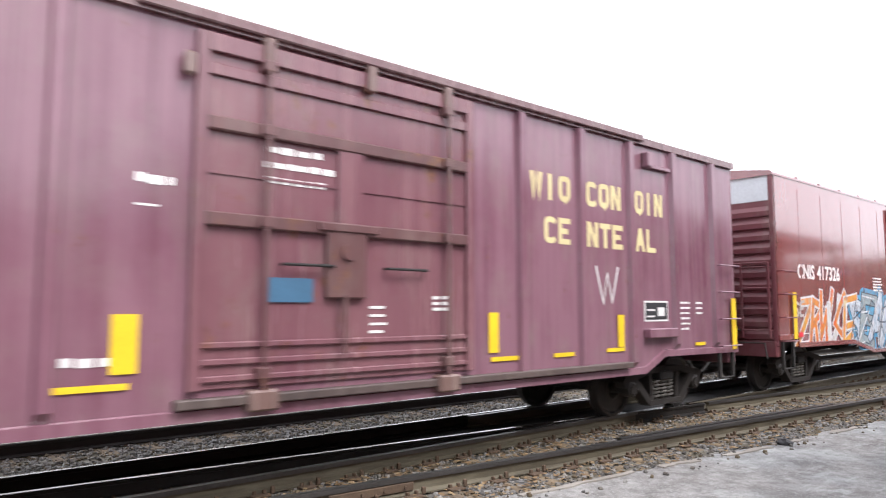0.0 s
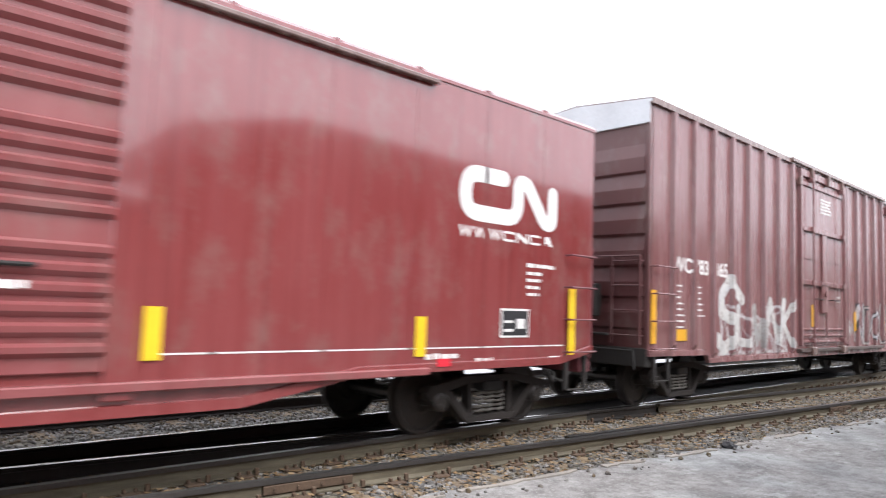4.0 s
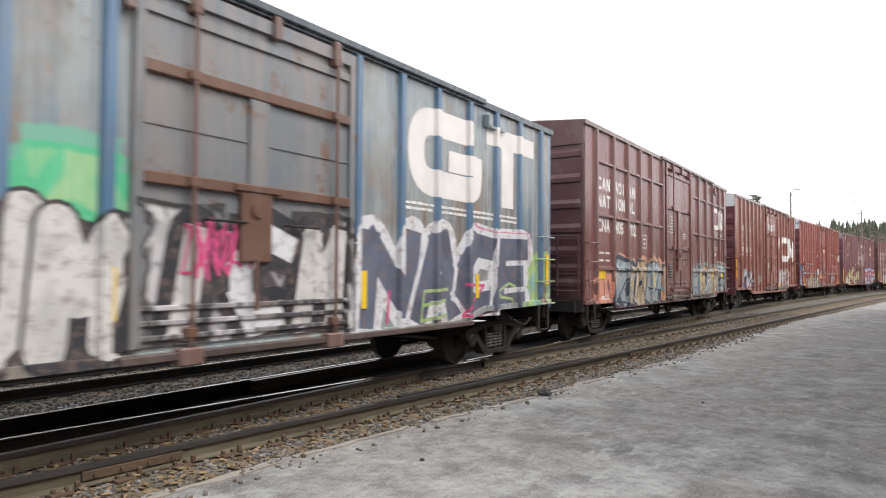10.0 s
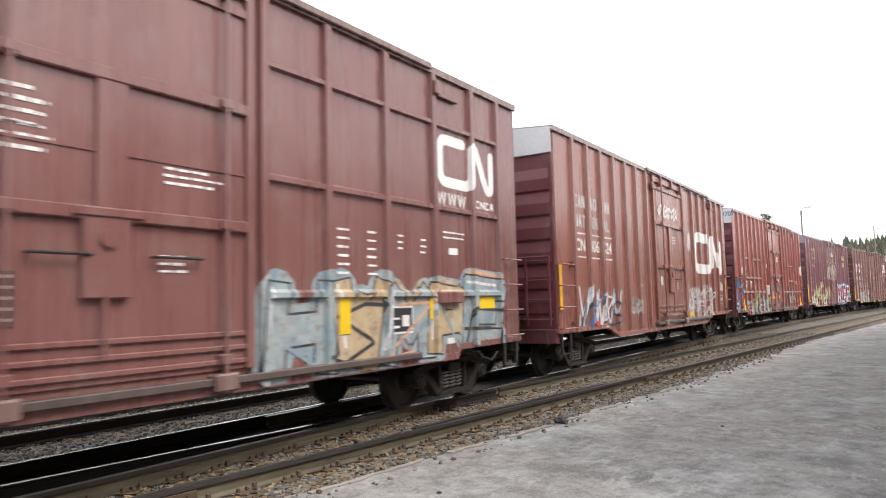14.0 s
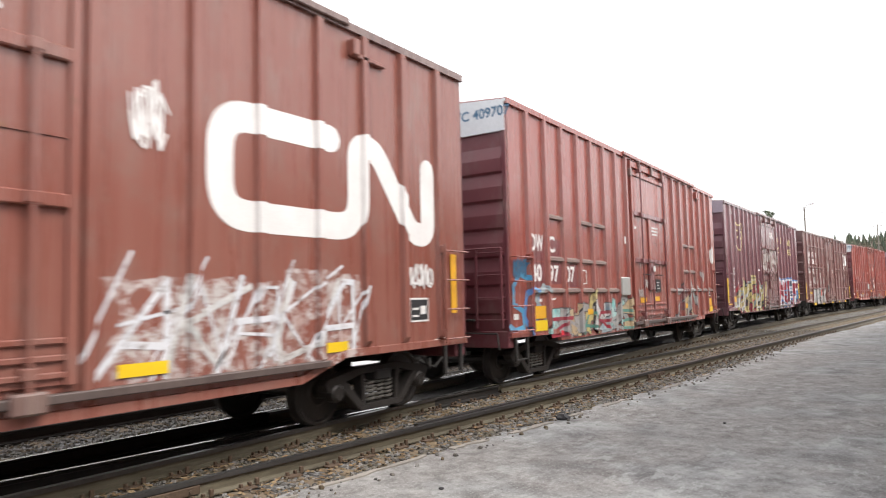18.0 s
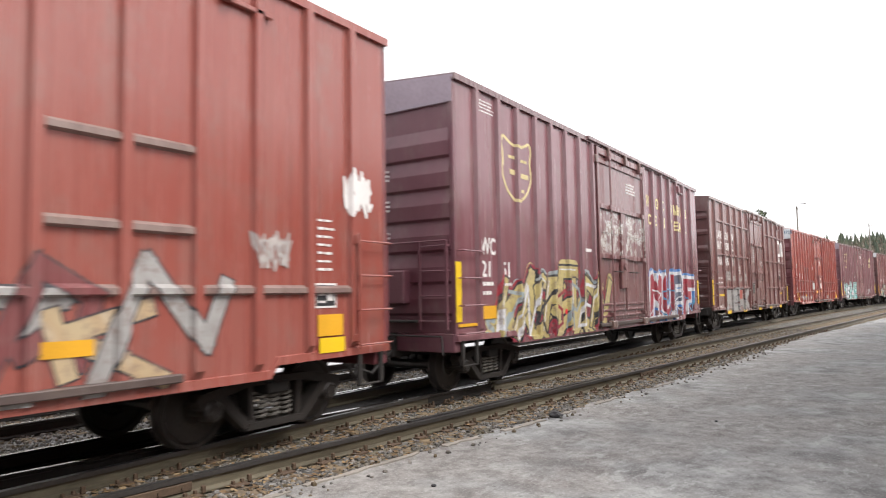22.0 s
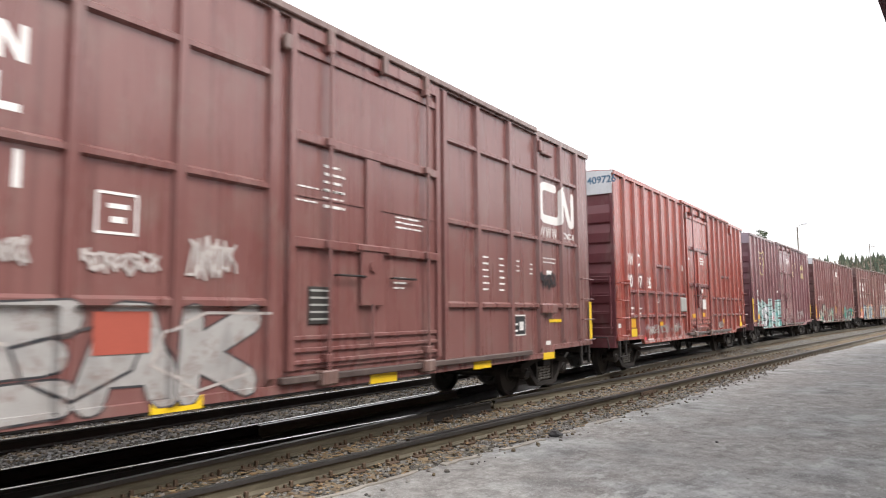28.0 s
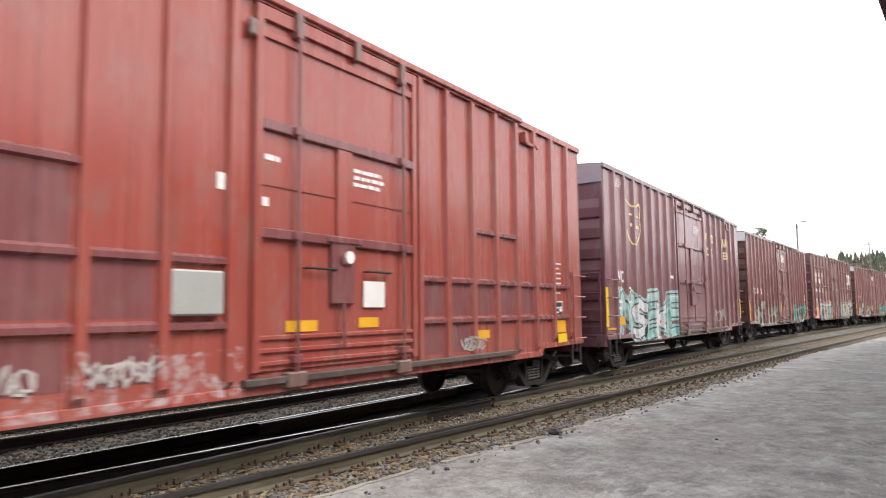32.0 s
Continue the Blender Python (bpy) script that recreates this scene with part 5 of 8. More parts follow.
def car_high(name, label, figures, side, seed, patches):
    """The tall brown car with a grid of posts and girts."""
    c = dict(eave=5.2, side=side, end=END_BROWN, sill=S_HIGH, posts=P_HIGH, girts=grid_girts(P_HIGH, (4.36, 3.06, 1.75)), door=HIGH_DOOR, ribs=big_rib, roof=ROOF_BROWN, patches=patches,
             plates=[(11.97, 1.2, 0.56, 0.38)],
             stencils=stencil_lines(7.1, 3.42, 0.42, 6, 0.04, 0.1, 0.4, seed) + stencil_lines(8.55, 2.95, 0.7, 3, 0.03, 0.07, 0.3, seed + 1) + stencil_lines(8.5, 2.1, 0.34, 3, 0.03, 0.07, 0.3, seed + 2) + stencil_lines(10.98, 2.55, 0.22, 6, 0.035, 0.11, 0.2, seed + 3) + stencil_lines(11.55, 2.55, 0.2, 6, 0.035, 0.11, 0.2, seed + 4)
             + stencil_lines(12.2, 2.55, 0.14, 3, 0.03, 0.09, 0.2, 5) + stencil_lines(12.75, 2.52, 0.14, 3, 0.03, 0.09, 0.2, 6) + [(13.35, 2.68, 0.6, 0.03), (13.35, 2.6, 0.6, 0.03), (13.5, 2.35, 0.25, 0.12), (0.85, 2.1, 0.42, 0.06), (1.38, 2.1, 0.3, 0.06), (0.85, 1.92, 0.36, 0.06), (1.38, 1.92, 0.3, 0.06), (1.1, 0.98, 0.2, 0.1), (1.36, 1.05, 0.25, 0.04), (1.36, 0.98, 0.25, 0.04), (13.4, 0.98, 0.22, 0.1), (6.6, 3.12, 0.42, 0.025), (7.1, 3.12, 0.35, 0.025), (6.6, 2.95, 0.4, 0.025)])
    car = boxcar(name, label, c)
    for words, u, z, w in (("CAN", 0.84, 3.68, 0.92), ("NAT", 0.86, 3.26, 0.9), ("ADI", 2.06, 3.68, 0.82), ("ION", 2.06, 3.26, 0.82), ("AN", 3.12, 3.68, 0.6), ("AL", 3.12, 3.26, 0.56)):
        letter_blocks(car, words, u, z, 0.31, w, white_mat)
    number(car, "CNA", 0.84, 2.66, 0.3, 0.86)
    number(car, figures[0], 2.08, 2.66, 0.3)
    number(car, figures[1], 3.1, 2.66, 0.3)
    logo(car, 13.22, 14.95, 3.4, 4.24, 0.17)
    letter_blocks(car, "WWW", 13.22, 3.12, 0.2, 0.86, white_mat)
    letter_blocks(car, "CNCA", 14.34, 3.16, 0.13, 0.62, white_mat)
    part("stencil_frame", band([(4.3 - HALF, 2.72), (4.68 - HALF, 2.72), (4.68 - HALF, 2.36), (4.3 - HALF, 2.36), (4.3 - HALF, 2.72)], 0.025, -SIDE - 0.003), white_mat, car)
    bars_at(car, [(4.4, 2.58, 0.2, 0.05), (4.43, 2.45, 0.14, 0.07)])
    d = Shape().lathe([(-0.012, 0.0), (-0.012, 0.09), (0.0, 0.09), (0.0, 0.0)], n=14, centre=(8.02 - HALF, -SIDE - 0.06, 3.42))
    part("warning_disc", d, white_mat, car, "white round sign")
    part("side_box", Shape().box((13.05 - HALF, -SIDE, 1.6), (13.75 - HALF, -FACE - 0.05, 1.78), 0.015), side, car)
    return car


def car_red(name, label, figures, side, seed, girts, patches, text_z=0.0, white=True):
    """The tall red car with close posts and half-height girts."""
    c = dict(eave=5.2, side=side, end=END_RED, sill=S_HIGH, posts=P_RED, stiles=True, girts=girts, girt_mat=WEATHERED if seed < 20 else B_TOUCH, bar_mat=B_TOUCH, door=(6.5, 9.5, 0.98, 5.08, (3.72, 2.5), 3.05), ribs=mid_rib, top=shade_mat, top_z=4.62, roof=side, patches=patches,
             plates=[(14.35, 1.5, 0.38, 0.3)],
             stencils=stencil_lines(8.15, 3.42, 0.72, 3, 0.06, 0.09, 0.3, seed) + stencil_lines(14.4, 2.55, 0.3, 7, 0.035, 0.1, 0.3, seed + 1) + [(0.92, 1.68, 0.4, 0.06), (0.92, 1.52, 0.34, 0.06), (1.62, 1.68, 0.34, 0.05), (1.62, 1.54, 0.28, 0.05), (6.66, 3.32, 0.22, 0.08), (6.62, 2.8, 0.1, 0.12), (6.05, 2.9, 0.12, 0.2), (2.1, 0.82, 0.8, 0.05), (0.12, 1.2, 0.18, 0.14)])
    car = boxcar(name, label, c)
    number(car, "DW", 0.86, 2.5 + text_z, 0.31, 0.54)
    number(car, "C", 1.62, 2.5 + text_z, 0.31)
    for words, u in zip(figures, (0.86, 1.62, 2.42)):
        number(car, words, u, 1.92 + text_z, 0.31)
    part("tool_box", Shape().box((5.5 - HALF, -SIDE, 1.6), (6.1 - HALF, -FACE - 0.03, 2.05), 0.02), grey_mat, car, "grey metal plate")
    n = text_mesh("DWC " + "".join(figures), 0.18)
    if not n.materials:
        n.materials.append(blue_mat)
    for k, turn in ((-1, -90), (1, 90)):
        ob = new("end_number", n)
        ob.parent = car
        ob.matrix_basis = pose(k * (HALF + 0.029), k * 0.12, 4.9, 0, 0, turn)
        tagged(ob, "dark figures on the end panel")
    part("stencil_frame", band([(3.2 - HALF, 2.16), (3.5 - HALF, 2.16), (3.5 - HALF, 1.88), (3.2 - HALF, 1.88), (3.2 - HALF, 2.16)], 0.022, -SIDE - 0.003), white_mat, car)
    part("placard", Shape().box((8.33 - HALF, -SIDE - 0.05, 1.68), (8.76 - HALF, -SIDE - 0.06, 2.02)), black_mat if seed < 20 else white_mat, car)
    if seed < 20:
        bars_at(car, [(8.37, 1.92, 0.22, 0.03), (8.37, 1.85, 0.16, 0.02), (8.37, 1.76, 0.3, 0.025)], y=-SIDE - 0.06)
    for a, b, lo, hi in ((0.83, 1.43, 2.3, 2.78), (1.61, 2.2, 1.86, 2.76), (0.83, 1.43, 1.8, 2.28), (2.4, 3.0, 1.8, 2.3)) if seed < 20 else ((0.83, 1.43, 2.24, 2.62), (1.61, 2.2, 2.24, 2.66), (0.83, 1.43, 1.58, 2.08), (1.61, 2.2, 1.58, 2.08), (2.4, 3.0, 1.58, 2.1), (3.2, 3.78, 1.58, 2.86), (3.97, 4.56, 1.58, 2.86), (4.76, 5.35, 1.58, 2.1), (1.61, 2.2, 0.98, 1.42), (2.4, 3.0, 0.98, 1.42), (3.2, 3.78, 0.98, 1.42), (3.97, 4.56, 0.98, 1.42), (4.76, 5.35, 0.98, 1.42), (9.72, 10.27, 1.56, 2.02), (10.46, 11.05, 1.56, 2.02), (11.24, 11.82, 1.56, 2.02), (12.02, 12.6, 1.56, 2.02), (9.72, 10.27, 0.98, 1.4), (10.46, 11.05, 0.98, 1.4), (12.8, 13.36, 1.56, 2.02)):
        part("repaint_patch", Shape().box((a - HALF, -SIDE, lo), (b - HALF, -SIDE - 0.0015, hi)), B_TOUCH, car, "darker maroon touched-up panel")
    part("warning_disc", Shape().lathe([(-0.02, 0.0), (-0.02, 0.08), (0.0, 0.08), (0.0, 0.0)], n=14, centre=(7.97 - HALF, -SIDE - 0.13, 2.3)), white_mat, car, "white round sign")
    return car


def car_shield(name, label, figures, side, seed, patches, first=True):
    """The purple-brown car with close posts and a cream shield."""
    c = dict(eave=5.2, side=side, end=END_PURPLE, sill=S_HIGH, posts=P_WC, door=(6.12, 9.66, 0.98, 5.08, (3.68, 2.5), 3.08), door_mat=B_HDOOR if seed < 20 else side, ribs=mid_rib, top=LAVENDER, top_z=4.75, roof=ROOF_PURPLE, patches=patches,
             stencils=stencil_lines(8.22, 4.42, 0.8, 4, 0.05, 0.075, 0.25, seed) + stencil_lines(0.78, 4.95, 0.55, 4, 0.03, 0.06, 0.2, seed) + [(0.78, 1.78, 0.42, 0.07), (0.78, 1.62, 0.36, 0.07), (1.55, 1.78, 0.3, 0.06), (5.45, 2.55, 0.34, 0.1)])
    car = boxcar(name, label, c)
    if first:
        cu, cz = 2.18 - HALF, 3.9
        pts = [(-0.6, 0.5), (-0.52, 0.62), (-0.3, 0.52), (0, 0.46), (0.3, 0.52), (0.52, 0.62), (0.6, 0.5), (0.52, 0.2), (0.6, -0.05), (0.42, -0.38), (0, -0.6), (-0.42, -0.38), (-0.6, -0.05), (-0.52, 0.2), (-0.6, 0.5)]
        v, f = flat_band(rounded([(cu + HALF + a, cz + b) for a, b in pts], 0.2), 0.055)
        drape("shield_line", v, f, cream_mat, car, 0.004, "cream shield outline")
        bars_at(car, [(1.85, 4.12, 0.26, 0.07), (2.3, 4.1, 0.3, 0.07), (1.9, 3.82, 0.2, 0.12), (2.3, 3.8, 0.34, 0.1), (2.25, 3.52, 0.2, 0.08)], cream_mat, name="name_block", label="faded cream blocks")
    for i, ch in enumerate("WISCONSIN"):
        u = (10.05, 10.72, 10.95, 11.55, 12.4, 12.85, 13.25, 13.55, 14.1)[i]
        letter_blocks(car, ch, u, 4.05, 0.32, 0.3, cream_mat)
    for i, ch in enumerate("CENTRAL"):
        letter_blocks(car, ch, (10.2, 10.75, 11.55, 12.4, 12.85, 13.4, 14.05)[i], 3.55, 0.3, 0.32, cream_mat)
    number(car, "WC", 0.8, 2.32, 0.28, 0.5)
    number(car, figures[0], 0.8, 1.94, 0.26)
    number(car, figures[1], 1.5, 1.94, 0.26)
    return car


def car_fish(name, label, side, figures, seed, patches):
    """The tall red-brown car with a deep fish-belly sill and a large white band."""
    c = dict(eave=5.2, side=side, end=END_RED, sill=S_FISH, posts=P_FISH, stiles=True, door=(6.5, 9.62, 0.98, 5.08, (3.75, 2.5), 3.05), ribs=mid_rib, top=shade_mat, top_z=4.66, roof=ROOF_BROWN, patches=patches,
             stencils=stencil_lines(8.2, 3.4, 0.5, 3, 0.04, 0.09, 0.3, seed) + stencil_lines(8.6, 2.0, 0.2, 3, 0.04, 0.07, 0.3, seed) + [(7.0, 1.95, 0.2, 0.3), (14.9, 0.98, 0.34, 0.06), (1.9, 1.7, 0.1, 0.3), (5.2, 2.6, 0.1, 0.1), (5.3, 1.9, 0.1, 0.1)], plates=[(14.3, 1.3, 0.45, 0.34)])
    car = boxcar(name, label, c)
    for words, u, z, w in (("CAN", 1.05, 3.64, 0.62), ("AD", 1.88, 3.64, 0.5), ("IAN", 2.68, 3.64, 0.5), ("NAT", 1.05, 3.2, 0.62), ("ION", 1.88, 3.2, 0.5), ("AL", 2.7, 3.2, 0.45)):
        letter_blocks(car, words, u, z, 0.28, w, faded_mat)
    number(car, "CN", 1.05, 2.68, 0.26)
    number(car, figures[0], 1.86, 2.68, 0.26)
    number(car, figures[1], 2.66, 2.68, 0.26)
    bars_at(car, [(1.02, 3.04, 0.62, 0.04), (1.88, 3.04, 0.55, 0.04), (2.66, 3.04, 0.6, 0.04), (1.02, 2.52, 0.62, 0.04), (1.88, 2.52, 0.55, 0.04), (2.66, 2.52, 0.6, 0.04)])
    logo(car, 10.92, 14.95, 2.38, 3.8, 0.34)
    n = text_mesh("".join(figures), 0.17)
    if not n.materials:
        n.materials.append(blue_mat)
    ob = new("end_number", n)
    ob.parent = car
    ob.matrix_basis = pose(-(HALF + 0.029), 0.1, 4.9, 0, 0, -90)
    tagged(ob, "dark figures on the end panel")
    return car


# paints
END_BROWN = paint("dark brown end paint", (0.085, 0.027, 0.027), (0.115, 0.042, 0.04), 0.2, 0.7)
END_RED = paint("maroon end paint", (0.125, 0.026, 0.034), (0.16, 0.042, 0.05), 0.2, 0.7)
END_PURPLE = paint("purple brown end paint", (0.12, 0.036, 0.05), (0.165, 0.066, 0.082), 0.3, 0.7)
LAVENDER = plain("weathered lavender end panel", (0.3, 0.24, 0.28), 0.6, 0.0, 0.25, 3)
END_BLUE = paint("blue end paint", (0.03, 0.15, 0.36), (0.06, 0.2, 0.42), 0.3, 0.65)
ROOF_BROWN = paint("brown roof paint", (0.13, 0.07, 0.06), (0.22, 0.15, 0.13), 0.5)
ROOF_PURPLE = paint("purple roof paint", (0.13, 0.06, 0.065), (0.2, 0.12, 0.12), 0.5)
ROOF_BLUE = paint("blue grey roof paint", (0.045, 0.065, 0.08), (0.1, 0.125, 0.14), 0.5)

B_BDOOR = paint("worn red door paint", (0.2, 0.042, 0.042), (0.27, 0.085, 0.085), 0.15, 0.62)
B_TOUCH = paint("maroon touch-up paint", (0.175, 0.056, 0.058), (0.218, 0.084, 0.084), 0.25, 0.5)
B_A = paint("faded purple brown", (0.154, 0.062, 0.089), (0.235, 0.121, 0.154), 0.5, 0.42, fade=0.9)
B_ADOOR = paint("rusty purple door", (0.15, 0.06, 0.078), (0.21, 0.1, 0.112), 0.72, 0.5, fade=0.8)
B_B = paint("glossy red", (0.19, 0.034, 0.033), (0.24, 0.06, 0.06), 0.12, 0.4, 0.2, fade=0.5, tags=[])
B_C = paint("dull brown maroon", (0.175, 0.069, 0.068), (0.235, 0.118, 0.118), 0.35, 0.5, fade=0.8, tags=[
    tag(2.4, 5.6, 0.85, 1.95, 0.3, [(0.19, 0.08, 0.085), (0.3, 0.22, 0.22), (0.19, 0.08, 0.085), (0.2, 0.09, 0.09)], (0.5, 0.48, 0.48), None, 1.6, 0.9, 5, 0.55)])
B_D = paint("weathered blue grey", (0.135, 0.195, 0.24), (0.29, 0.325, 0.33), 0.72, 0.5, fade=1.1, stain=0.85, tags=[
    tag(-0.3, 6.6, 1.6, 2.72, 0.16, [(0.1, 0.48, 0.25), (0.13, 0.5, 0.28), (0.3, 0.52, 0.28)], (0.1, 0.46, 0.25), (0.18, 0.42, 0.32), 0.6, 0.6, 6, 0.75),
    tag(14.3, 15.7, 0.8, 2.15, 0.2, [(0.36, 0.52, 0.2), (0.5, 0.56, 0.3), (0.2, 0.4, 0.45)], (0.3, 0.4, 0.2), None, 2.4, 1.8, 8, 0.58)])
B_DDOOR = paint("rusty grey door", (0.137, 0.170, 0.195), (0.241, 0.224, 0.216), 0.85, 0.55, fade=0.8, tags=[
    tag(6.5, 9.5, 0.8, 2.35, 0.1, [(0.06, 0.06, 0.065), (0.55, 0.55, 0.55), (0.08, 0.07, 0.08), (0.5, 0.48, 0.5)], (0.05, 0.05, 0.05), None, 1.6, 0.9, 7, 0.62)])
B_E = paint("red brown", (0.163, 0.066, 0.059), (0.212, 0.099, 0.090), 0.25, 0.52, fade=0.6, tags=[
    tag(0.7, 2.3, 0.9, 1.72, 0.1, [PEACH, (0.5, 0.3, 0.06), (0.62, 0.33, 0.2)], PEACH, None, 1.2, 0.9, 3, 0.64)])
B_F = paint("orange brown", (0.221, 0.072, 0.052), (0.260, 0.107, 0.081), 0.35, 0.52, fade=0.6, tags=[
    tag(9.95, 13.2, 0.85, 2.02, 0.12, [(0.5, 0.47, 0.45), (0.42, 0.3, 0.27), (0.46, 0.42, 0.4)], (0.5, 0.44, 0.42), None, 1.8, 0.9, 14, 0.5)])
B_G = paint("bright oxide red", (0.28, 0.07, 0.053), (0.305, 0.105, 0.085), 0.12, 0.5, fade=0.6, tags=[])
B_H = paint("purple maroon", (0.175, 0.068, 0.079), (0.245, 0.118, 0.130), 0.22, 0.48, fade=0.7, tags=[])
B_HDOOR = paint("flaking maroon door", (0.159, 0.064, 0.064), (0.213, 0.105, 0.107), 0.4, 0.5, fade=0.7, worn=(6.2 - HALF, 9.6 - HALF, 2.55, 3.65))
B_I = paint("red brown newer", (0.163, 0.064, 0.058), (0.207, 0.097, 0.088), 0.22, 0.52, fade=0.6, tags=[])
B_J = paint("bright oxide red newer", (0.30, 0.058, 0.043), (0.325, 0.095, 0.075), 0.12, 0.5, fade=0.6, tags=[
    tag(2.2, 6.4, 0.76, 1.35, 0.2, [(0.3, 0.1, 0.08), (0.4, 0.28, 0.27), (0.3, 0.08, 0.06)], (0.42, 0.32, 0.32), None, 1.6, 1.2, 17, 0.47)])
B_K = paint("purple maroon far", (0.178, 0.068, 0.079), (0.255, 0.130, 0.136), 0.22, 0.48, fade=0.8, tags=[])
B_L = paint("dull red far", (0.193, 0.070, 0.066), (0.244, 0.117, 0.113), 0.4, 0.5, fade=0.8, tags=[
    tag(0.8, 6.2, 0.74, 2.0, 0.25, [(0.45, 0.45, 0.42), (0.2, 0.06, 0.05), (0.1, 0.35, 0.28), (0.4, 0.38, 0.3)], (0.1, 0.08, 0.08), None, 2.0, 1.0, 23, 0.62),
    tag(9.9, 15.0, 0.74, 1.9, 0.2, [(0.1, 0.38, 0.3), (0.45, 0.48, 0.45), (0.2, 0.06, 0.05)], (0.06, 0.1, 0.1), None, 1.8, 1.0, 25, 0.66)])

TRACK_MAT = paint("grimy door track", (0.05, 0.035, 0.032), (0.1, 0.07, 0.062), 0.6, 0.75)
WEATHERED = paint("bleached girt paint", (0.13, 0.07, 0.062), (0.24, 0.17, 0.15), 0.6, 0.75, fade=1.0)
RUSTY = paint("rusted door bar", (0.10, 0.045, 0.03), (0.16, 0.09, 0.06), 0.8, 0.7)
RUSTY_A = paint("rusting purple door bar", (0.085, 0.034, 0.036), (0.15, 0.07, 0.068), 0.85, 0.65)
B_DPOST = paint("blue post paint", (0.07, 0.15, 0.26), (0.13, 0.21, 0.31), 0.5, 0.5, fade=0.8)
YW = yellow_mat
INK = spray("black spray", (0.022, 0.024, 0.03), (0.045, 0.045, 0.05))
SILVER = spray("silver white spray", (0.44, 0.44, 0.43), (0.58, 0.57, 0.55), (0.5, 0.5, 0.5))
PALE = spray("white spray", (0.66, 0.66, 0.68), (0.58, 0.6, 0.63))
SLATE = spray("slate spray", (0.075, 0.085, 0.125), (0.13, 0.15, 0.21))
PINK = spray("pink spray", (0.6, 0.06, 0.2), (0.55, 0.1, 0.24))
ORANGE = spray("orange spray", (0.62, 0.1, 0.015), (0.6, 0.22, 0.03), (0.5, 0.06, 0.03))
AMBER = spray("amber spray", (0.62, 0.34, 0.04), (0.62, 0.2, 0.03), (0.6, 0.5, 0.3))
ICE = spray("ice blue spray", (0.34, 0.41, 0.5), (0.52, 0.56, 0.61), (0.27, 0.36, 0.47))
AZURE = spray("azure spray", (0.05, 0.24, 0.42), (0.12, 0.38, 0.58))
NIGHT = spray("dark blue spray", (0.03, 0.04, 0.06), (0.05, 0.08, 0.12))
MIST = spray("pale grey blue spray", (0.22, 0.3, 0.34), (0.33, 0.37, 0.37), (0.17, 0.25, 0.3))
SAND = spray("sand spray", (0.46, 0.36, 0.22), (0.44, 0.32, 0.19), (0.5, 0.43, 0.32))
CORAL = spray("peach spray", (0.6, 0.3, 0.2), (0.56, 0.36, 0.22), (0.52, 0.26, 0.22))
OCHRE = spray("ochre spray", (0.4, 0.32, 0.12), (0.5, 0.42, 0.18), (0.44, 0.36, 0.2))
BLOOD = spray("dark red spray", (0.24, 0.025, 0.05), (0.36, 0.03, 0.045))
ROYAL = spray("royal blue spray", (0.05, 0.16, 0.45), (0.12, 0.3, 0.55))
STONE = spray("dull grey spray", (0.27, 0.262, 0.255), (0.36, 0.35, 0.34), (0.3, 0.29, 0.28))
SEA = spray("turquoise spray", (0.16, 0.45, 0.43), (0.45, 0.58, 0.56), (0.1, 0.34, 0.33))
TEALISH = spray("dull green spray", (0.06, 0.2, 0.16), (0.12, 0.3, 0.25))
LIME = spray("lime spray", (0.3, 0.45, 0.16), (0.45, 0.52, 0.3))
CARS = []  # each car and where its middle stands along the track when the clip begins


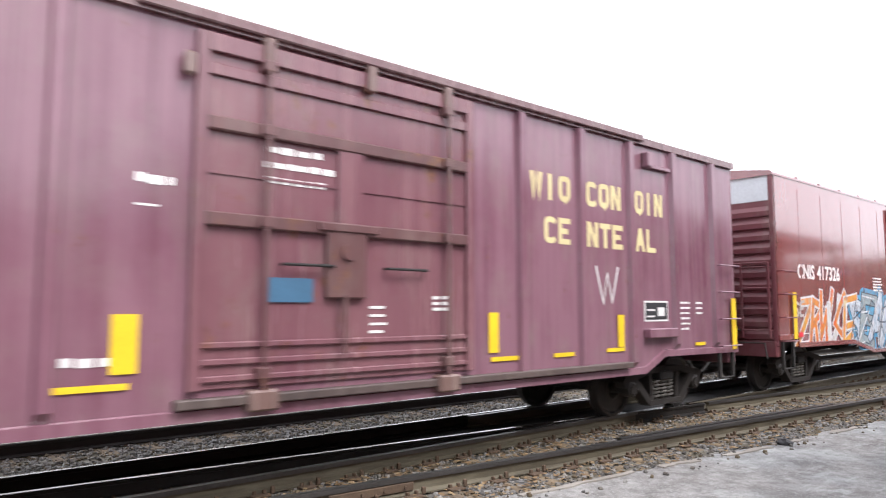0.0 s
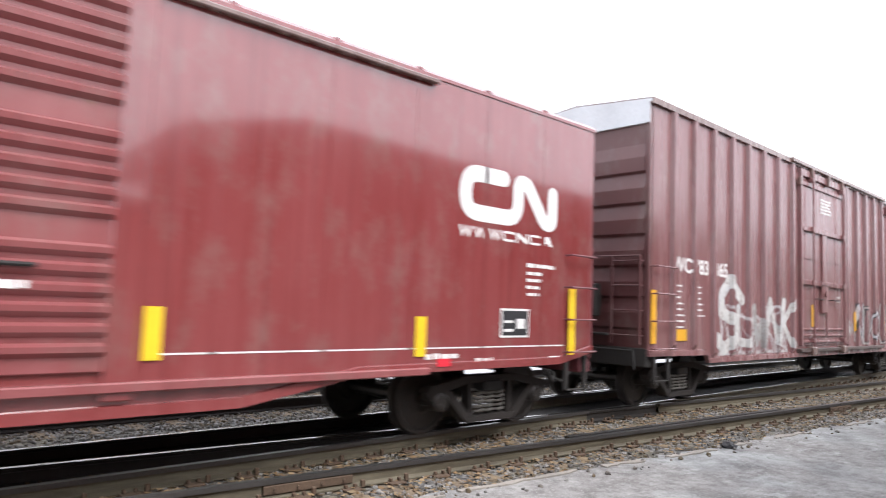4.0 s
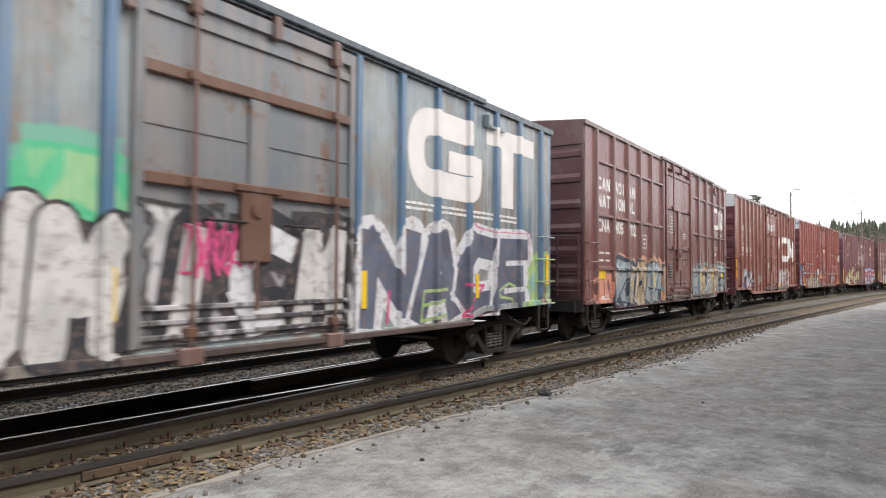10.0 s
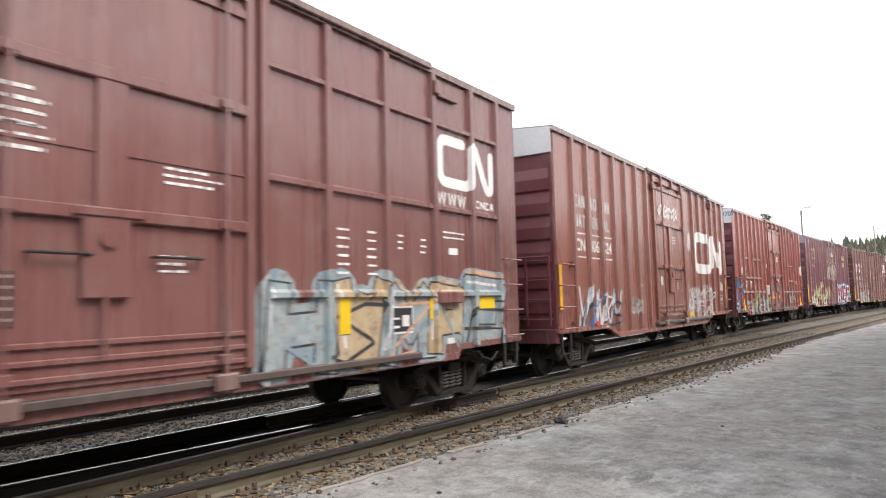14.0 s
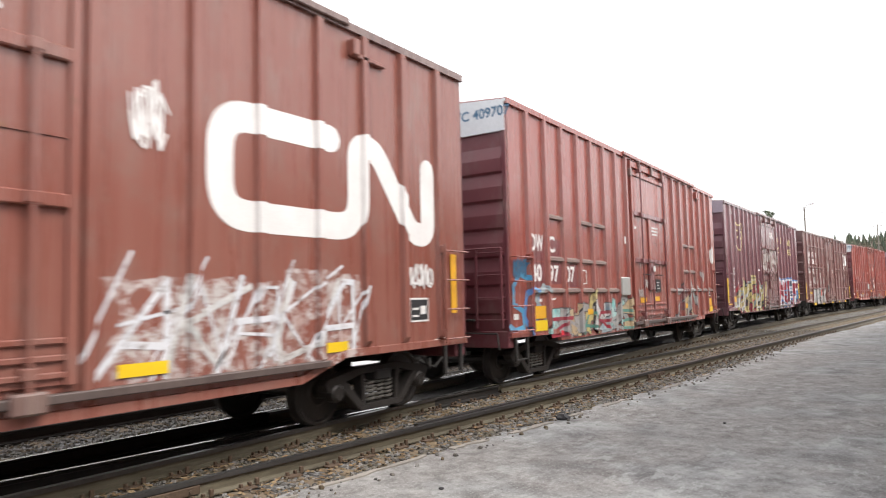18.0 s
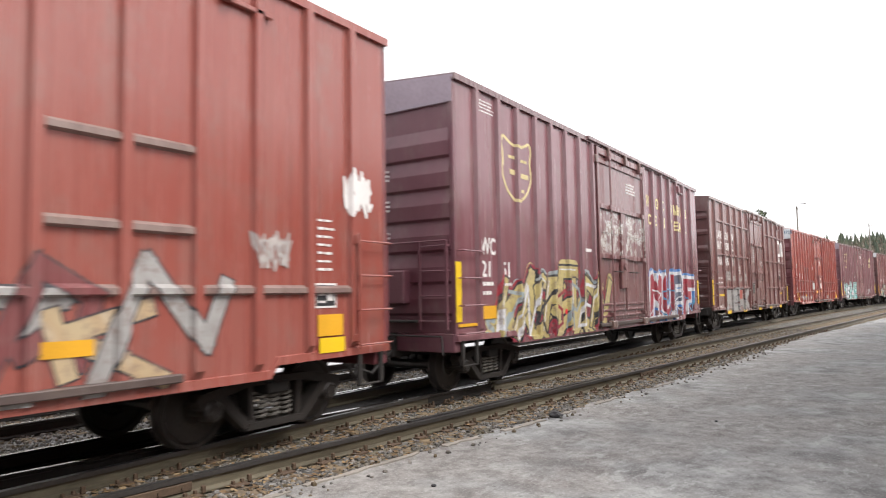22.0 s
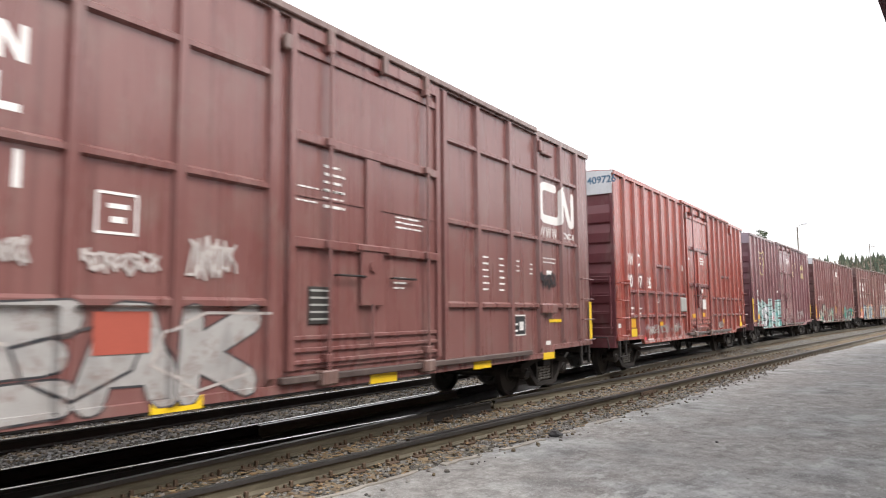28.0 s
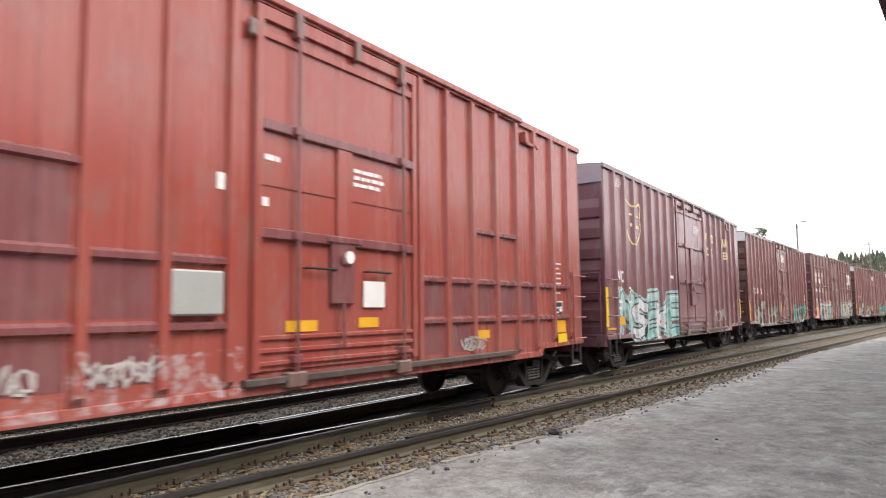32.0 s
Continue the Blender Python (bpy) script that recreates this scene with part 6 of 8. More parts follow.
def smooth_car():
    """The smooth-sided red car with a ribbed sliding door."""
    # top: sky glare on the upper ends, put in as a dull white sheet
    c = dict(eave=4.23, side=B_B, end=END_RED, sill=S_BELLY, posts=[], ribs=round_rib[1:], top=shade_mat, top_z=3.7, ridge=0.24, round=True, roof=B_B, rungs=END_RED, rung=0.62,
             patches=[(0.6, 1.05, 0.15, 0.9, YW), (9.52, 1.06, 0.15, 0.44, YW), (12.43, 1.02, 0.15, 0.44, YW), (15.16, 0.98, 0.15, 0.9, YW), (0.8, 1.08, 0.2, 0.09, red_mat), (12.75, 0.9, 0.2, 0.09, red_mat)],
             plates=[(13.82, 1.22, 0.54, 0.36)],
             stencils=stencil_lines(5.1, 2.32, 0.62, 5, 0.045, 0.07, 0.2, 3) + stencil_lines(14.3, 2.12, 0.6, 1, 0.06, 0.08, 0.1, 3) + stencil_lines(14.3, 2.02, 0.3, 4, 0.05, 0.09, 0.3, 4) + [(6.2, 1.6, 0.16, 0.05), (7.55, 1.92, 0.55, 0.03), (6.95, 1.66, 0.42, 0.08), (8.3, 1.6, 0.36, 0.08), (7.3, 1.14, 1.1, 0.035), (8.0, 0.7, 0.5, 0.035), (12.6, 0.98, 0.5, 0.07), (13.4, 0.92, 0.3, 0.06), (14.8, 0.92, 0.2, 0.06)])
    car = boxcar("boxcar", "glossy red smooth-sided box car with orange and blue mural", c)
    number(car, "CNIS", 0.95, 2.23, 0.28, 0.82)
    number(car, "417326", 1.9, 2.23, 0.28)
    logo(car, 13.04, 14.9, 2.62, 3.3, 0.2)
    letter_blocks(car, "WWWCNCA", 13.05, 2.42, 0.13, 1.8, white_mat)
    a, b, y = 6.66 - HALF, 9.3 - HALF, -SIDE - 0.04
    d = part("door", Shape().box((a, -SIDE, 0.98), (b, y, 4.02), 0.01), B_BDOOR, car, "ribbed sliding steel door")
    for i in range(19):
        z = 1.1 + i * 0.152
        if i in (6, 12):
            continue
        r = Shape().add([(x, y - dy, z + dz) for x in (a + 0.08, b - 0.08) for dy, dz in ((0, 0), (0.05, 0.04), (0.055, 0.085), (0, 0.11))], [(0, 1, 2, 3), (7, 6, 5, 4), (0, 4, 5, 1), (1, 5, 6, 2), (2, 6, 7, 3)])
        part("door_rib", r, B_BDOOR, d)
    part("door_rail", Shape().box((a - 0.06, -SIDE, 0.82), (b + 3.3, y - 0.05, 0.9), 0.01), B_BDOOR, car)
    part("top_track", Shape().box((a - 0.1, -SIDE, 4.1), (b + 3.3, y - 0.045, 4.155), 0.012), ROOF_BROWN, car)
    for u in (6.38, 9.36):
        part("door_post", Shape().box((u - 0.14 - HALF, -SIDE, 0.75), (u + 0.1 - HALF, -SIDE - 0.055, 4.08), 0.012), B_B, car)
    part("marking_strip", Shape().box((7.62 - HALF, y - 0.06, 1.63), (8.16 - HALF, y - 0.066, 1.72)), YW, d, "yellow strip")
    part("latch", Shape().bar((7.3 - HALF, y - 0.07, 1.78), (8.7 - HALF, y - 0.07, 1.78), 0.02).box((6.9 - HALF, y, 2.2), (7.0 - HALF, y - 0.08, 2.5), 0.01), steel_dark, d)
    for i in range(1, 14):
        if not 5.9 < i * L / 14 < 9.8:
            part("seam", Shape().box((i * L / 14 - 0.03 - HALF, -SIDE, 1.1), (i * L / 14 + 0.03 - HALF, -SIDE - 0.004, 4.0)), B_B, car)
    part("belt_line", Shape().box((0.9 - HALF, -SIDE, 1.13), (6.2 - HALF, -SIDE - 0.004, 1.145)), white_mat, car)
    part("belt_line", Shape().box((9.6 - HALF, -SIDE, 1.1), (15.1 - HALF, -SIDE - 0.004, 1.115)), white_mat, car)
    return car


def old_car():
    """The lower purple-brown car with wide panels."""
    c = dict(eave=4.12, side=B_A, door_mat=B_ADOOR, bar_mat=RUSTY_A, end=END_PURPLE, sill=S_LOW, posts=P_OLD, door=(6.42, 9.58, 0.95, 3.98, (3.2, 2.38), 2.78), ribs=fine_rib, roof=ROOF_PURPLE,
             patches=[(5.84, 1.12, 0.2, 0.46, YW), (5.46, 1.0, 0.52, 0.05, YW), (9.87, 1.12, 0.15, 0.46, YW), (9.9, 1.02, 0.45, 0.05, YW), (11.0, 1.02, 0.4, 0.05, YW), (12.1, 1.04, 0.4, 0.05, YW), (12.36, 1.1, 0.14, 0.44, YW), (15.55, 0.95, 0.15, 0.85, YW), (14.4, 1.05, 0.3, 0.05, YW)],
             plates=[(13.02, 1.44, 0.62, 0.3)],
             stencils=stencil_lines(7.05, 3.02, 0.75, 3, 0.07, 0.14, 0.25, 2) + stencil_lines(8.2, 1.62, 0.2, 4, 0.03, 0.08, 0.2, 3) + stencil_lines(9.0, 1.72, 0.24, 3, 0.04, 0.06, 0.2, 3) + stencil_lines(14.0, 1.7, 0.28, 6, 0.035, 0.08, 0.2, 4) + stencil_lines(14.45, 1.7, 0.22, 3, 0.035, 0.08, 0.2, 5) + [(5.98, 2.62, 0.3, 0.09), (5.98, 2.44, 0.18, 0.02), (7.95, 1.72, 0.16, 0.16), (5.5, 1.18, 0.35, 0.08)])
    car = boxcar("boxcar", "faded purple-brown box car with a rusty plug door", c)
    for words, u, z, w in (("WIS", 10.6, 3.0, 0.82), ("CON", 11.72, 3.0, 0.82), ("SIN", 12.85, 3.0, 0.75), ("CE", 10.86, 2.45, 0.55), ("NTR", 11.72, 2.45, 0.85), ("AL", 12.85, 2.45, 0.55)):
        letter_blocks(car, words, u, z, 0.34, w, cream_mat)
    part("chalk_line", band([(11.9 - HALF, 2.2), (12.05 - HALF, 1.7), (12.15 - HALF, 2.1), (12.25 - HALF, 1.72), (12.4 - HALF, 2.2)], 0.03, -SIDE - 0.003), white_mat, car, "sprayed white zigzag")
    scrawl(car, 3.2, 2.0, 0.8, 0.4, 4)
    part("placard", Shape().box((7.12 - HALF, -SIDE - 0.04, 1.68), (7.56 - HALF, -SIDE - 0.05, 1.9)), blue_mat, car, "blue placard")
    part("side_box", Shape().box((13.0 - HALF, -SIDE, 1.2), (13.75 - HALF, -FACE - 0.05, 1.34), 0.015), B_A, car)
    return car


def brown_car(side, label, figures, seed):
    c = dict(eave=5.08, side=side, end=END_BROWN, sill=S_HIGH, posts=P_BRN, door=(6.3, 9.36, 0.98, 4.96, (3.62, 2.4), 2.95), ribs=mid_rib, top=shade_mat, top_z=4.68, roof=ROOF_BROWN,
             patches=[(0.76, 1.14, 0.44, 0.19, amber_mat), (0.04, 1.1, 0.16, 0.86, amber_mat), (10.1, 1.3, 0.14, 0.5, amber_mat), (12.7, 1.3, 0.14, 0.46, amber_mat), (14.6, 1.24, 0.44, 0.19, amber_mat), (14.55, 0.98, 0.2, 0.1, red_mat), (13.45, 0.98, 0.2, 0.1, red_mat), (7.0, 1.4, 0.14, 0.5, amber_mat)],
             plates=[(14.3, 1.5, 0.42, 0.36)],
             stencils=stencil_lines(7.62, 4.38, 0.82, 5, 0.06, 0.075, 0.2, seed) + stencil_lines(0.76, 2.05, 0.42, 8, 0.035, 0.1, 0.4, seed) + stencil_lines(1.5, 2.05, 0.36, 6, 0.035, 0.1, 0.4, seed) + stencil_lines(14.3, 2.35, 0.4, 5, 0.04, 0.08, 0.3, seed) + [(8.75, 2.1, 0.22, 0.05), (8.75, 2.0, 0.2, 0.05), (14.9, 0.96, 0.16, 0.1)])
    car = boxcar("boxcar", label, c)
    number(car, "WC", 0.76, 2.3, 0.25)
    number(car, figures[0], 1.5, 2.3, 0.25)
    number(car, figures[1], 2.26, 2.3, 0.25)
    part("side_box", Shape().box((13.5 - HALF, -SIDE, 1.5), (14.1 - HALF, -FACE - 0.05, 1.76), 0.015), side, car)
    return car


def blue_car():
    c = dict(eave=4.56, side=B_D, end=END_BLUE, sill=S_BLUE, posts=P_BLU, door=(6.42, 9.5, 0.9, 4.42, (3.55, 2.5), 3.02), door_mat=B_DDOOR, bar_mat=RUSTY, post_mat=B_DPOST, ribs=fine_rib, roof=ROOF_BLUE,
             patches=[(-0.0, 1.42, 0.14, 0.9, YW), (3.22, 1.2, 0.14, 0.46, YW), (6.26, 1.16, 0.13, 0.5, YW), (9.7, 1.14, 0.13, 0.5, YW), (12.7, 1.2, 0.1, 0.4, YW), (15.5, 1.4, 0.14, 0.6, YW), (1.1, 1.03, 0.18, 0.1, red_mat)],
             stencils=[(0.94, 3.5, 0.62, 0.04), (1.78, 3.5, 0.66, 0.04), (2.66, 3.5, 0.66, 0.04), (0.94, 3.06, 0.62, 0.04), (1.78, 3.06, 0.66, 0.04), (2.66, 3.06, 0.66, 0.04), (2.05, 2.56, 0.09, 0.44)] + stencil_lines(10.7, 2.62, 3.6, 2, 0.05, 0.08, 0.0, 3) + stencil_lines(1.85, 2.85, 0.5, 4, 0.03, 0.07, 0.2, 4))
    car = boxcar("boxcar", "weathered blue-grey box car with silver letters mural", c)
    for words, u, z, w in (("GRA", 0.96, 4.0, 0.6), ("ND", 1.8, 4.0, 0.4), ("TRU", 2.66, 4.0, 0.6), ("NK", 3.55, 4.0, 0.4), ("WES", 0.96, 3.62, 0.62), ("TER", 1.8, 3.62, 0.6), ("N", 2.66, 3.62, 0.22)):
        letter_blocks(car, words, u, z, 0.24, w, faded_mat)
    number(car, "GTW", 0.94, 3.2, 0.26, 0.62)
    number(car, "598", 1.8, 3.2, 0.26)
    number(car, "020", 2.68, 3.2, 0.26)
    w = 0.42
    a, b, t, lo = 10.75 + w / 2, 12.9 - w / 2, 4.14 - w / 2, 2.78 + w / 2
    v, f = fat([rounded([(b - 0.25, t), (a, t), (a, lo), (b, lo), (b, 3.38)], 0.45, 6)], w, 0.0)
    drape("logo_band", [(11.85, 3.22), (12.9, 3.22), (12.9, 3.56), (11.85, 3.56)], [(0, 1, 2, 3)], white_mat, car, 0.0055, "broad white band")
    drape("logo_band", v, f, white_mat, car, 0.003, "broad white band")
    drape("logo_band", [(13.06, 3.86), (14.95, 3.86), (14.95, 4.2), (13.06, 4.2)], [(0, 1, 2, 3)], white_mat, car, 0.003, "broad white band")
    drape("logo_band", [(13.62, 2.8), (14.08, 2.8), (14.08, 3.86), (13.62, 3.86)], [(0, 1, 2, 3)], white_mat, car, 0.003, "broad white band")
    return car


RED_GIRTS_G = [(a, b, 1.73) for a, b in zip(P_RED[:7], P_RED[1:7])] + [(1.52, 2.3, 3.2), (3.1, 3.87, 3.2), (3.87, 4.66, 3.2), (1.52, 2.3, 2.36), (2.3, 3.1, 2.36), (3.1, 3.87, 2.36), (3.87, 4.66, 2.36)] + [(a, b, 1.72) for a, b in zip(P_RED[8:], P_RED[9:])] + [(11.14, 11.92, 3.12), (11.92, 12.7, 3.12), (11.14, 11.92, 2.31), (11.92, 12.7, 2.31)]
RED_GIRTS_J = [(a, b, z) for z in (2.16, 1.5) for a, b in zip(P_RED[:7], P_RED[1:8])] + [(3.1, 3.87, 2.95), (3.87, 4.66, 2.95)] + [(a, b, z) for z in (2.1, 1.48) for a, b in zip(P_RED[8:], P_RED[9:])] + [(11.14, 11.92, 2.95), (11.92, 12.7, 2.95)]
RED_PATCH = [(0.9, 1.2, 0.5, 0.24, amber_mat), (0.9, 0.97, 0.5, 0.2, yellow_mat), (3.5, 1.2, 0.46, 0.12, amber_mat), (7.0, 1.4, 0.5, 0.13, amber_mat), (8.25, 1.42, 0.4, 0.13, amber_mat), (11.2, 1.16, 0.46, 0.14, amber_mat), (14.4, 1.16, 0.44, 0.26, amber_mat), (14.4, 0.96, 0.44, 0.18, yellow_mat), (2.02, 0.84, 0.12, 0.09, red_mat)]
E_PATCH = [(0.8, 1.5, 0.52, 0.2, YW), (2.98, 1.2, 0.2, 0.5, YW), (5.25, 1.25, 0.2, 0.48, YW), (11.0, 1.25, 0.2, 0.48, YW), (12.95, 1.38, 0.14, 0.3, YW), (14.35, 1.5, 0.5, 0.2, YW)]
I_PATCH = [(2.12, 0.71, 0.56, 0.13, YW), (4.86, 0.71, 0.56, 0.13, YW), (8.0, 0.71, 0.56, 0.13, YW), (10.6, 0.71, 0.56, 0.13, YW), (13.2, 0.71, 0.5, 0.13, YW), (0.04, 1.1, 0.16, 0.95, YW), (15.6, 1.0, 0.14, 0.85, YW), (0.92, 1.42, 0.86, 0.08, YW), (13.55, 1.42, 0.7, 0.06, YW)]
H_PATCH = [(-0.02, 1.2, 0.16, 0.96, YW), (0.04, 1.12, 0.6, 0.05, amber_mat), (0.76, 1.22, 0.5, 0.22, amber_mat), (15.5, 1.2, 0.15, 0.8, YW), (4.2, 1.2, 0.1, 0.1, red_mat)]
F_PATCH = [(0.12, 1.4, 0.14, 0.95, amber_mat), (10.0, 0.98, 0.5, 0.12, YW), (12.5, 1.0, 0.5, 0.12, YW), (7.5, 0.78, 0.6, 0.1, amber_mat), (15.35, 1.4, 0.15, 0.9, amber_mat), (2.0, 1.0, 0.16, 0.1, red_mat)]


def make_train():
    made = []
    made.append((old_car(), -4.50))
    made.append((smooth_car(), 12.98))
    made.append((brown_car(B_C, "dull brown maroon box car with chalky white scrawl", ("783", "365"), 5), 30.3))
    made.append((blue_car(), 47.70))
    made.append((car_high("boxcar", "tall red-brown box car with a pale blue and peach mural", ("405", "702"), B_E, 1, E_PATCH), 65.48))
    made.append((car_fish("boxcar", "orange-brown box car with a deep sill and white band", B_F, ("406", "524"), 7, F_PATCH), 82.97))
    made.append((car_red("boxcar", "bright oxide-red box car with mixed murals along its foot", ("40", "97", "07"), B_G, 11, RED_GIRTS_G, RED_PATCH), 100.22))
    made.append((car_shield("boxcar", "purple-maroon box car with an ochre and blue mural", ("21", "51"), B_H, 13, H_PATCH), 117.72))
    made.append((car_high("boxcar", "tall red-brown box car with grey block letters mural", ("405", "711"), B_I, 17, I_PATCH), 135.5))
    made.append((car_red("boxcar", "bright oxide-red box car with faint scrawl along its foot", ("40", "97", "26"), B_J, 21, RED_GIRTS_J, RED_PATCH, 0.36), 153.17))
    made.append((car_shield("boxcar", "purple-maroon box car with a turquoise and white mural", ("21", "63"), B_K, 25, H_PATCH, True), 170.63))
    made.append((brown_car(B_L, "dull red box car with green and grey scrawl", ("783", "402"), 27), 188.1))
    s = 205.6
    i_car, e_car, f_car, g_car, c_car, j_car, d_car, k_car = made[8][0], made[4][0], made[5][0], made[6][0], made[2][0], made[9][0], made[3][0], made[10][0]
    for u, z, w, h, seed in ((2.15, 1.95, 0.75, 0.55, 1), (3.15, 2.0, 0.6, 0.28, 2), (4.2, 1.98, 0.7, 0.25, 3), (5.25, 1.95, 0.55, 0.5, 5)):
        scrawl(i_car, u, z, w, h, seed)
    drape("paint_patch", [(4.3, 1.28), (4.85, 1.28), (4.85, 1.66), (4.3, 1.66)], [(0, 1, 2, 3)], red_scrawl, i_car, 0.016, "orange red painted patch")
    for one in (i_car, e_car):
        g = part("door_grille", Shape().box((6.86 - HALF, -SIDE - 0.034, 1.5), (7.24 - HALF, -SIDE - 0.05, 1.95), 0.008), steel_brown, one, "dark door grille")
        for i in range(5):
            part("grille_bar", Shape().box((6.88 - HALF, -SIDE - 0.05, 1.55 + i * 0.085), (7.22 - HALF, -SIDE - 0.056, 1.575 + i * 0.085)), grey_mat, g)
    scrawl(f_car, 7.0, 3.9, 1.9, 0.5, 7, white_mat, 0.05)
    scrawl(f_car, 10.1, 3.0, 0.35, 0.8, 4, white_mat, 0.022)
    scrawl(f_car, 14.3, 1.75, 0.55, 0.4, 6, white_mat, 0.03)
    scrawl(i_car, 13.1, 2.05, 0.8, 0.4, 3, black_mat, 0.03)
    scrawl(f_car, 4.4, 1.1, 0.9, 0.6, 12)
    for u, z, seed in ((6.9, 1.5, 3), (7.3, 1.75, 4), (8.3, 1.62, 6)):
        scrawl(g_car, u, z, 0.32, 0.3, seed, chalk_mat, 0.02)
    scrawl(g_car, 13.4, 1.9, 0.55, 0.5, 9)
    scrawl(g_car, 14.9, 2.6, 0.5, 0.7, 10, white_mat, 0.05)
    scrawl(g_car, 0.15, 1.95, 0.5, 0.4, 8, blue_mat, 0.04)
    for u, seed in ((2.5, 1), (3.6, 6), (4.7, 9), (10.8, 4)):
        scrawl(j_car, u, 0.95, 0.7, 0.3, seed, chalk_mat, 0.025)
    scrawl(k_car, 11.0, 1.0, 1.6, 0.7, 2, chalk_mat, 0.04)
    scrawl(d_car, 7.0, 1.5, 0.8, 0.7, 5, plain("pink spray paint", (0.6, 0.08, 0.22), 0.6, 0.0, 0.1, 7), 0.03)
    scrawl(d_car, 0.9, 2.2, 1.0, 0.25, 3, black_mat, 0.03)
    b_car, h_car = made[1][0], made[7][0]
    mural(b_car, "ZRWUOE", 1.0, 3.75, 0.9, 1.98, 0.13, [AMBER, ORANGE, ORANGE, SILVER, ORANGE], PALE, 0.04, None, 0, 0.3, 3, None, False, 1.35, 0.15, 0.9, 0.22)
    mural(b_car, "SEAK", 3.6, 6.35, 0.74, 2.02, 0.24, [ICE, MIST, ICE], NIGHT, 0.03, AZURE, 0.1, 0.35, 4, PALE, False, 1.3, 0.1, 0.7, 0.17)
    mural(b_car, "KZSNRA", 3.7, 6.25, 0.8, 1.9, 0.035, [NIGHT, PALE], NIGHT, 0.0, None, 0, 0.4, 5, None, False, 1.2, 0.3, 0.75, 0.16, 0.005)
    mural(b_car, "SE", 0.72, 1.2, 1.45, 1.85, 0.06, [chalk_mat], PALE, 0.0, None, 0, 0.1, 8, None, True, 0.9, 0.2, 0.9)
    mural(c_car, "S", 2.3, 3.3, 0.8, 2.3, 0.24, [SILVER], INK, 0.0, None, 0, 0.25, 2, None, True, 1.05, 0.0, 0.78, 0.12)
    mural(c_car, "UWNK", 3.2, 6.0, 0.95, 2.05, 0.17, [SILVER, STONE, SILVER], INK, 0.0, None, 0, 0.15, 4, None, True, 1.1, 0.25, 0.78, 0.12)
    mural(c_car, "NDOU", 10.15, 13.0, 1.0, 2.1, 0.05, [PALE, chalk_mat], INK, 0.03, None, 0, 0.1, 5, None, True, 0.98, 0.3, 0.95, 0.1)
    mural(c_car, "KSN", 9.45, 10.05, 1.2, 1.6, 0.04, [chalk_mat], INK, 0.0, None, 0, 0.1, 6, None, True, 0.9, 0.2, 0.95)
    mural(d_car, "NEARCZUM", 0.1, 6.4, 0.7, 2.22, 0.62, [INK], INK, 0.0, None, 0, 0.06, 2, None, True, 1.14, 0.1, 0.74, 0.04, -0.004)
    mural(d_car, "NEARCZUM", 0.1, 6.4, 0.8, 2.3, 0.35, [SILVER], INK, 0.04, None, 0, 0.06, 2, None, True, 1.14, 0.1, 0.76, 0.04)
    mural(d_car, "ICM", 6.6, 9.4, 0.95, 2.3, 0.3, [SILVER, PALE], INK, 0.06, INK, 0.12, 0.15, 9, None, False, 0.92, 0.2, 0.92, 0.08)
    mural(d_car, "NACE", 9.7, 14.7, 0.84, 2.42, 0.5, [PINK], PINK, 0.0, None, 0, 0.1, 4, None, False, 1.1, 0.04, 1.9, 0.05, -0.004)
    mural(d_car, "NACE", 9.75, 14.6, 0.84, 2.3, 0.4, [SLATE], PALE, 0.1, PALE, 0.08, 0.1, 4, None, False, 1.08, 0.04, 0.8, 0.05)
    mural(d_car, "IEZS", 9.8, 14.4, 0.9, 1.5, 0.05, [PINK, LIME], PINK, 0.0, None, 0, 0.2, 7, None, False, 0.6, 0.3, 0.85, 0.1, 0.005)
    mural(e_car, "RIDSM", 2.1, 6.55, 0.78, 2.24, 0.58, [CORAL], CORAL, 0.0, None, 0, 0.22, 5, None, True, 1.14, 0.14, 1.72, 0.07, -0.004)
    mural(e_car, "RIDSM", 2.1, 6.4, 0.78, 2.04, 0.35, [MIST, SAND, SAND, MIST, MIST], NIGHT, 0.055, NIGHT, 0.08, 0.22, 5, PALE, False, 1.16, 0.14, 0.76, 0.07)
    mural(e_car, "ZKNSA", 2.3, 6.3, 0.85, 1.9, 0.06, [NIGHT, MIST, NIGHT, STONE], NIGHT, 0.0, None, 0, 0.5, 6, None, False, 0.9, 0.4, 0.8, 0.14, 0.005)
    mural(e_car, "S", 6.1, 6.5, 0.82, 1.8, 0.14, [CORAL], AMBER, 0.03, None, 0, 0.1, 2, None, True, 1.1, 0.0, 0.8, 0.08, 0.004)
    mural(e_car, "HWMPE", 9.85, 15.0, 0.8, 2.14, 0.42, [SAND, CORAL, SAND], CORAL, 0.0, None, 0, 0.1, 11, None, True, 1.1, 0.18, 1.6, 0.08, -0.004)
    mural(e_car, "HWMPE", 9.85, 15.0, 0.8, 2.04, 0.35, [MIST, SAND, MIST, SAND, MIST], INK, 0.03, MIST, 0.1, 0.1, 11, PALE, False, 1.14, 0.18, 0.76, 0.08)
    mural(e_car, "KSZNE", 9.9, 14.9, 0.85, 1.9, 0.05, [MIST, INK, CORAL], NIGHT, 0.0, None, 0, 0.5, 8, None, False, 0.9, 0.4, 0.8, 0.14, 0.005)
    mural(f_car, "AKHUA", 9.95, 13.25, 0.95, 2.05, 0.07, [PALE, SILVER], chalk_mat, 0.0, None, 0, 0.4, 14, None, False, 1.15, 0.2, 0.92, 0.12)
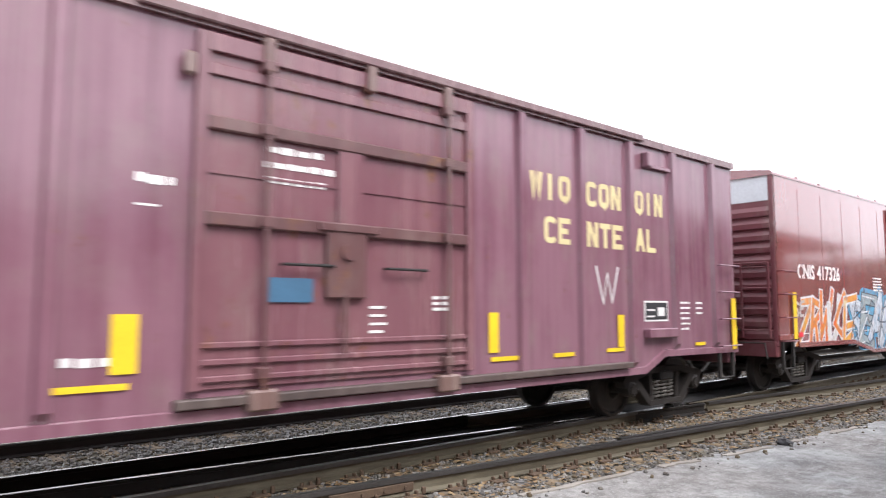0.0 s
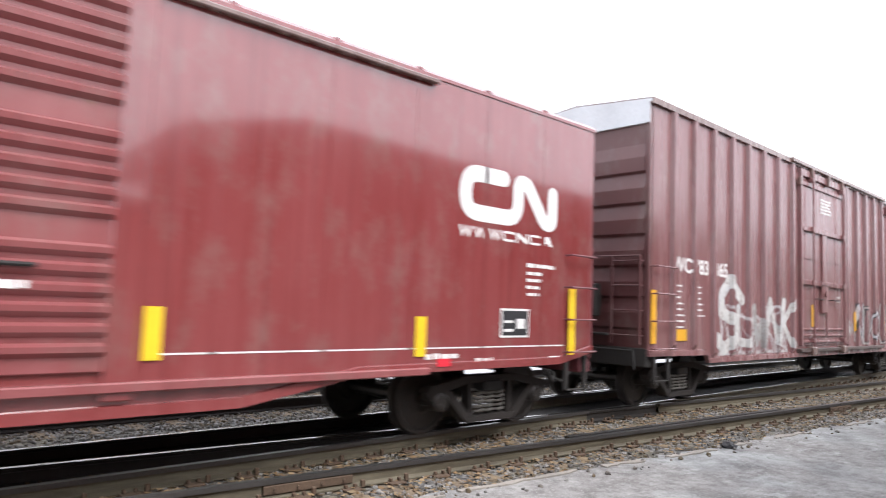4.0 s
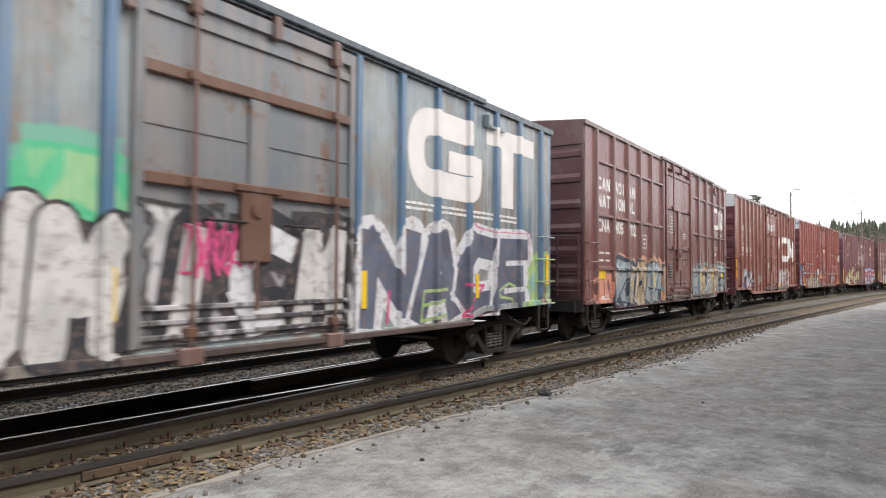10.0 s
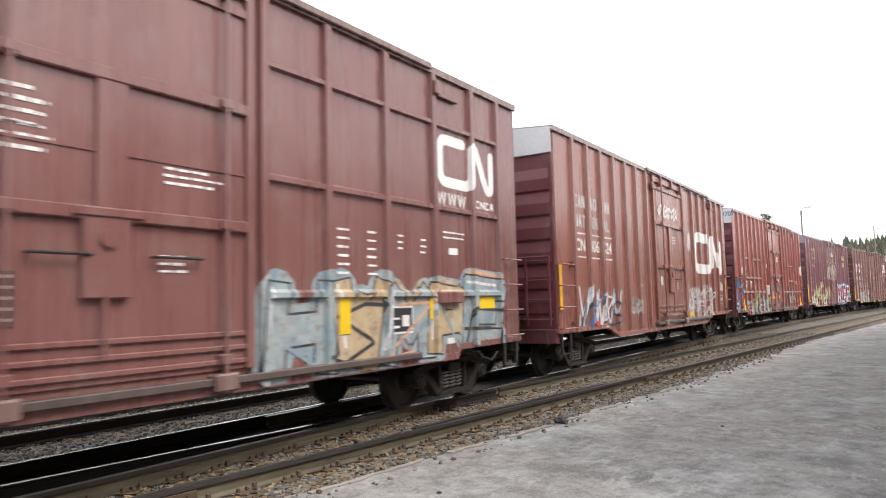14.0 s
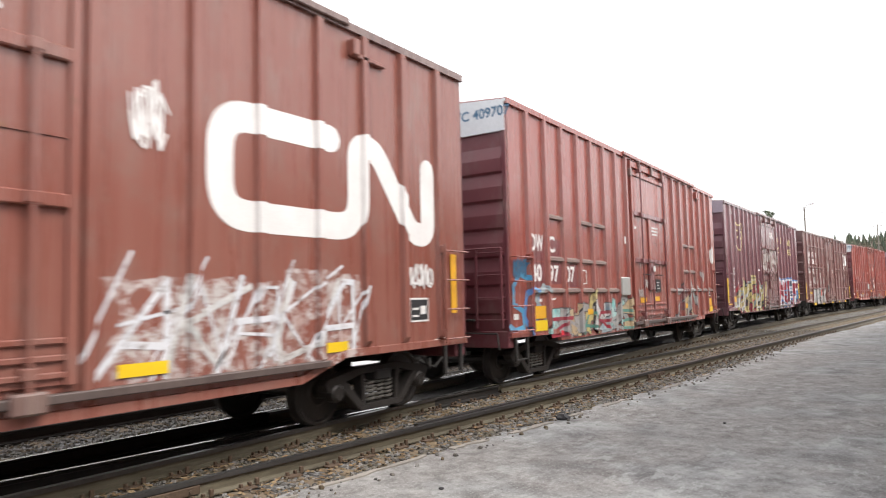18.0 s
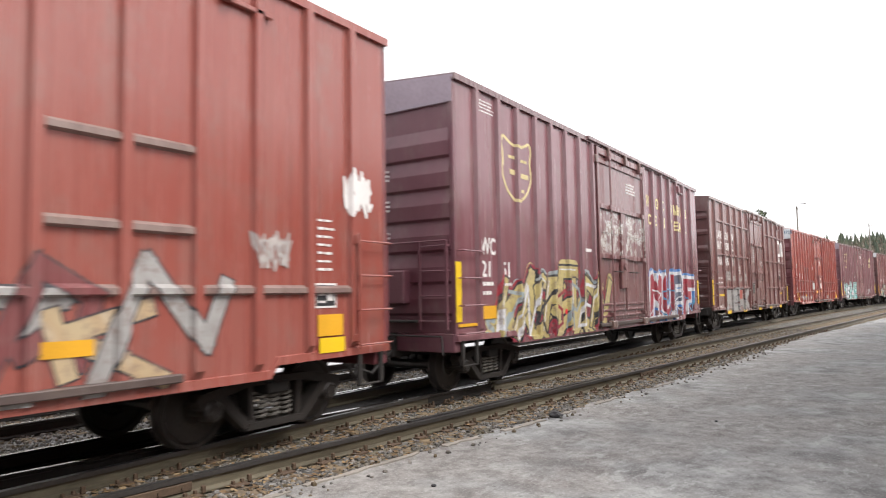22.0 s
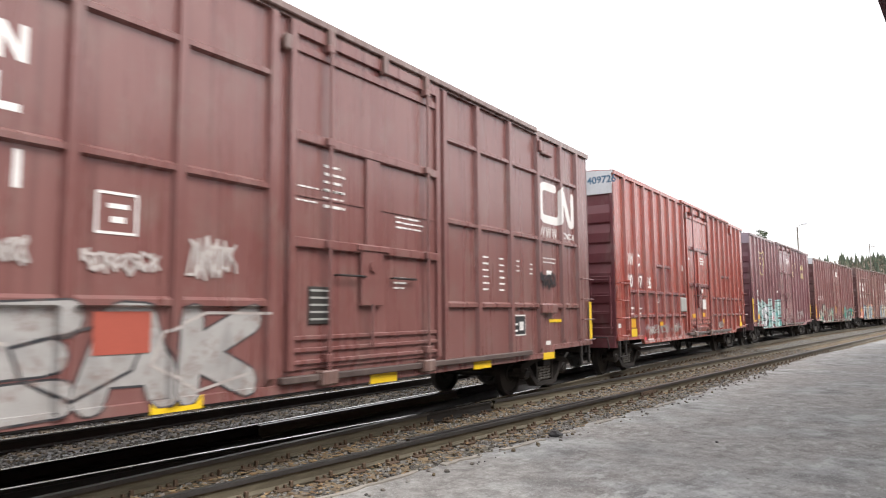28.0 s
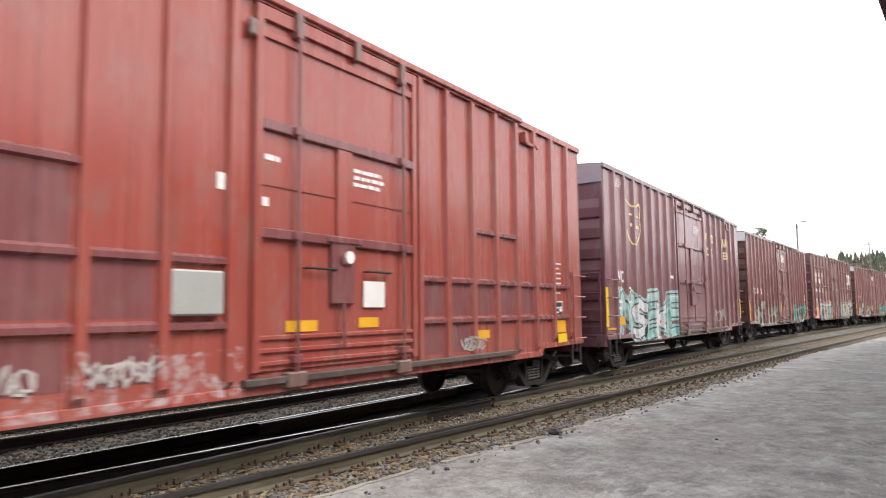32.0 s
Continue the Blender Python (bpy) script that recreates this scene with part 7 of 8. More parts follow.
    mural(f_car, "HNAKM", 9.95, 13.25, 0.95, 2.05, 0.035, [PALE], chalk_mat, 0.0, None, 0, 0.5, 15, None, False, 1.15, 0.3, 0.92, 0.12)
    mural(h_car, "KASREWDN", 1.4, 6.55, 0.8, 2.3, 0.34, [MIST, OCHRE, MIST], MIST, 0.0, None, 0, 0.35, 3, None, True, 1.45, 0.22, 1.7, 0.22, -0.004)
    mural(h_car, "KASREWDN", 1.45, 6.5, 0.8, 2.16, 0.25, [OCHRE], INK, 0.045, BLOOD, 0.06, 0.35, 3, PALE, False, 1.45, 0.22, 0.77, 0.22)
    mural(h_car, "ZNKSREA", 1.5, 6.4, 0.85, 2.0, 0.07, [MIST, PALE, INK, BLOOD], PALE, 0.0, None, 0, 0.5, 7, None, False, 0.8, 0.4, 0.8, 0.16, 0.005)
    mural(g_car, "SKWEANZHRS", 1.6, 6.45, 0.8, 1.66, 0.17, [SEA, STONE, SAND, STONE, OCHRE, SILVER, MIST], INK, 0.02, None, 0, 0.25, 21, None, False, 1.7, 0.35, 0.77, 0.24)
    mural(g_car, "ZNARKE", 1.7, 6.4, 0.78, 1.25, 0.07, [BLOOD, STONE, TEALISH], PALE, 0.0, None, 0, 0.4, 22, None, False, 1.1, 0.4, 0.77, 0.16, 0.005)
    mural(g_car, "SOS", 0.1, 1.5, 0.92, 2.1, 0.1, [AZURE, ROYAL, MIST], PALE, 0.0, None, 0, 0.2, 23, None, True, 1.3, 0.4, 0.9, 0.16)
    mural(g_car, "ZAKN", 10.35, 12.65, 0.85, 2.0, 0.17, [STONE, B_TOUCH, SAND, STONE], INK, 0.02, None, 0, 0.25, 24, None, False, 1.7, 0.35, 0.8, 0.3)
    mural(f_car, "MNWNM", 1.05, 3.6, 0.98, 2.0, 0.075, [PALE, ICE, PALE], ROYAL, 0.0, None, 0, 0.35, 25, None, False, 1.25, 0.25, 0.94, 0.14)
    mural(f_car, "WKZS", 1.1, 3.6, 0.96, 1.8, 0.05, [NIGHT, ROYAL, PALE], ROYAL, 0.0, None, 0, 0.3, 26, None, False, 1.2, 0.35, 0.94, 0.16, 0.005)
    mural(h_car, "SAC", 0.9, 1.9, 0.86, 1.4, 0.1, [MIST, PALE], OCHRE, 0.03, None, 0, 0.1, 4, None, True, 1.0, 0.3, 0.86)
    mural(h_car, "MUPF", 10.0, 14.9, 0.84, 2.3, 0.5, [ROYAL], ROYAL, 0.0, None, 0, 0.12, 10, None, True, 1.08, 0.08, 0.77, 0.05, -0.004)
    mural(h_car, "MUPF", 10.1, 14.8, 0.84, 2.16, 0.28, [BLOOD, BLOOD, SLATE, BLOOD], PALE, 0.11, ROYAL, 0.08, 0.12, 10, None, False, 1.0, 0.08, 0.77, 0.05)
    mural(h_car, "ZSKN", 10.0, 14.8, 0.9, 1.9, 0.045, [PALE, AZURE], PALE, 0.0, None, 0, 0.4, 12, None, False, 0.9, 0.4, 0.8, 0.14, 0.005)
    mural(i_car, "REAK", 2.2, 6.1, 0.78, 1.76, 0.3, [STONE], INK, 0.02, None, 0, 0.05, 16, None, True, 1.06, 0.12, 0.76, 0.05)
    mural(i_car, "SOC", 2.3, 6.2, 0.9, 1.95, 0.03, [chalk_mat, INK], INK, 0.0, None, 0, 0.2, 18, None, True, 0.9, 0.5, 0.8, 0.1, 0.005)
    mural(k_car, "MSEKE", 0.95, 6.0, 0.8, 2.2, 0.24, [SEA, PALE], INK, 0.04, SEA, 0.08, 0.2, 19, PALE, False, 1.2, 0.3, 0.77, 0.1)
    kinds = [made[4], made[11], made[6], made[10], made[5], made[9]]
    for src, _ in kinds:
        made.append((src, s))
        s += 17.5
    for i, (car, s0) in enumerate(made):
        if i >= 12:
            k = len(wheels)
            kids = set(car.children_recursive)
            own = [(w, c, d) for w, c, d in wheels if w in kids]
            car = copy_thing(car, Matrix.Identity(4))
            found = [o for o in car.children_recursive if o.data is WHEELSET]
            for o in found:
                wheels.append((o, car, o.matrix_basis.translation.x))
        CARS.append((car, s0 + HALF))


make_train()


def gone(t):
    """Metres that the train has run by t seconds: it slows a little."""
    return 5.1276 * t - 0.007547 * t * t - 0.0000508 * t ** 3


def motions():
    near = {}
    for car, s in CARS:
        rows = []
        for k in range(0, 65):
            x, y, a = on_line(s - gone(k / 2))
            rows.append((k / 2, pose(x, y, 0, 0, 0, math.degrees(a))))
        walk(car, rows)
        near[car] = s
    for w, car, d in wheels:
        # the wheels of a car turn while it is near
        s = near.get(car)
        if s is None:
            continue
        inside = [k for k in range(0, 321) if -14 < s - gone(k / 10) < 48]
        if len(inside) < 2:
            continue
        base = gone(inside[0] / 10)
        rows = []
        if inside[0] > 0:
            rows.append((0.0, pose(d, 0, R_WHEEL)))
        rows += [(k / 10, pose(d, 0, R_WHEEL, 0, -math.degrees((gone(k / 10) - base) / R_WHEEL), 0)) for k in inside]
        if inside[-1] < 320:
            rows.append((32.0, rows[-1][1]))
        walk(w, rows)


# ---- the station beside the camera ----
ST = pose(0, -0.05, 0, 0, 0, -4.75)  # the building runs a little off the track's line


def make_station():
    n = Nodes("dark red brick", 0.9)
    br = n.t.nodes.new("ShaderNodeTexBrick")
    n.t.links.new(n.stretch((1, 0, 1), turn=(0, 0, 0)), br.inputs["Vector"])
    br.inputs["Scale"].default_value = 1.0
    br.inputs["Brick Width"].default_value, br.inputs["Row Height"].default_value, br.inputs["Mortar Size"].default_value = 0.21, 0.075, 0.006
    br.inputs["Color1"].default_value, br.inputs["Color2"].default_value, br.inputs["Mortar"].default_value = (0.2, 0.075, 0.05, 1), (0.28, 0.11, 0.075, 1), (0.3, 0.28, 0.25, 1)
    # the bricks are laid in the wall's own plane
    mp = n.t.nodes.new("ShaderNodeSeparateXYZ")
    n.t.links.new(n.co, mp.inputs[0])
    cx = n.t.nodes.new("ShaderNodeCombineXYZ")
    n.t.links.new(mp.outputs[0], cx.inputs[0])
    n.t.links.new(mp.outputs[2], cx.inputs[1])
    n.t.links.new(cx.outputs[0], br.inputs["Vector"])
    brick = n.done(n.mix(n.ramp(n.noise(3, 5), [(0.4, 0.0), (0.7, 0.35)]), br.outputs["Color"], (0.12, 0.07, 0.05)), br.outputs["Fac"], 0.4, 0.008)
    stone = plain("grey stone base", (0.26, 0.24, 0.22), 0.9, 0, 0.2, 4)
    soffit = plain("dark brown soffit board", (0.17, 0.155, 0.137), 0.85, 0, 0.25, 2)
    trim = plain("maroon fascia paint", (0.1, 0.035, 0.05), 0.6, 0, 0.2, 4)
    wood = plain("dark stained post", (0.05, 0.035, 0.03), 0.7, 0, 0.3, 6)
    white = plain("off-white painted board", (0.66, 0.67, 0.68), 0.6, 0, 0.08, 4)
    glass = plain("dark window glass", (0.03, 0.035, 0.04), 0.1, 0, 0.2, 3)
    st = thing("station_building", "brick station building with a grey stone base", "station", at=ST, kind="structure")
    part("wall", Shape().box((8.2, -2.5, 0.75), (40, -2.15, 4.85)), brick, st, "dark red brick wall")
    part("wall_base", Shape().box((8.2, -2.5, -0.3), (40, -2.1, 0.75), 0.02), stone, st, "grey stone base course")
    part("back_wall", Shape().box((8.2, -9.0, -0.3), (40, -8.7, 4.85)).box((8.2, -8.7, -0.3), (8.5, -2.5, 4.85)).box((39.7, -8.7, -0.3), (40, -2.5, 4.85)), brick, st)
    part("roof", Shape().prism([(-9.6, 4.9), (0.75, 4.9), (0.75, 5.1), (-4.5, 5.9), (-9.6, 5.1)], "x", 6.9, 41.0), trim, st, "low dark roof")
    for x in (12.0, 20.5, 27.0):
        w = part("window", Shape().box((x, -2.2, 1.1), (x + 1.3, -2.09, 2.9), 0.01), white, st, "white framed window")
        part("pane", Shape().box((x + 0.1, -2.16, 1.2), (x + 1.2, -2.082, 2.8)), glass, w)
    d = part("door", Shape().box((33.2, -2.2, 0.45), (36.6, -2.08, 3.55), 0.015), white, st, "wide pale panelled freight door")
    for i in range(4):
        part("door_panel", Shape().box((33.3 + i * 0.82, -2.1, 0.6), (34.05 + i * 0.82, -2.06, 3.4), 0.012), white, d)
    # unseen wing, added to shade the near cars and darken their lower reflections
    g = thing("station_wing", "unseen low brick wing added to shade the near cars and reflect in them", "station", at=ST, kind="structure")
    part("wall", Shape().box((-14, -2.5, -0.3), (8.18, -2.15, 3.2)).box((-14, -8.7, -0.3), (-13.65, -2.5, 3.2)).box((-14, -9.0, -0.3), (8.18, -8.7, 3.2)), brick, g, "dark red brick wall")
    part("roof", Shape().prism([(-9.3, 3.2), (-1.75, 3.2), (-1.75, 3.45), (-5.5, 3.9), (-9.3, 3.45)], "x", -14.4, 6.88), trim, g, "low dark roof")
    c = thing("canopy", "dark canopy soffit with a maroon edge board", "canopy", at=ST, kind="structure")
    part("soffit", Shape().box((6.9, -2.12, 4.8), (41.0, 0.62, 4.88)), soffit, c, "dark brown boarded soffit")
    part("fascia", Shape().box((6.9, 0.62, 4.78), (41.0, 0.66, 5.12), 0.006), trim, c, "maroon edge board")
    part("fascia_end", Shape().box((41.0, -2.12, 4.78), (41.04, 0.66, 5.12), 0.006), trim, c)
    for x in (16.2, 29.2):
        lamp = thing("ceiling_light", "square yellowed ceiling light under the canopy", "ceiling light", "canopy lights", at=ST @ pose(x, -0.02, 4.785))
        part("housing", Shape().box((-0.26, -0.16, -0.05), (0.26, 0.16, 0.0), 0.01), steel_dark, lamp)
        part("lens", Shape().box((-0.24, -0.14, -0.19), (0.24, 0.14, -0.05), 0.03), plain("yellowed plastic", (0.42, 0.36, 0.2), 0.5, 0, 0.1, 6), lamp, "yellowed plastic cover")
    # posts that carry the canopy, out of sight but for the last one
    for x in (41.3,):
        p = thing("canopy_post", "dark stained wooden canopy post with an amber tag", "post", at=ST @ pose(x, 0.0, -0.1))
        part("shaft", Shape().box((-0.2, -0.2, 0), (0.2, 0.2, 4.88), 0.03), wood, p)
        part("foot", Shape().box((-0.24, -0.24, 0), (0.24, 0.24, 0.12), 0.02), steel_dark, p)
        part("tag", Shape().box((-0.205, 0.02, 2.55), (-0.2, 0.16, 2.8)), amber_mat, p, "amber tag")
    s = thing("station_sign", "blue station sign with a white band on a post", "sign", at=ST @ pose(40.9, 0.0, 3.62))
    part("board", Shape().box((-0.04, -0.72, -0.16), (0.04, 0.72, 0.16), 0.01), plain("sign blue", (0.02, 0.11, 0.42), 0.4, 0, 0.1, 6), s)
    part("lettering_bar", Shape().box((-0.045, -0.5, -0.05), (-0.04, 0.5, 0.06)), white_mat, s, "plain white bar")
    part("bracket", Shape().box((-0.06, -0.06, -0.24), (0.25, 0.06, -0.16), 0.01), plain("sign bracket blue", (0.02, 0.1, 0.36), 0.4, 0, 0.1, 6), s)
    # wall lamp, bench, stand
    w = thing("wall_lamp", "dark box lamp fixed to the station wall", "lamp", at=ST @ pose(30.4, -2.1, 3.55))
    part("bracket", Shape().box((-0.06, -0.05, -0.06), (0.06, 0.25, 0.06), 0.01), steel_dark, w)
    part("head", Shape().box((-0.18, 0.12, -0.26), (0.18, 0.42, 0.12), 0.03), steel_dark, w)
    blue = plain("worn blue-grey bench paint", (0.1, 0.13, 0.19), 0.6, 0, 0.2, 6)
    for bx in (14.4,):
        b = thing("bench", "blue-grey bench with arched ends against the wall", "bench", at=ST @ pose(bx, -1.2, -0.1))
        for k in (0.0, 1.8):
            pts = rounded([(-0.25, 0.0), (-0.25, 0.52), (0.25, 0.52), (0.25, 0.0)], 0.2)
            e = Shape()
            for p, q in zip(pts, pts[1:]):
                e.bar((k, p[0], p[1]), (k, q[0], q[1]), 0.06, 8)
            part("end_frame", e, blue, b)
        for i in range(4):
            part("slat", Shape().box((0.0, -0.24 + i * 0.13, 0.4), (1.8, -0.14 + i * 0.13, 0.45), 0.01), blue, b)
    t = thing("platform_stand", "dark platform stand on a square base plate", "stand", at=ST @ pose(32.8, -1.35, -0.1))
    part("base", Shape().box((-0.55, -0.55, 0), (0.55, 0.55, 0.07), 0.02), steel_dark, t)
    part("column", Shape().box((-0.2, -0.22, 0.07), (0.2, 0.22, 1.25), 0.04), steel_dark, t)
    part("cap", Shape().box((-0.25, -0.27, 1.25), (0.25, 0.27, 1.38), 0.04), steel_dark, t)


make_station()


def sedan(at, colour, label):
    car = thing("parked_car", label, "car", at=at)
    body = Shape()
    prof = [(-2.25, 0.32), (2.2, 0.3), (2.3, 0.5), (2.22, 0.72), (1.2, 0.9), (0.45, 1.36), (-0.9, 1.42), (-1.6, 1.0), (-2.2, 0.95), (-2.32, 0.6)]
    body.prism(prof, "y", -0.82, 0.82)
    part("body", body, colour, car)
    gl = plain("car window glass", (0.02, 0.025, 0.03), 0.08, 0, 0.1, 4)
    for k in (-1, 1):
        part("side_window", Shape().prism([(0.98, 0.94), (0.4, 1.3), (-0.82, 1.34), (-1.35, 1.0)], "y", k * 0.822, k * 0.83), gl, car)
        part("headlight", Shape().box((2.2, k * 0.45, 0.55), (2.3, k * 0.78, 0.7), 0.02), white_mat, car, "clear headlight")
        part("mirror", Shape().box((0.75, k * 0.82, 0.95), (0.9, k * 1.0, 1.07), 0.02), colour, car)
    part("windscreen", Shape().add([(1.22, -0.72, 0.91), (1.22, 0.72, 0.91), (0.48, 0.62, 1.36), (0.48, -0.62, 1.36)], [(0, 1, 2, 3)]).box((0.46, -0.62, 1.35), (0.5, 0.62, 1.37)), gl, car)
    part("bumper", Shape().box((2.2, -0.8, 0.3), (2.36, 0.8, 0.5), 0.05), colour, car)
    for x in (-1.4, 1.4):
        for k in (-1, 1):
            w = part("wheel", Shape().lathe([(-0.1, 0.2), (-0.1, 0.3), (-0.06, 0.32), (0.1, 0.32), (0.1, 0.2)], n=20), black_mat, car, "black tyre", pose(x, k * 0.78, 0.32))
            part("rim", Shape().lathe([(k * 0.09, 0.03), (k * 0.09, 0.19), (k * 0.105, 0.19), (k * 0.12, 0.03)], n=14), grey_mat, w, "grey wheel rim")
    return car


sedan(pose(52.6, -6.95, -0.1, 0, 0, 95), plain("dark blue car paint", (0.02, 0.022, 0.04), 0.25, 0.2, 0.1, 3), "dark parked sedan beside the station")
van = thing("box_trailer", "white box trailer parked beyond the station", "trailer", at=pose(70, -7.3, -0.38, 0, 0, -6))
part("box", Shape().box((0, -1.2, 0.7), (6.0, 1.2, 3.1), 0.04), plain("white trailer sheet", (0.75, 0.77, 0.78), 0.5, 0, 0.06, 2), van)
part("frame", Shape().box((0, -1.1, 0.5), (6.2, 1.1, 0.7), 0.02), steel_dark, van)
for x in (1.2, 2.3, 5.0):
    for k in (-1, 1):
        part("wheel", Shape().lathe([(-0.12, 0.2), (-0.12, 0.4), (0.12, 0.4), (0.12, 0.2)], n=18), black_mat, van, "black tyre", pose(x, k * 1.02, 0.4))
part("rear_door", Shape().box((-0.02, -1.1, 0.8), (0.0, -0.02, 3.0), 0.004).box((-0.02, 0.02, 0.8), (0.0, 1.1, 3.0), 0.004), white_mat, van)


# ---- poles, lamps and wires ----
pole_wood = plain("grey weathered pole", (0.2, 0.18, 0.16), 0.9, 0, 0.25, 4)


def street_lamp(x, y, top, arm, label, turn=0.0):
    z = ground_height(x, y)
    lamp = thing("street_lamp", label, "street lamp", "lamps", at=pose(x, y, z, 0, 0, turn))
    h = top - z
    part("pole", Shape().bar((0, 0, 0), (0, 0, h - 0.3), 0.12, 8, 0.08), pole_wood, lamp)
    part("arm", Shape().bar((0, 0, h - 0.9), (arm * 0.6, 0, h - 0.05), 0.035).bar((arm * 0.6, 0, h - 0.05), (arm, 0, h), 0.035), grey_mat, lamp)
    part("lamp_head", Shape().box((arm - 0.1, -0.14, h - 0.1), (arm + 0.55, 0.14, h + 0.08), 0.05), shade_mat, lamp, "pale lamp head")


street_lamp(89.5, 9.5, 11.7, 0.5, "slim street lamp behind the far cars", -80)
street_lamp(20.6, 40.2, 9.8, -0.8, "pale street lamp in front of the fir trees", 0)


def utility_pole(x, y, top, label, lamps=True):
    z = ground_height(x, y)
    p = thing("utility_pole", label, "pole", "utility poles", at=pose(x, y, z))
    h = top - z
    part("pole", Shape().bar((0, 0, 0), (0, 0, h), 0.17, 8, 0.11), pole_wood, p)
    part("cross_arm", Shape().box((-0.06, -1.2, h - 0.8), (0.06, 1.2, h - 0.66), 0.01), pole_wood, p)
    for k in (-1.05, -0.4, 0.4, 1.05):
        part("insulator", Shape().bar((0, k, h - 0.66), (0, k, h - 0.5), 0.04, 6, 0.025), grey_mat, p)


utility_pole(79.5, -8.5, 10.4, "grey wooden utility pole beyond the station")
utility_pole(200, 5.4, 17.9, "tall grey utility pole before the wooded hill")
utility_pole(113, 20.5, 14.2, "wooden utility pole behind the train")


def cable(a, b, sag, label):
    s = Shape()
    a, b = Vector(a), Vector(b)
    pts = [a.lerp(b, i / 12) - Vector((0, 0, sag * 4 * (i / 12) * (1 - i / 12))) for i in range(13)]
    s = tube(pts, 0.018, 4)
    tagged(part("overhead_cable", s, black_mat), label, "cable", "overhead cables")


cable((113, 20.9, 12.4), (79.5, -8.1, 9.3), 0.2, "thin black cable slung between wooden poles")
cable((113, 20.1, 13.8), (79.5, -9.1, 9.9), 0.3, "thin black cable slung between wooden poles")
cable((-12, 49, 7.4), (60, 44, 7.6), 0.5, "thin black cable before the fir trees")
cable((-12, 49, 6.4), (60, 44, 6.5), 0.6, "thin black cable before the fir trees")
utility_pole(-12, 49, 8.0, "wooden utility pole on the slope")
utility_pole(60, 44, 8.2, "wooden utility pole on the slope")


def make_crossing():
    blue = plain("second sign blue", (0.02, 0.11, 0.42), 0.4, 0, 0.1, 6)
    s = thing("street_sign", "small blue sign on a grey post", "sign", at=pose(74.5, -8.15, -0.2, 0, 0, -8))
    part("post", Shape().bar((0, 0, 0), (0, 0, 3.5), 0.05), grey_mat, s)
    part("board", Shape().box((-0.09, -0.62, 3.2), (-0.05, 0.62, 3.6), 0.01), blue, s)
    part("lettering_bar", Shape().box((-0.095, -0.45, 3.36), (-0.09, 0.45, 3.46)), white_mat, s, "plain white bar")
    c = thing("crossing_sign", "red and white crossed boards on a railway crossing mast", "sign", at=pose(84.0, -8.4, -0.3, 0, 0, -6))
    part("mast", Shape().bar((0, 0, 0), (0, 0, 4.9), 0.07), grey_mat, c)
    for k in (-1, 1):
        b = part("crossed_board", Shape().box((-0.1 - 0.03 * k, -0.75, -0.12), (-0.06 - 0.03 * k, 0.75, 0.12), 0.01), white_mat, c, "white board", pose(0, 0, 4.3, 45 * k))
        part("edge_strip", Shape().box((-0.104 - 0.03 * k, -0.74, -0.115), (-0.1 - 0.03 * k, 0.74, -0.06)), red_mat, b, "red edge")
    part("lamp", Shape().box((-0.14, -0.5, 3.3), (-0.02, -0.22, 3.58), 0.03), black_mat, c)
    part("lamp", Shape().box((-0.14, 0.22, 3.3), (-0.02, 0.5, 3.58), 0.03), black_mat, c)


make_crossing()


# ---- trees ----
def needle_mat(name, low, high):
    n = Nodes(name, 0.9)
    c = n.ramp(n.island(), [(0.0, low), (1.0, high)])
    return n.done(n.mix(n.ramp(n.noise(2.5, 4), [(0.4, 0.0), (0.65, 0.6)]), c, tuple(v * 0.6 for v in low)))


needles = needle_mat("fir needles", (0.075, 0.105, 0.06), (0.19, 0.22, 0.13))
far_needles = needle_mat("distant fir needles", (0.06, 0.08, 0.055), (0.13, 0.15, 0.1))
bare = plain("bare grey twigs", (0.2, 0.17, 0.15), 0.95, 0, 0.3, 2)
bark = plain("grey brown bark", (0.10, 0.075, 0.055), 0.95, 0, 0.3, 3)
birch = plain("pale birch bark", (0.5, 0.47, 0.42), 0.9, 0, 0.3, 3)


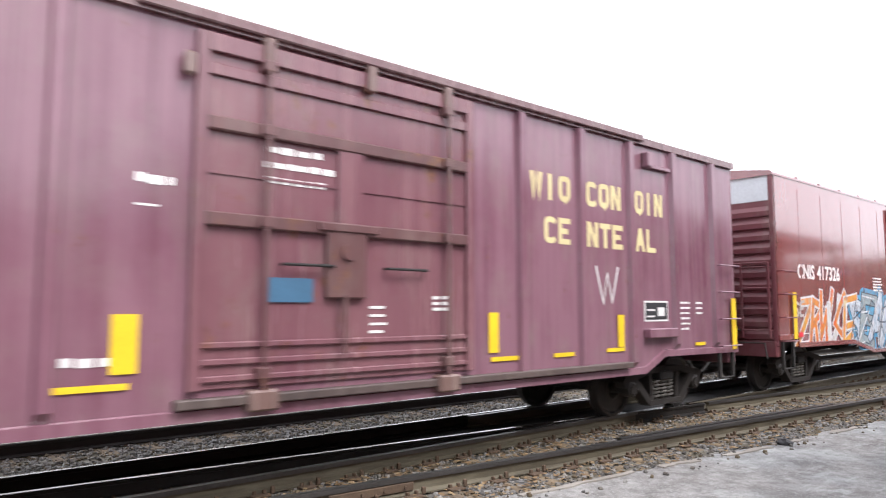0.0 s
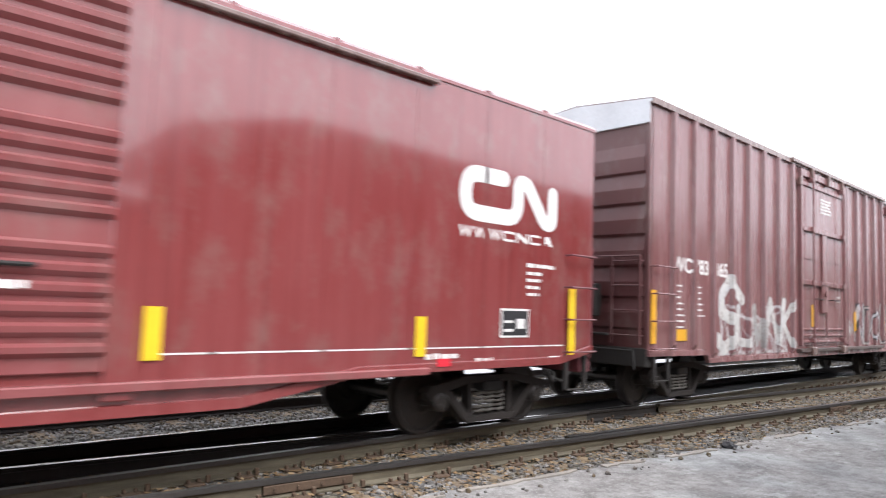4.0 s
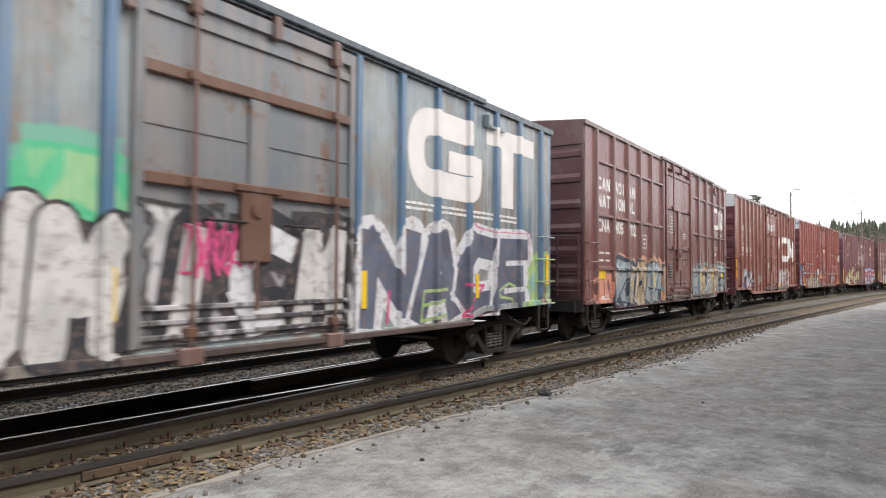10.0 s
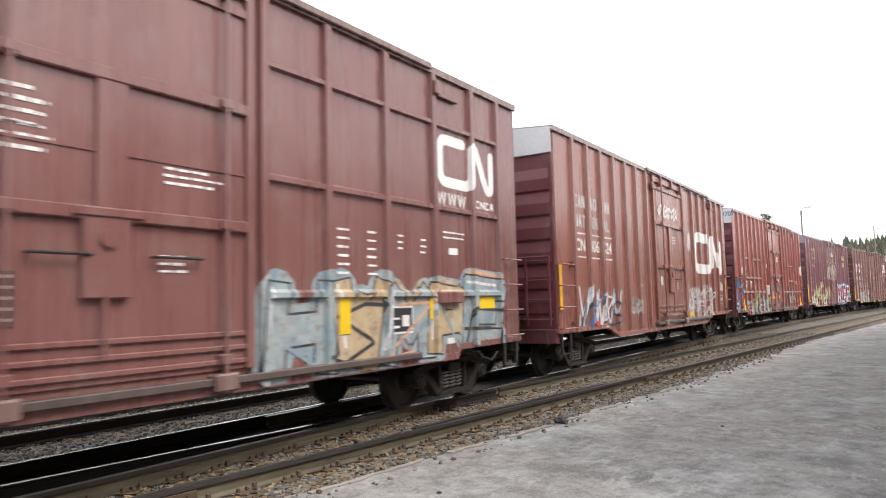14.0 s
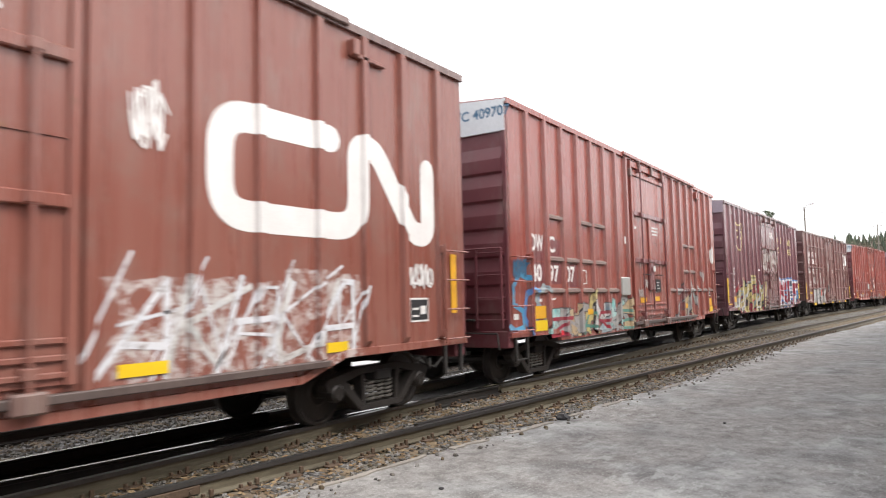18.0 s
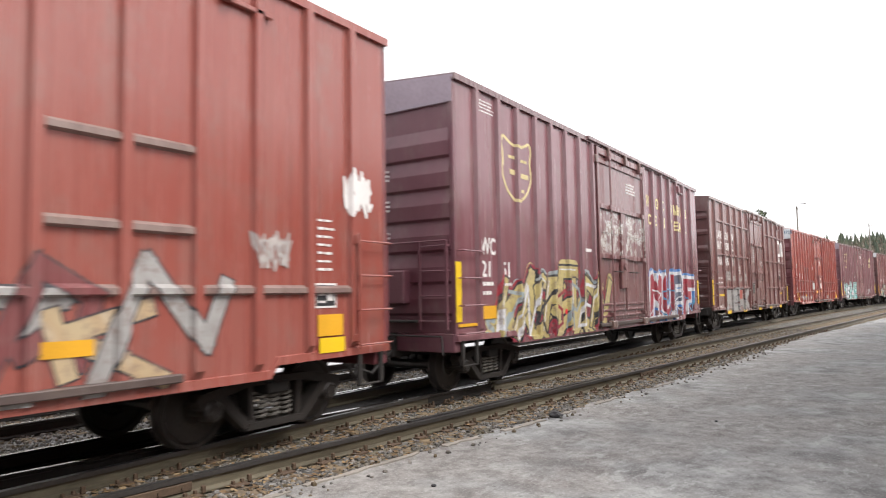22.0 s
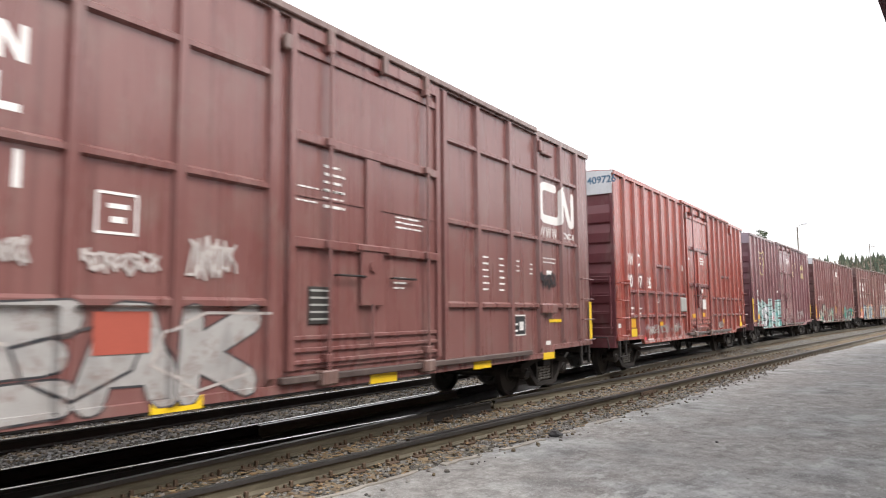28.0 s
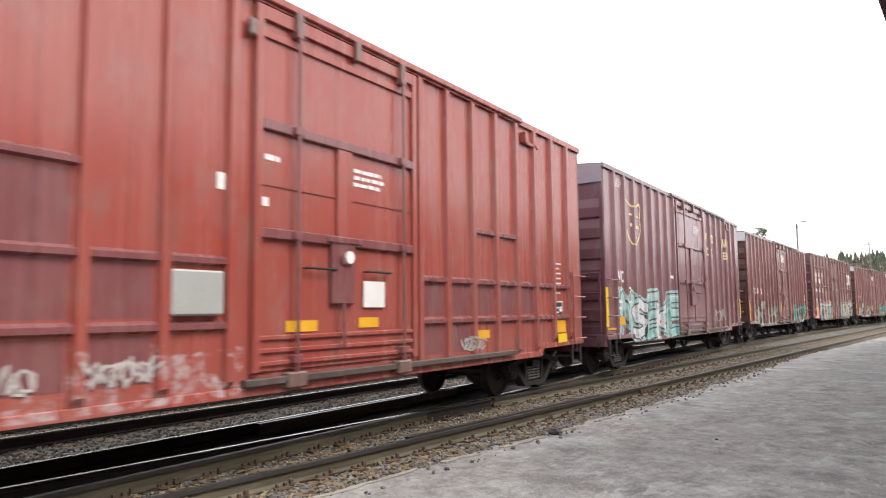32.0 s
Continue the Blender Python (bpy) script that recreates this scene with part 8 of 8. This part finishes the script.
def fir_shape(s, rng, x, y, z, h, wide, whorls, arms):
    """Drooping branches in whorls, each a bent ragged blade, shorter towards the tip."""
    for i in range(whorls):
        f = (i + rng.uniform(-0.3, 0.3)) / whorls
        zz = z + h * (0.08 + 0.9 * f)
        reach = wide * (1 - f) ** 0.85 * rng.uniform(0.75, 1.2) + 0.12
        for k in range(arms):
            a = 6.283 * (k + rng.random()) / arms
            r = reach * rng.uniform(0.55, 1.15)
            ca, sa = math.cos(a), math.sin(a)
            w = (0.13 if arms > 12 else 0.26) * r + 0.06
            if arms > 12:
                for j in range(12):
                    q = rng.uniform(0.3, 1.05) * r
                    e = a + rng.uniform(-0.5, 0.5)
                    c = (x + math.cos(e) * q, y + math.sin(e) * q, zz - 0.3 * q + rng.uniform(-0.2, 0.2))
                    d = 0.07 * r + 0.1
                    s.add([(c[0] + rng.uniform(-d, d), c[1] + rng.uniform(-d, d), c[2] + rng.uniform(-0.1, 0.15)), (c[0] + rng.uniform(-d, d), c[1] + rng.uniform(-d, d), c[2] + rng.uniform(-0.1, 0.15)), (c[0] + math.cos(e) * d, c[1] + math.sin(e) * d, c[2] - d * 1.6)], [(0, 1, 2)])
            drop = r * rng.uniform(0.15, 0.5)
            w *= 0.6 if arms > 12 else 1.0
            mid, tip = 0.55 * r, r
            v = [(x, y, zz + 0.1), (x + ca * mid - sa * w, y + sa * mid + ca * w, zz - drop * 0.4), (x + ca * mid, y + sa * mid, zz - drop * 0.1 + 0.12 * r), (x + ca * mid + sa * w, y + sa * mid - ca * w, zz - drop * 0.45), (x + ca * tip, y + sa * tip, zz - drop), (x + ca * mid * 0.9, y + sa * mid * 0.9, zz - drop - 0.22 * r)]
            s.add(v, [(0, 1, 2), (0, 2, 3), (1, 4, 2), (2, 4, 3), (0, 5, 1), (5, 4, 1), (0, 3, 5), (5, 3, 4)])


def raw_mesh(s, name, material):
    me = bpy.data.meshes.new(name)
    me.from_pydata(s.v, [], s.f)
    me.materials.append(material)
    return me


n = Nodes("bare far wood", 0.95)
far_bare = n.done(n.ramp(n.island(), [(0.0, (0.13, 0.105, 0.085)), (0.5, (0.22, 0.185, 0.155)), (0.8, (0.17, 0.15, 0.09)), (1.0, (0.28, 0.25, 0.22))]))


def make_trees():
    rng = random.Random(21)
    kinds = []
    for i in range(4):
        h, wide = 13.2 + i * 1.2, 3.2 + 0.5 * (i % 3)
        t = thing("fir_tree", "dark green fir tree on the slope", "tree", "fir trees")
        part("trunk", Shape().bar((0, 0, -0.5), (0, 0, h * 0.96), 0.2, 7, 0.03), bark, t)
        s = Shape()
        fir_shape(s, rng, 0, 0, 0, h, wide * 1.1, 34, 13)
        part("crown", raw_mesh(s, "crown", needles), needles, t)
        kinds.append(t)
    spots = [(12.2, 73), (14.8, 76), (16.6, 71), (19.0, 74), (20.6, 69), (22.5, 72), (24.6, 70), (26.5, 74), (29.0, 67), (31.2, 70), (33.4, 66), (35.5, 69), (36.9, 64), (39.5, 66), (42, 70), (9.0, 78), (5.5, 75), (1.5, 80), (46, 66), (50, 69), (18, 80), (27.5, 80)]
    spots += [(rng.uniform(6, 44), rng.uniform(64, 84)) for i in range(34)]
    for i, (x, y) in enumerate(spots):
        m = pose(x, y, ground_height(x, y) - 0.1, 0, 0, rng.uniform(0, 360))
        k = rng.uniform(0.82, 1.12)
        m = m @ Matrix.Diagonal((k, k, k, 1))
        t = kinds[i % 4]
        if i < 4:
            t.matrix_basis = m
        else:
            c = copy_thing(t, m)
            c.scale = (k, k, k)
    for x, y, h in ((20.0, 63, 11.0), (23.6, 60, 10.0), (27.5, 60, 9.5), (30.0, 62, 10.0)):
        t = thing("birch_tree", "bare pale birch before the fir trees", "tree", "birch trees", at=pose(x, y, ground_height(x, y)))
        trunk = Shape().bar((0, 0, -0.3), (0.15, 0, h * 0.5), 0.12, 7, 0.09).bar((0.15, 0, h * 0.5), (0.0, 0, h), 0.09, 7, 0.02)
        part("trunk", trunk, birch, t)
        s = Shape()
        for i in range(46):
            f = rng.uniform(0.3, 0.97)
            a, r = rng.uniform(0, 6.28), (1 - f) * 2.2 + 0.4
            p = Vector((0.1, 0, h * f))
            q = p + Vector((math.cos(a) * r, math.sin(a) * r, r * rng.uniform(0.5, 1.1)))
            s.bar(p, q, 0.025, 4, 0.008)
            for j in range(3):
                g = p.lerp(q, rng.uniform(0.3, 1))
                s.bar(g, g + Vector((rng.uniform(-0.5, 0.5), rng.uniform(-0.5, 0.5), rng.uniform(0.1, 0.6))), 0.01, 3, 0.004)
        part("branches", s, bare, t)
    # the tall single fir behind the cars
    x, y = 148, 22.6
    h = 18.0 - ground_height(x, y)
    t = thing("fir_tree", "tall single fir behind the train", "tree", at=pose(x, y, ground_height(x, y)))
    part("trunk", Shape().bar((0, 0, 0), (0, 0, h * 0.97), 0.25, 7, 0.04), bark, t)
    s = Shape()
    clumps = [(rng.uniform(-0.9, 0.9), rng.uniform(-1.1, 1.1), h - 0.9 - rng.uniform(0, 3.6)) for i in range(26)] + [(0, 0, h - 0.6)]
    for i in range(1500):
        c = Vector(rng.choice(clumps)) + Vector((rng.gauss(0, 0.28), rng.gauss(0, 0.28), rng.gauss(0, 0.24)))
        s.add([c + Vector((rng.uniform(-0.25, 0.25), rng.uniform(-0.25, 0.25), rng.uniform(-0.12, 0.2))) for j in range(3)], [(0, 1, 2)])
    part("crown", raw_mesh(s, "crown", needles), needles, t)
    # wooded hills all round the far end
    s, b = Shape(), Shape()
    for i in range(3300):
        a, r = radians(rng.uniform(-70, 50) if i < 900 else rng.gauss(-2, 13)), rng.uniform(205, 335)
        x, y = r * math.cos(a), r * math.sin(a)
        z = ground_height(x, y) - 0.3
        lift = 2.2 * noise.noise(Vector((a * 14, 0, 0))) + 1.2 * noise.noise(Vector((a * 60, 3, 0)))
        if rng.random() < (0.12 if r < 265 else 0.5):
            h, w = rng.uniform(6, 9.5) + lift, rng.uniform(1.5, 2.6)
            for j in range(7):
                f = j / 7
                zc, rad = z + h * (0.12 + 0.88 * f), w * (1 - f) ** 0.75 * rng.uniform(0.8, 1.15)
                ring = [(x + math.cos(q * 0.63) * rad * (1.0 if q % 2 else 0.55) * rng.uniform(0.75, 1.2), y + math.sin(q * 0.63) * rad * (1.0 if q % 2 else 0.55) * rng.uniform(0.75, 1.2), zc - rng.uniform(0.0, 0.6)) for q in range(10)]
                s.add([(x, y, zc + h * 0.2)] + ring, [(0, q + 1, (q + 1) % 10 + 1) for q in range(10)])
        else:
            h = rng.uniform(5, 8) + lift
            b.bar((x, y, z), (x, y, z + h * 0.8), 0.1, 4, 0.04)
            for j in range(60):
                q, f = rng.uniform(0, 6.28), rng.uniform(0.2, 1.0)
                rad = h * 0.24 * math.sqrt(rng.random()) * (1.25 - f) * 1.6
                c = (x + math.cos(q) * rad, y + math.sin(q) * rad, z + h * f)
                b.add([(c[0] + rng.uniform(-0.3, 0.3), c[1] + rng.uniform(-0.3, 0.3), c[2] + rng.uniform(-0.15, 0.55)) for k in range(3)], [(0, 1, 2)])
    tagged(new("fir_woods", raw_mesh(s, "fir_woods", far_needles)), "distant wood of dark firs on the hill", "woods", kind="stuff")
    tagged(new("bare_woods", raw_mesh(b, "bare_woods", far_bare)), "distant wood of bare grey trees on the hill", "woods", kind="stuff")
    s = Shape()
    for i in range(260):
        x = rng.uniform(-40, 90)
        y = rng.uniform(80, 110) - max(0, x - 45) * 0.3
        fir_shape(s, rng, x, y, ground_height(x, y), rng.uniform(11, 16), rng.uniform(2.6, 3.8), 16, 9)
    # unseen firs behind the camera, added for their dark reflection in the car sides
    for i in range(90):
        x, y = rng.uniform(-60, 60), rng.uniform(-95, -70)
        fir_shape(s, rng, x, y, ground_height(x, y), rng.uniform(8, 11), rng.uniform(2.6, 3.8), 12, 8)
    tagged(new("fir_wood_edge", raw_mesh(s, "fir_wood_edge", needles)), "edge of a dark fir wood on the slope, with unseen firs added behind the platform", "woods", kind="stuff")


make_trees()


def make_brush():
    """Dry stalks, dead grass and stones on the bank."""
    rng = random.Random(4)
    n = Nodes("dead grass and twigs", 0.95)
    dry = n.done(n.ramp(n.island(), [(0.0, (0.09, 0.055, 0.042)), (0.45, (0.19, 0.125, 0.095)), (0.75, (0.3, 0.235, 0.175)), (1.0, (0.17, 0.085, 0.075))]))
    s = Shape()
    for i in range(40000):
        x, y = rng.uniform(-8, 30), 14.0 + 11 * rng.random() ** 1.3
        z = ground_height(x, y)
        a, h = rng.uniform(0, 6.28), rng.uniform(0.06, 0.36) * (1 + 1.2 * noise.noise(Vector((x * 0.6, y * 0.6, 0))))
        dx, dy = math.cos(a) * h * rng.uniform(0.6, 2.2), math.sin(a) * h * rng.uniform(0.6, 2.2)
        w, k = rng.uniform(0.003, 0.007), rng.uniform(0.5, 1.0)
        s.add([(x - w, y, z - 0.03), (x + w, y, z - 0.03), (x + dx * 0.5 + w, y + dy * 0.5, z + h * 0.8), (x + dx * 0.5 - w, y + dy * 0.5, z + h * 0.8), (x + dx, y + dy, z + h * k)], [(0, 1, 2, 3), (3, 2, 4)])
    tagged(new("dry_brush", raw_mesh(s, "dry_brush", dry)), "tangle of dry brown stalks on the bank", "brush", kind="stuff")
    n = Nodes("earth clods and dead leaves", 0.95)
    rock = n.done(n.mix(n.ramp(n.noise(9, 4), [(0.4, 0.0), (0.65, 0.6)]), n.ramp(n.island(), [(0.0, (0.06, 0.045, 0.035)), (0.5, (0.15, 0.1, 0.08)), (0.8, (0.24, 0.19, 0.14)), (1.0, (0.2, 0.12, 0.1))]), (0.07, 0.05, 0.04)), n.noise(14, 4), 0.6, 0.03)
    s = Shape()
    for i in range(900):
        x, y = (rng.gauss(14.5, 2.2), rng.gauss(25.5, 1.2)) if i < 150 else (rng.uniform(-8, 30), rng.uniform(14.2, 22))
        z, r = ground_height(x, y), rng.uniform(0.12, 0.5) if i < 150 else rng.uniform(0.06, 0.3)
        bm = bmesh.new()
        bmesh.ops.create_icosphere(bm, subdivisions=1, radius=r)
        bm.verts.index_update()
        s.add([(x + q.co.x * rng.uniform(0.7, 1.2), y + q.co.y * rng.uniform(0.7, 1.2), z + q.co.z * 0.7 + (0.5 * math.exp(-((x - 14.5) ** 2) / 4) if i < 150 else 0.0)) for q in bm.verts], [[q.index for q in f.verts] for f in bm.faces])
        bm.free()
    tagged(new("earth_mound", raw_mesh(s, "earth_mound", rock)), "mound of dark earth clods and stones", "mound", kind="stuff")
    snow = plain("old snow", (0.5, 0.5, 0.51), 0.8, 0, 0.35, 5)
    xs = [-20 + i * 0.6 for i in range(110)]
    rows = [((x, 12.75 + 0.25 * noise.noise(Vector((x * 0.5, 1, 0)))), (x, 14.0 + 0.4 * noise.noise(Vector((x * 0.4, 7, 0))))) for x in xs]
    tagged(strip(rows, -0.17, "snow_strip", snow, thick=0.25), "strip of old grey-white snow along the track", "snow", kind="structure")
    s = Shape()
    for i in range(26):
        x0, x1 = 21 + i * 0.5, 21.5 + i * 0.5
        y = 47.5 - (x0 - 21) * 0.12
        s.add([(x0, y, ground_height(x0, y) + 0.06), (x1, y, ground_height(x1, y) + 0.06), (x1, y + 2.4, ground_height(x1, y + 2.4) + 0.16), (x0, y + 2.4, ground_height(x0, y + 2.4) + 0.16)], [(0, 1, 2, 3)])
    tagged(new("snow_bank", raw_mesh(s, "snow_bank", snow)), "long low bank of old snow on the slope", "snow", kind="structure")


make_brush()


def make_house():
    orange = plain("orange painted siding", (0.55, 0.28, 0.1), 0.6, 0, 0.08, 2)
    white = plain("white painted wood", (0.78, 0.78, 0.77), 0.6, 0, 0.05, 3)
    slate = plain("pale roof shingles", (0.4, 0.4, 0.41), 0.8, 0, 0.15, 4)
    g = ground_height(16, 46)
    h = thing("house", "orange and white wooden house with a porch and steps", "house", at=pose(13.9, 46, g, 0, 0, -6))
    part("wall", Shape().prism([(0, 0), (5.6, 0), (5.6, 4.6), (2.8, 7.0), (0, 4.6)], "y", 1.6, 9), orange, h, "orange boarded wall")
    for i in range(18):
        part("board", Shape().box((0.02 + max(0, (i * 0.36 - 4.2) * 1.18), 1.57, 0.3 + i * 0.36), (5.58 - max(0, (i * 0.36 - 4.2) * 1.18), 1.6, 0.32 + i * 0.36)), orange, h)
    part("foundation", Shape().box((-0.05, -0.3, -1.0), (5.65, 9.1, 2.0), 0.02), white, h, "white boarded foundation")
    for k, (a, b) in enumerate((((-0.6, 4.15), (2.8, 7.1)), ((6.2, 4.15), (2.8, 7.1)))):
        part("roof", Shape().prism([a, b, (b[0], b[1] + 0.22), (a[0], a[1] + 0.22)], "y", 0.6, 9.5), slate, h)
        part("barge_board", Shape().prism([a, b, (b[0], b[1] - 0.32), (a[0], a[1] - 0.32)], "y", 0.5, 0.6), white, h, "white edge board")
    part("porch_roof", Shape().prism([(1.2, 4.3), (5.9, 4.3), (5.9, 4.5), (1.2, 4.5)], "y", -0.6, 1.7), white, h)
    for x in (1.3, 3.4, 5.5):
        part("porch_post", Shape().box((x - 0.09, -0.4, 2.0), (x + 0.09, -0.22, 4.55), 0.01), white, h)
    part("rail", Shape().box((0.1, -0.36, 2.95), (5.5, -0.28, 3.05)), white, h)
    for i in range(27):
        part("baluster", Shape().box((0.2 + i * 0.195, -0.34, 2.0), (0.26 + i * 0.195, -0.3, 2.95)), white, h)
    for x, z in ((2.2, 4.9), (1.6, 2.5), (3.6, 2.5)):
        w = part("window", Shape().box((x, 1.5, z), (x + 1.2, 1.62, z + 1.5), 0.02), white, h, "white framed window")
        part("pane", Shape().box((x + 0.12, 1.485, z + 0.12), (x + 1.08, 1.5, z + 1.38)), black_mat, w)
    for i in range(9):
        part("step", Shape().box((-0.3 - i * 0.3, -0.3, -0.6), (0.0 - i * 0.3, 1.0, 1.9 - i * 0.22)), white, h)
    part("handrail", Shape().bar((0, -0.3, 3.0), (-2.7, -0.3, 1.0), 0.06).bar((-2.7, -0.3, 1.0), (-2.7, -0.3, 0.0), 0.06), white, h)
    s = thing("shed", "white boarded shed with a dark opening", "shed", at=pose(8.6, 54, ground_height(10, 54), 0, 0, -8))
    part("wall", Shape().prism([(0, -0.5), (4.2, -0.5), (4.2, 2.7), (2.1, 4.1), (0, 2.7)], "y", 0, 5), white, s)
    part("opening", Shape().box((0.6, -0.03, 0.0), (2.6, 0.0, 1.6)), black_mat, s)
    for a, b in (((-0.3, 2.5), (2.1, 4.2)), ((4.5, 2.5), (2.1, 4.2))):
        part("roof", Shape().prism([a, b, (b[0], b[1] + 0.15), (a[0], a[1] + 0.15)], "y", -0.3, 5.2), slate, s)
    p = Shape()
    sh = thing("shrub", "small round green shrub beside the steps", "shrub", at=pose(11.6, 45.5, ground_height(11.6, 45.5)))
    rng = random.Random(2)
    for i in range(500):
        v = Vector((rng.gauss(0, 1), rng.gauss(0, 1), rng.gauss(0, 1))).normalized()
        c = v * rng.uniform(0.5, 0.95) + Vector((0, 0, 0.85))
        q = v.to_track_quat("Z", "Y")
        p.add([c + q @ Vector((a, b, rng.uniform(-0.05, 0.05))) for a, b in ((-0.09, 0), (0, -0.06), (0.1, 0), (0, 0.07))], [(0, 1, 2, 3)])
    part("leaves", raw_mesh(p, "leaves", needle_mat("shrub leaves", (0.05, 0.08, 0.02), (0.11, 0.14, 0.04))), None, sh)
    part("stem", Shape().bar((0, 0, -0.2), (0, 0, 0.9), 0.07), bark, sh)
    grey = plain("grey weathered planks", (0.3, 0.28, 0.25), 0.9, 0, 0.2, 4)
    r = thing("timber_ramp", "grey weathered timber ramp with railings", "ramp", at=pose(22.0, 54.6, ground_height(24, 54.5), 0, 0, -20))
    part("deck", Shape().prism([(0, 0.2), (2.0, 1.5), (7.0, 1.5), (7.0, 1.7), (1.9, 1.7), (0, 0.4)], "y", 0, 1.6), grey, r)
    for i in range(8):
        part("post", Shape().box((i * 0.98, -0.06, -0.3), (0.1 + i * 0.98, 0.04, 1.3 + min(1.4, 0.2 + i * 0.65)), 0.01), grey, r)
    part("rail", Shape().prism([(0, 1.2), (2.0, 2.55), (7.0, 2.55), (7.0, 2.68), (1.95, 2.68), (0, 1.33)], "y", -0.08, -0.02), grey, r)
    for i in range(12):
        part("rail_board", Shape().box((2.1 + i * 0.4, -0.06, 1.7), (2.3 + i * 0.4, -0.02, 2.55)), grey, r)


make_house()


make_ties()
motions()
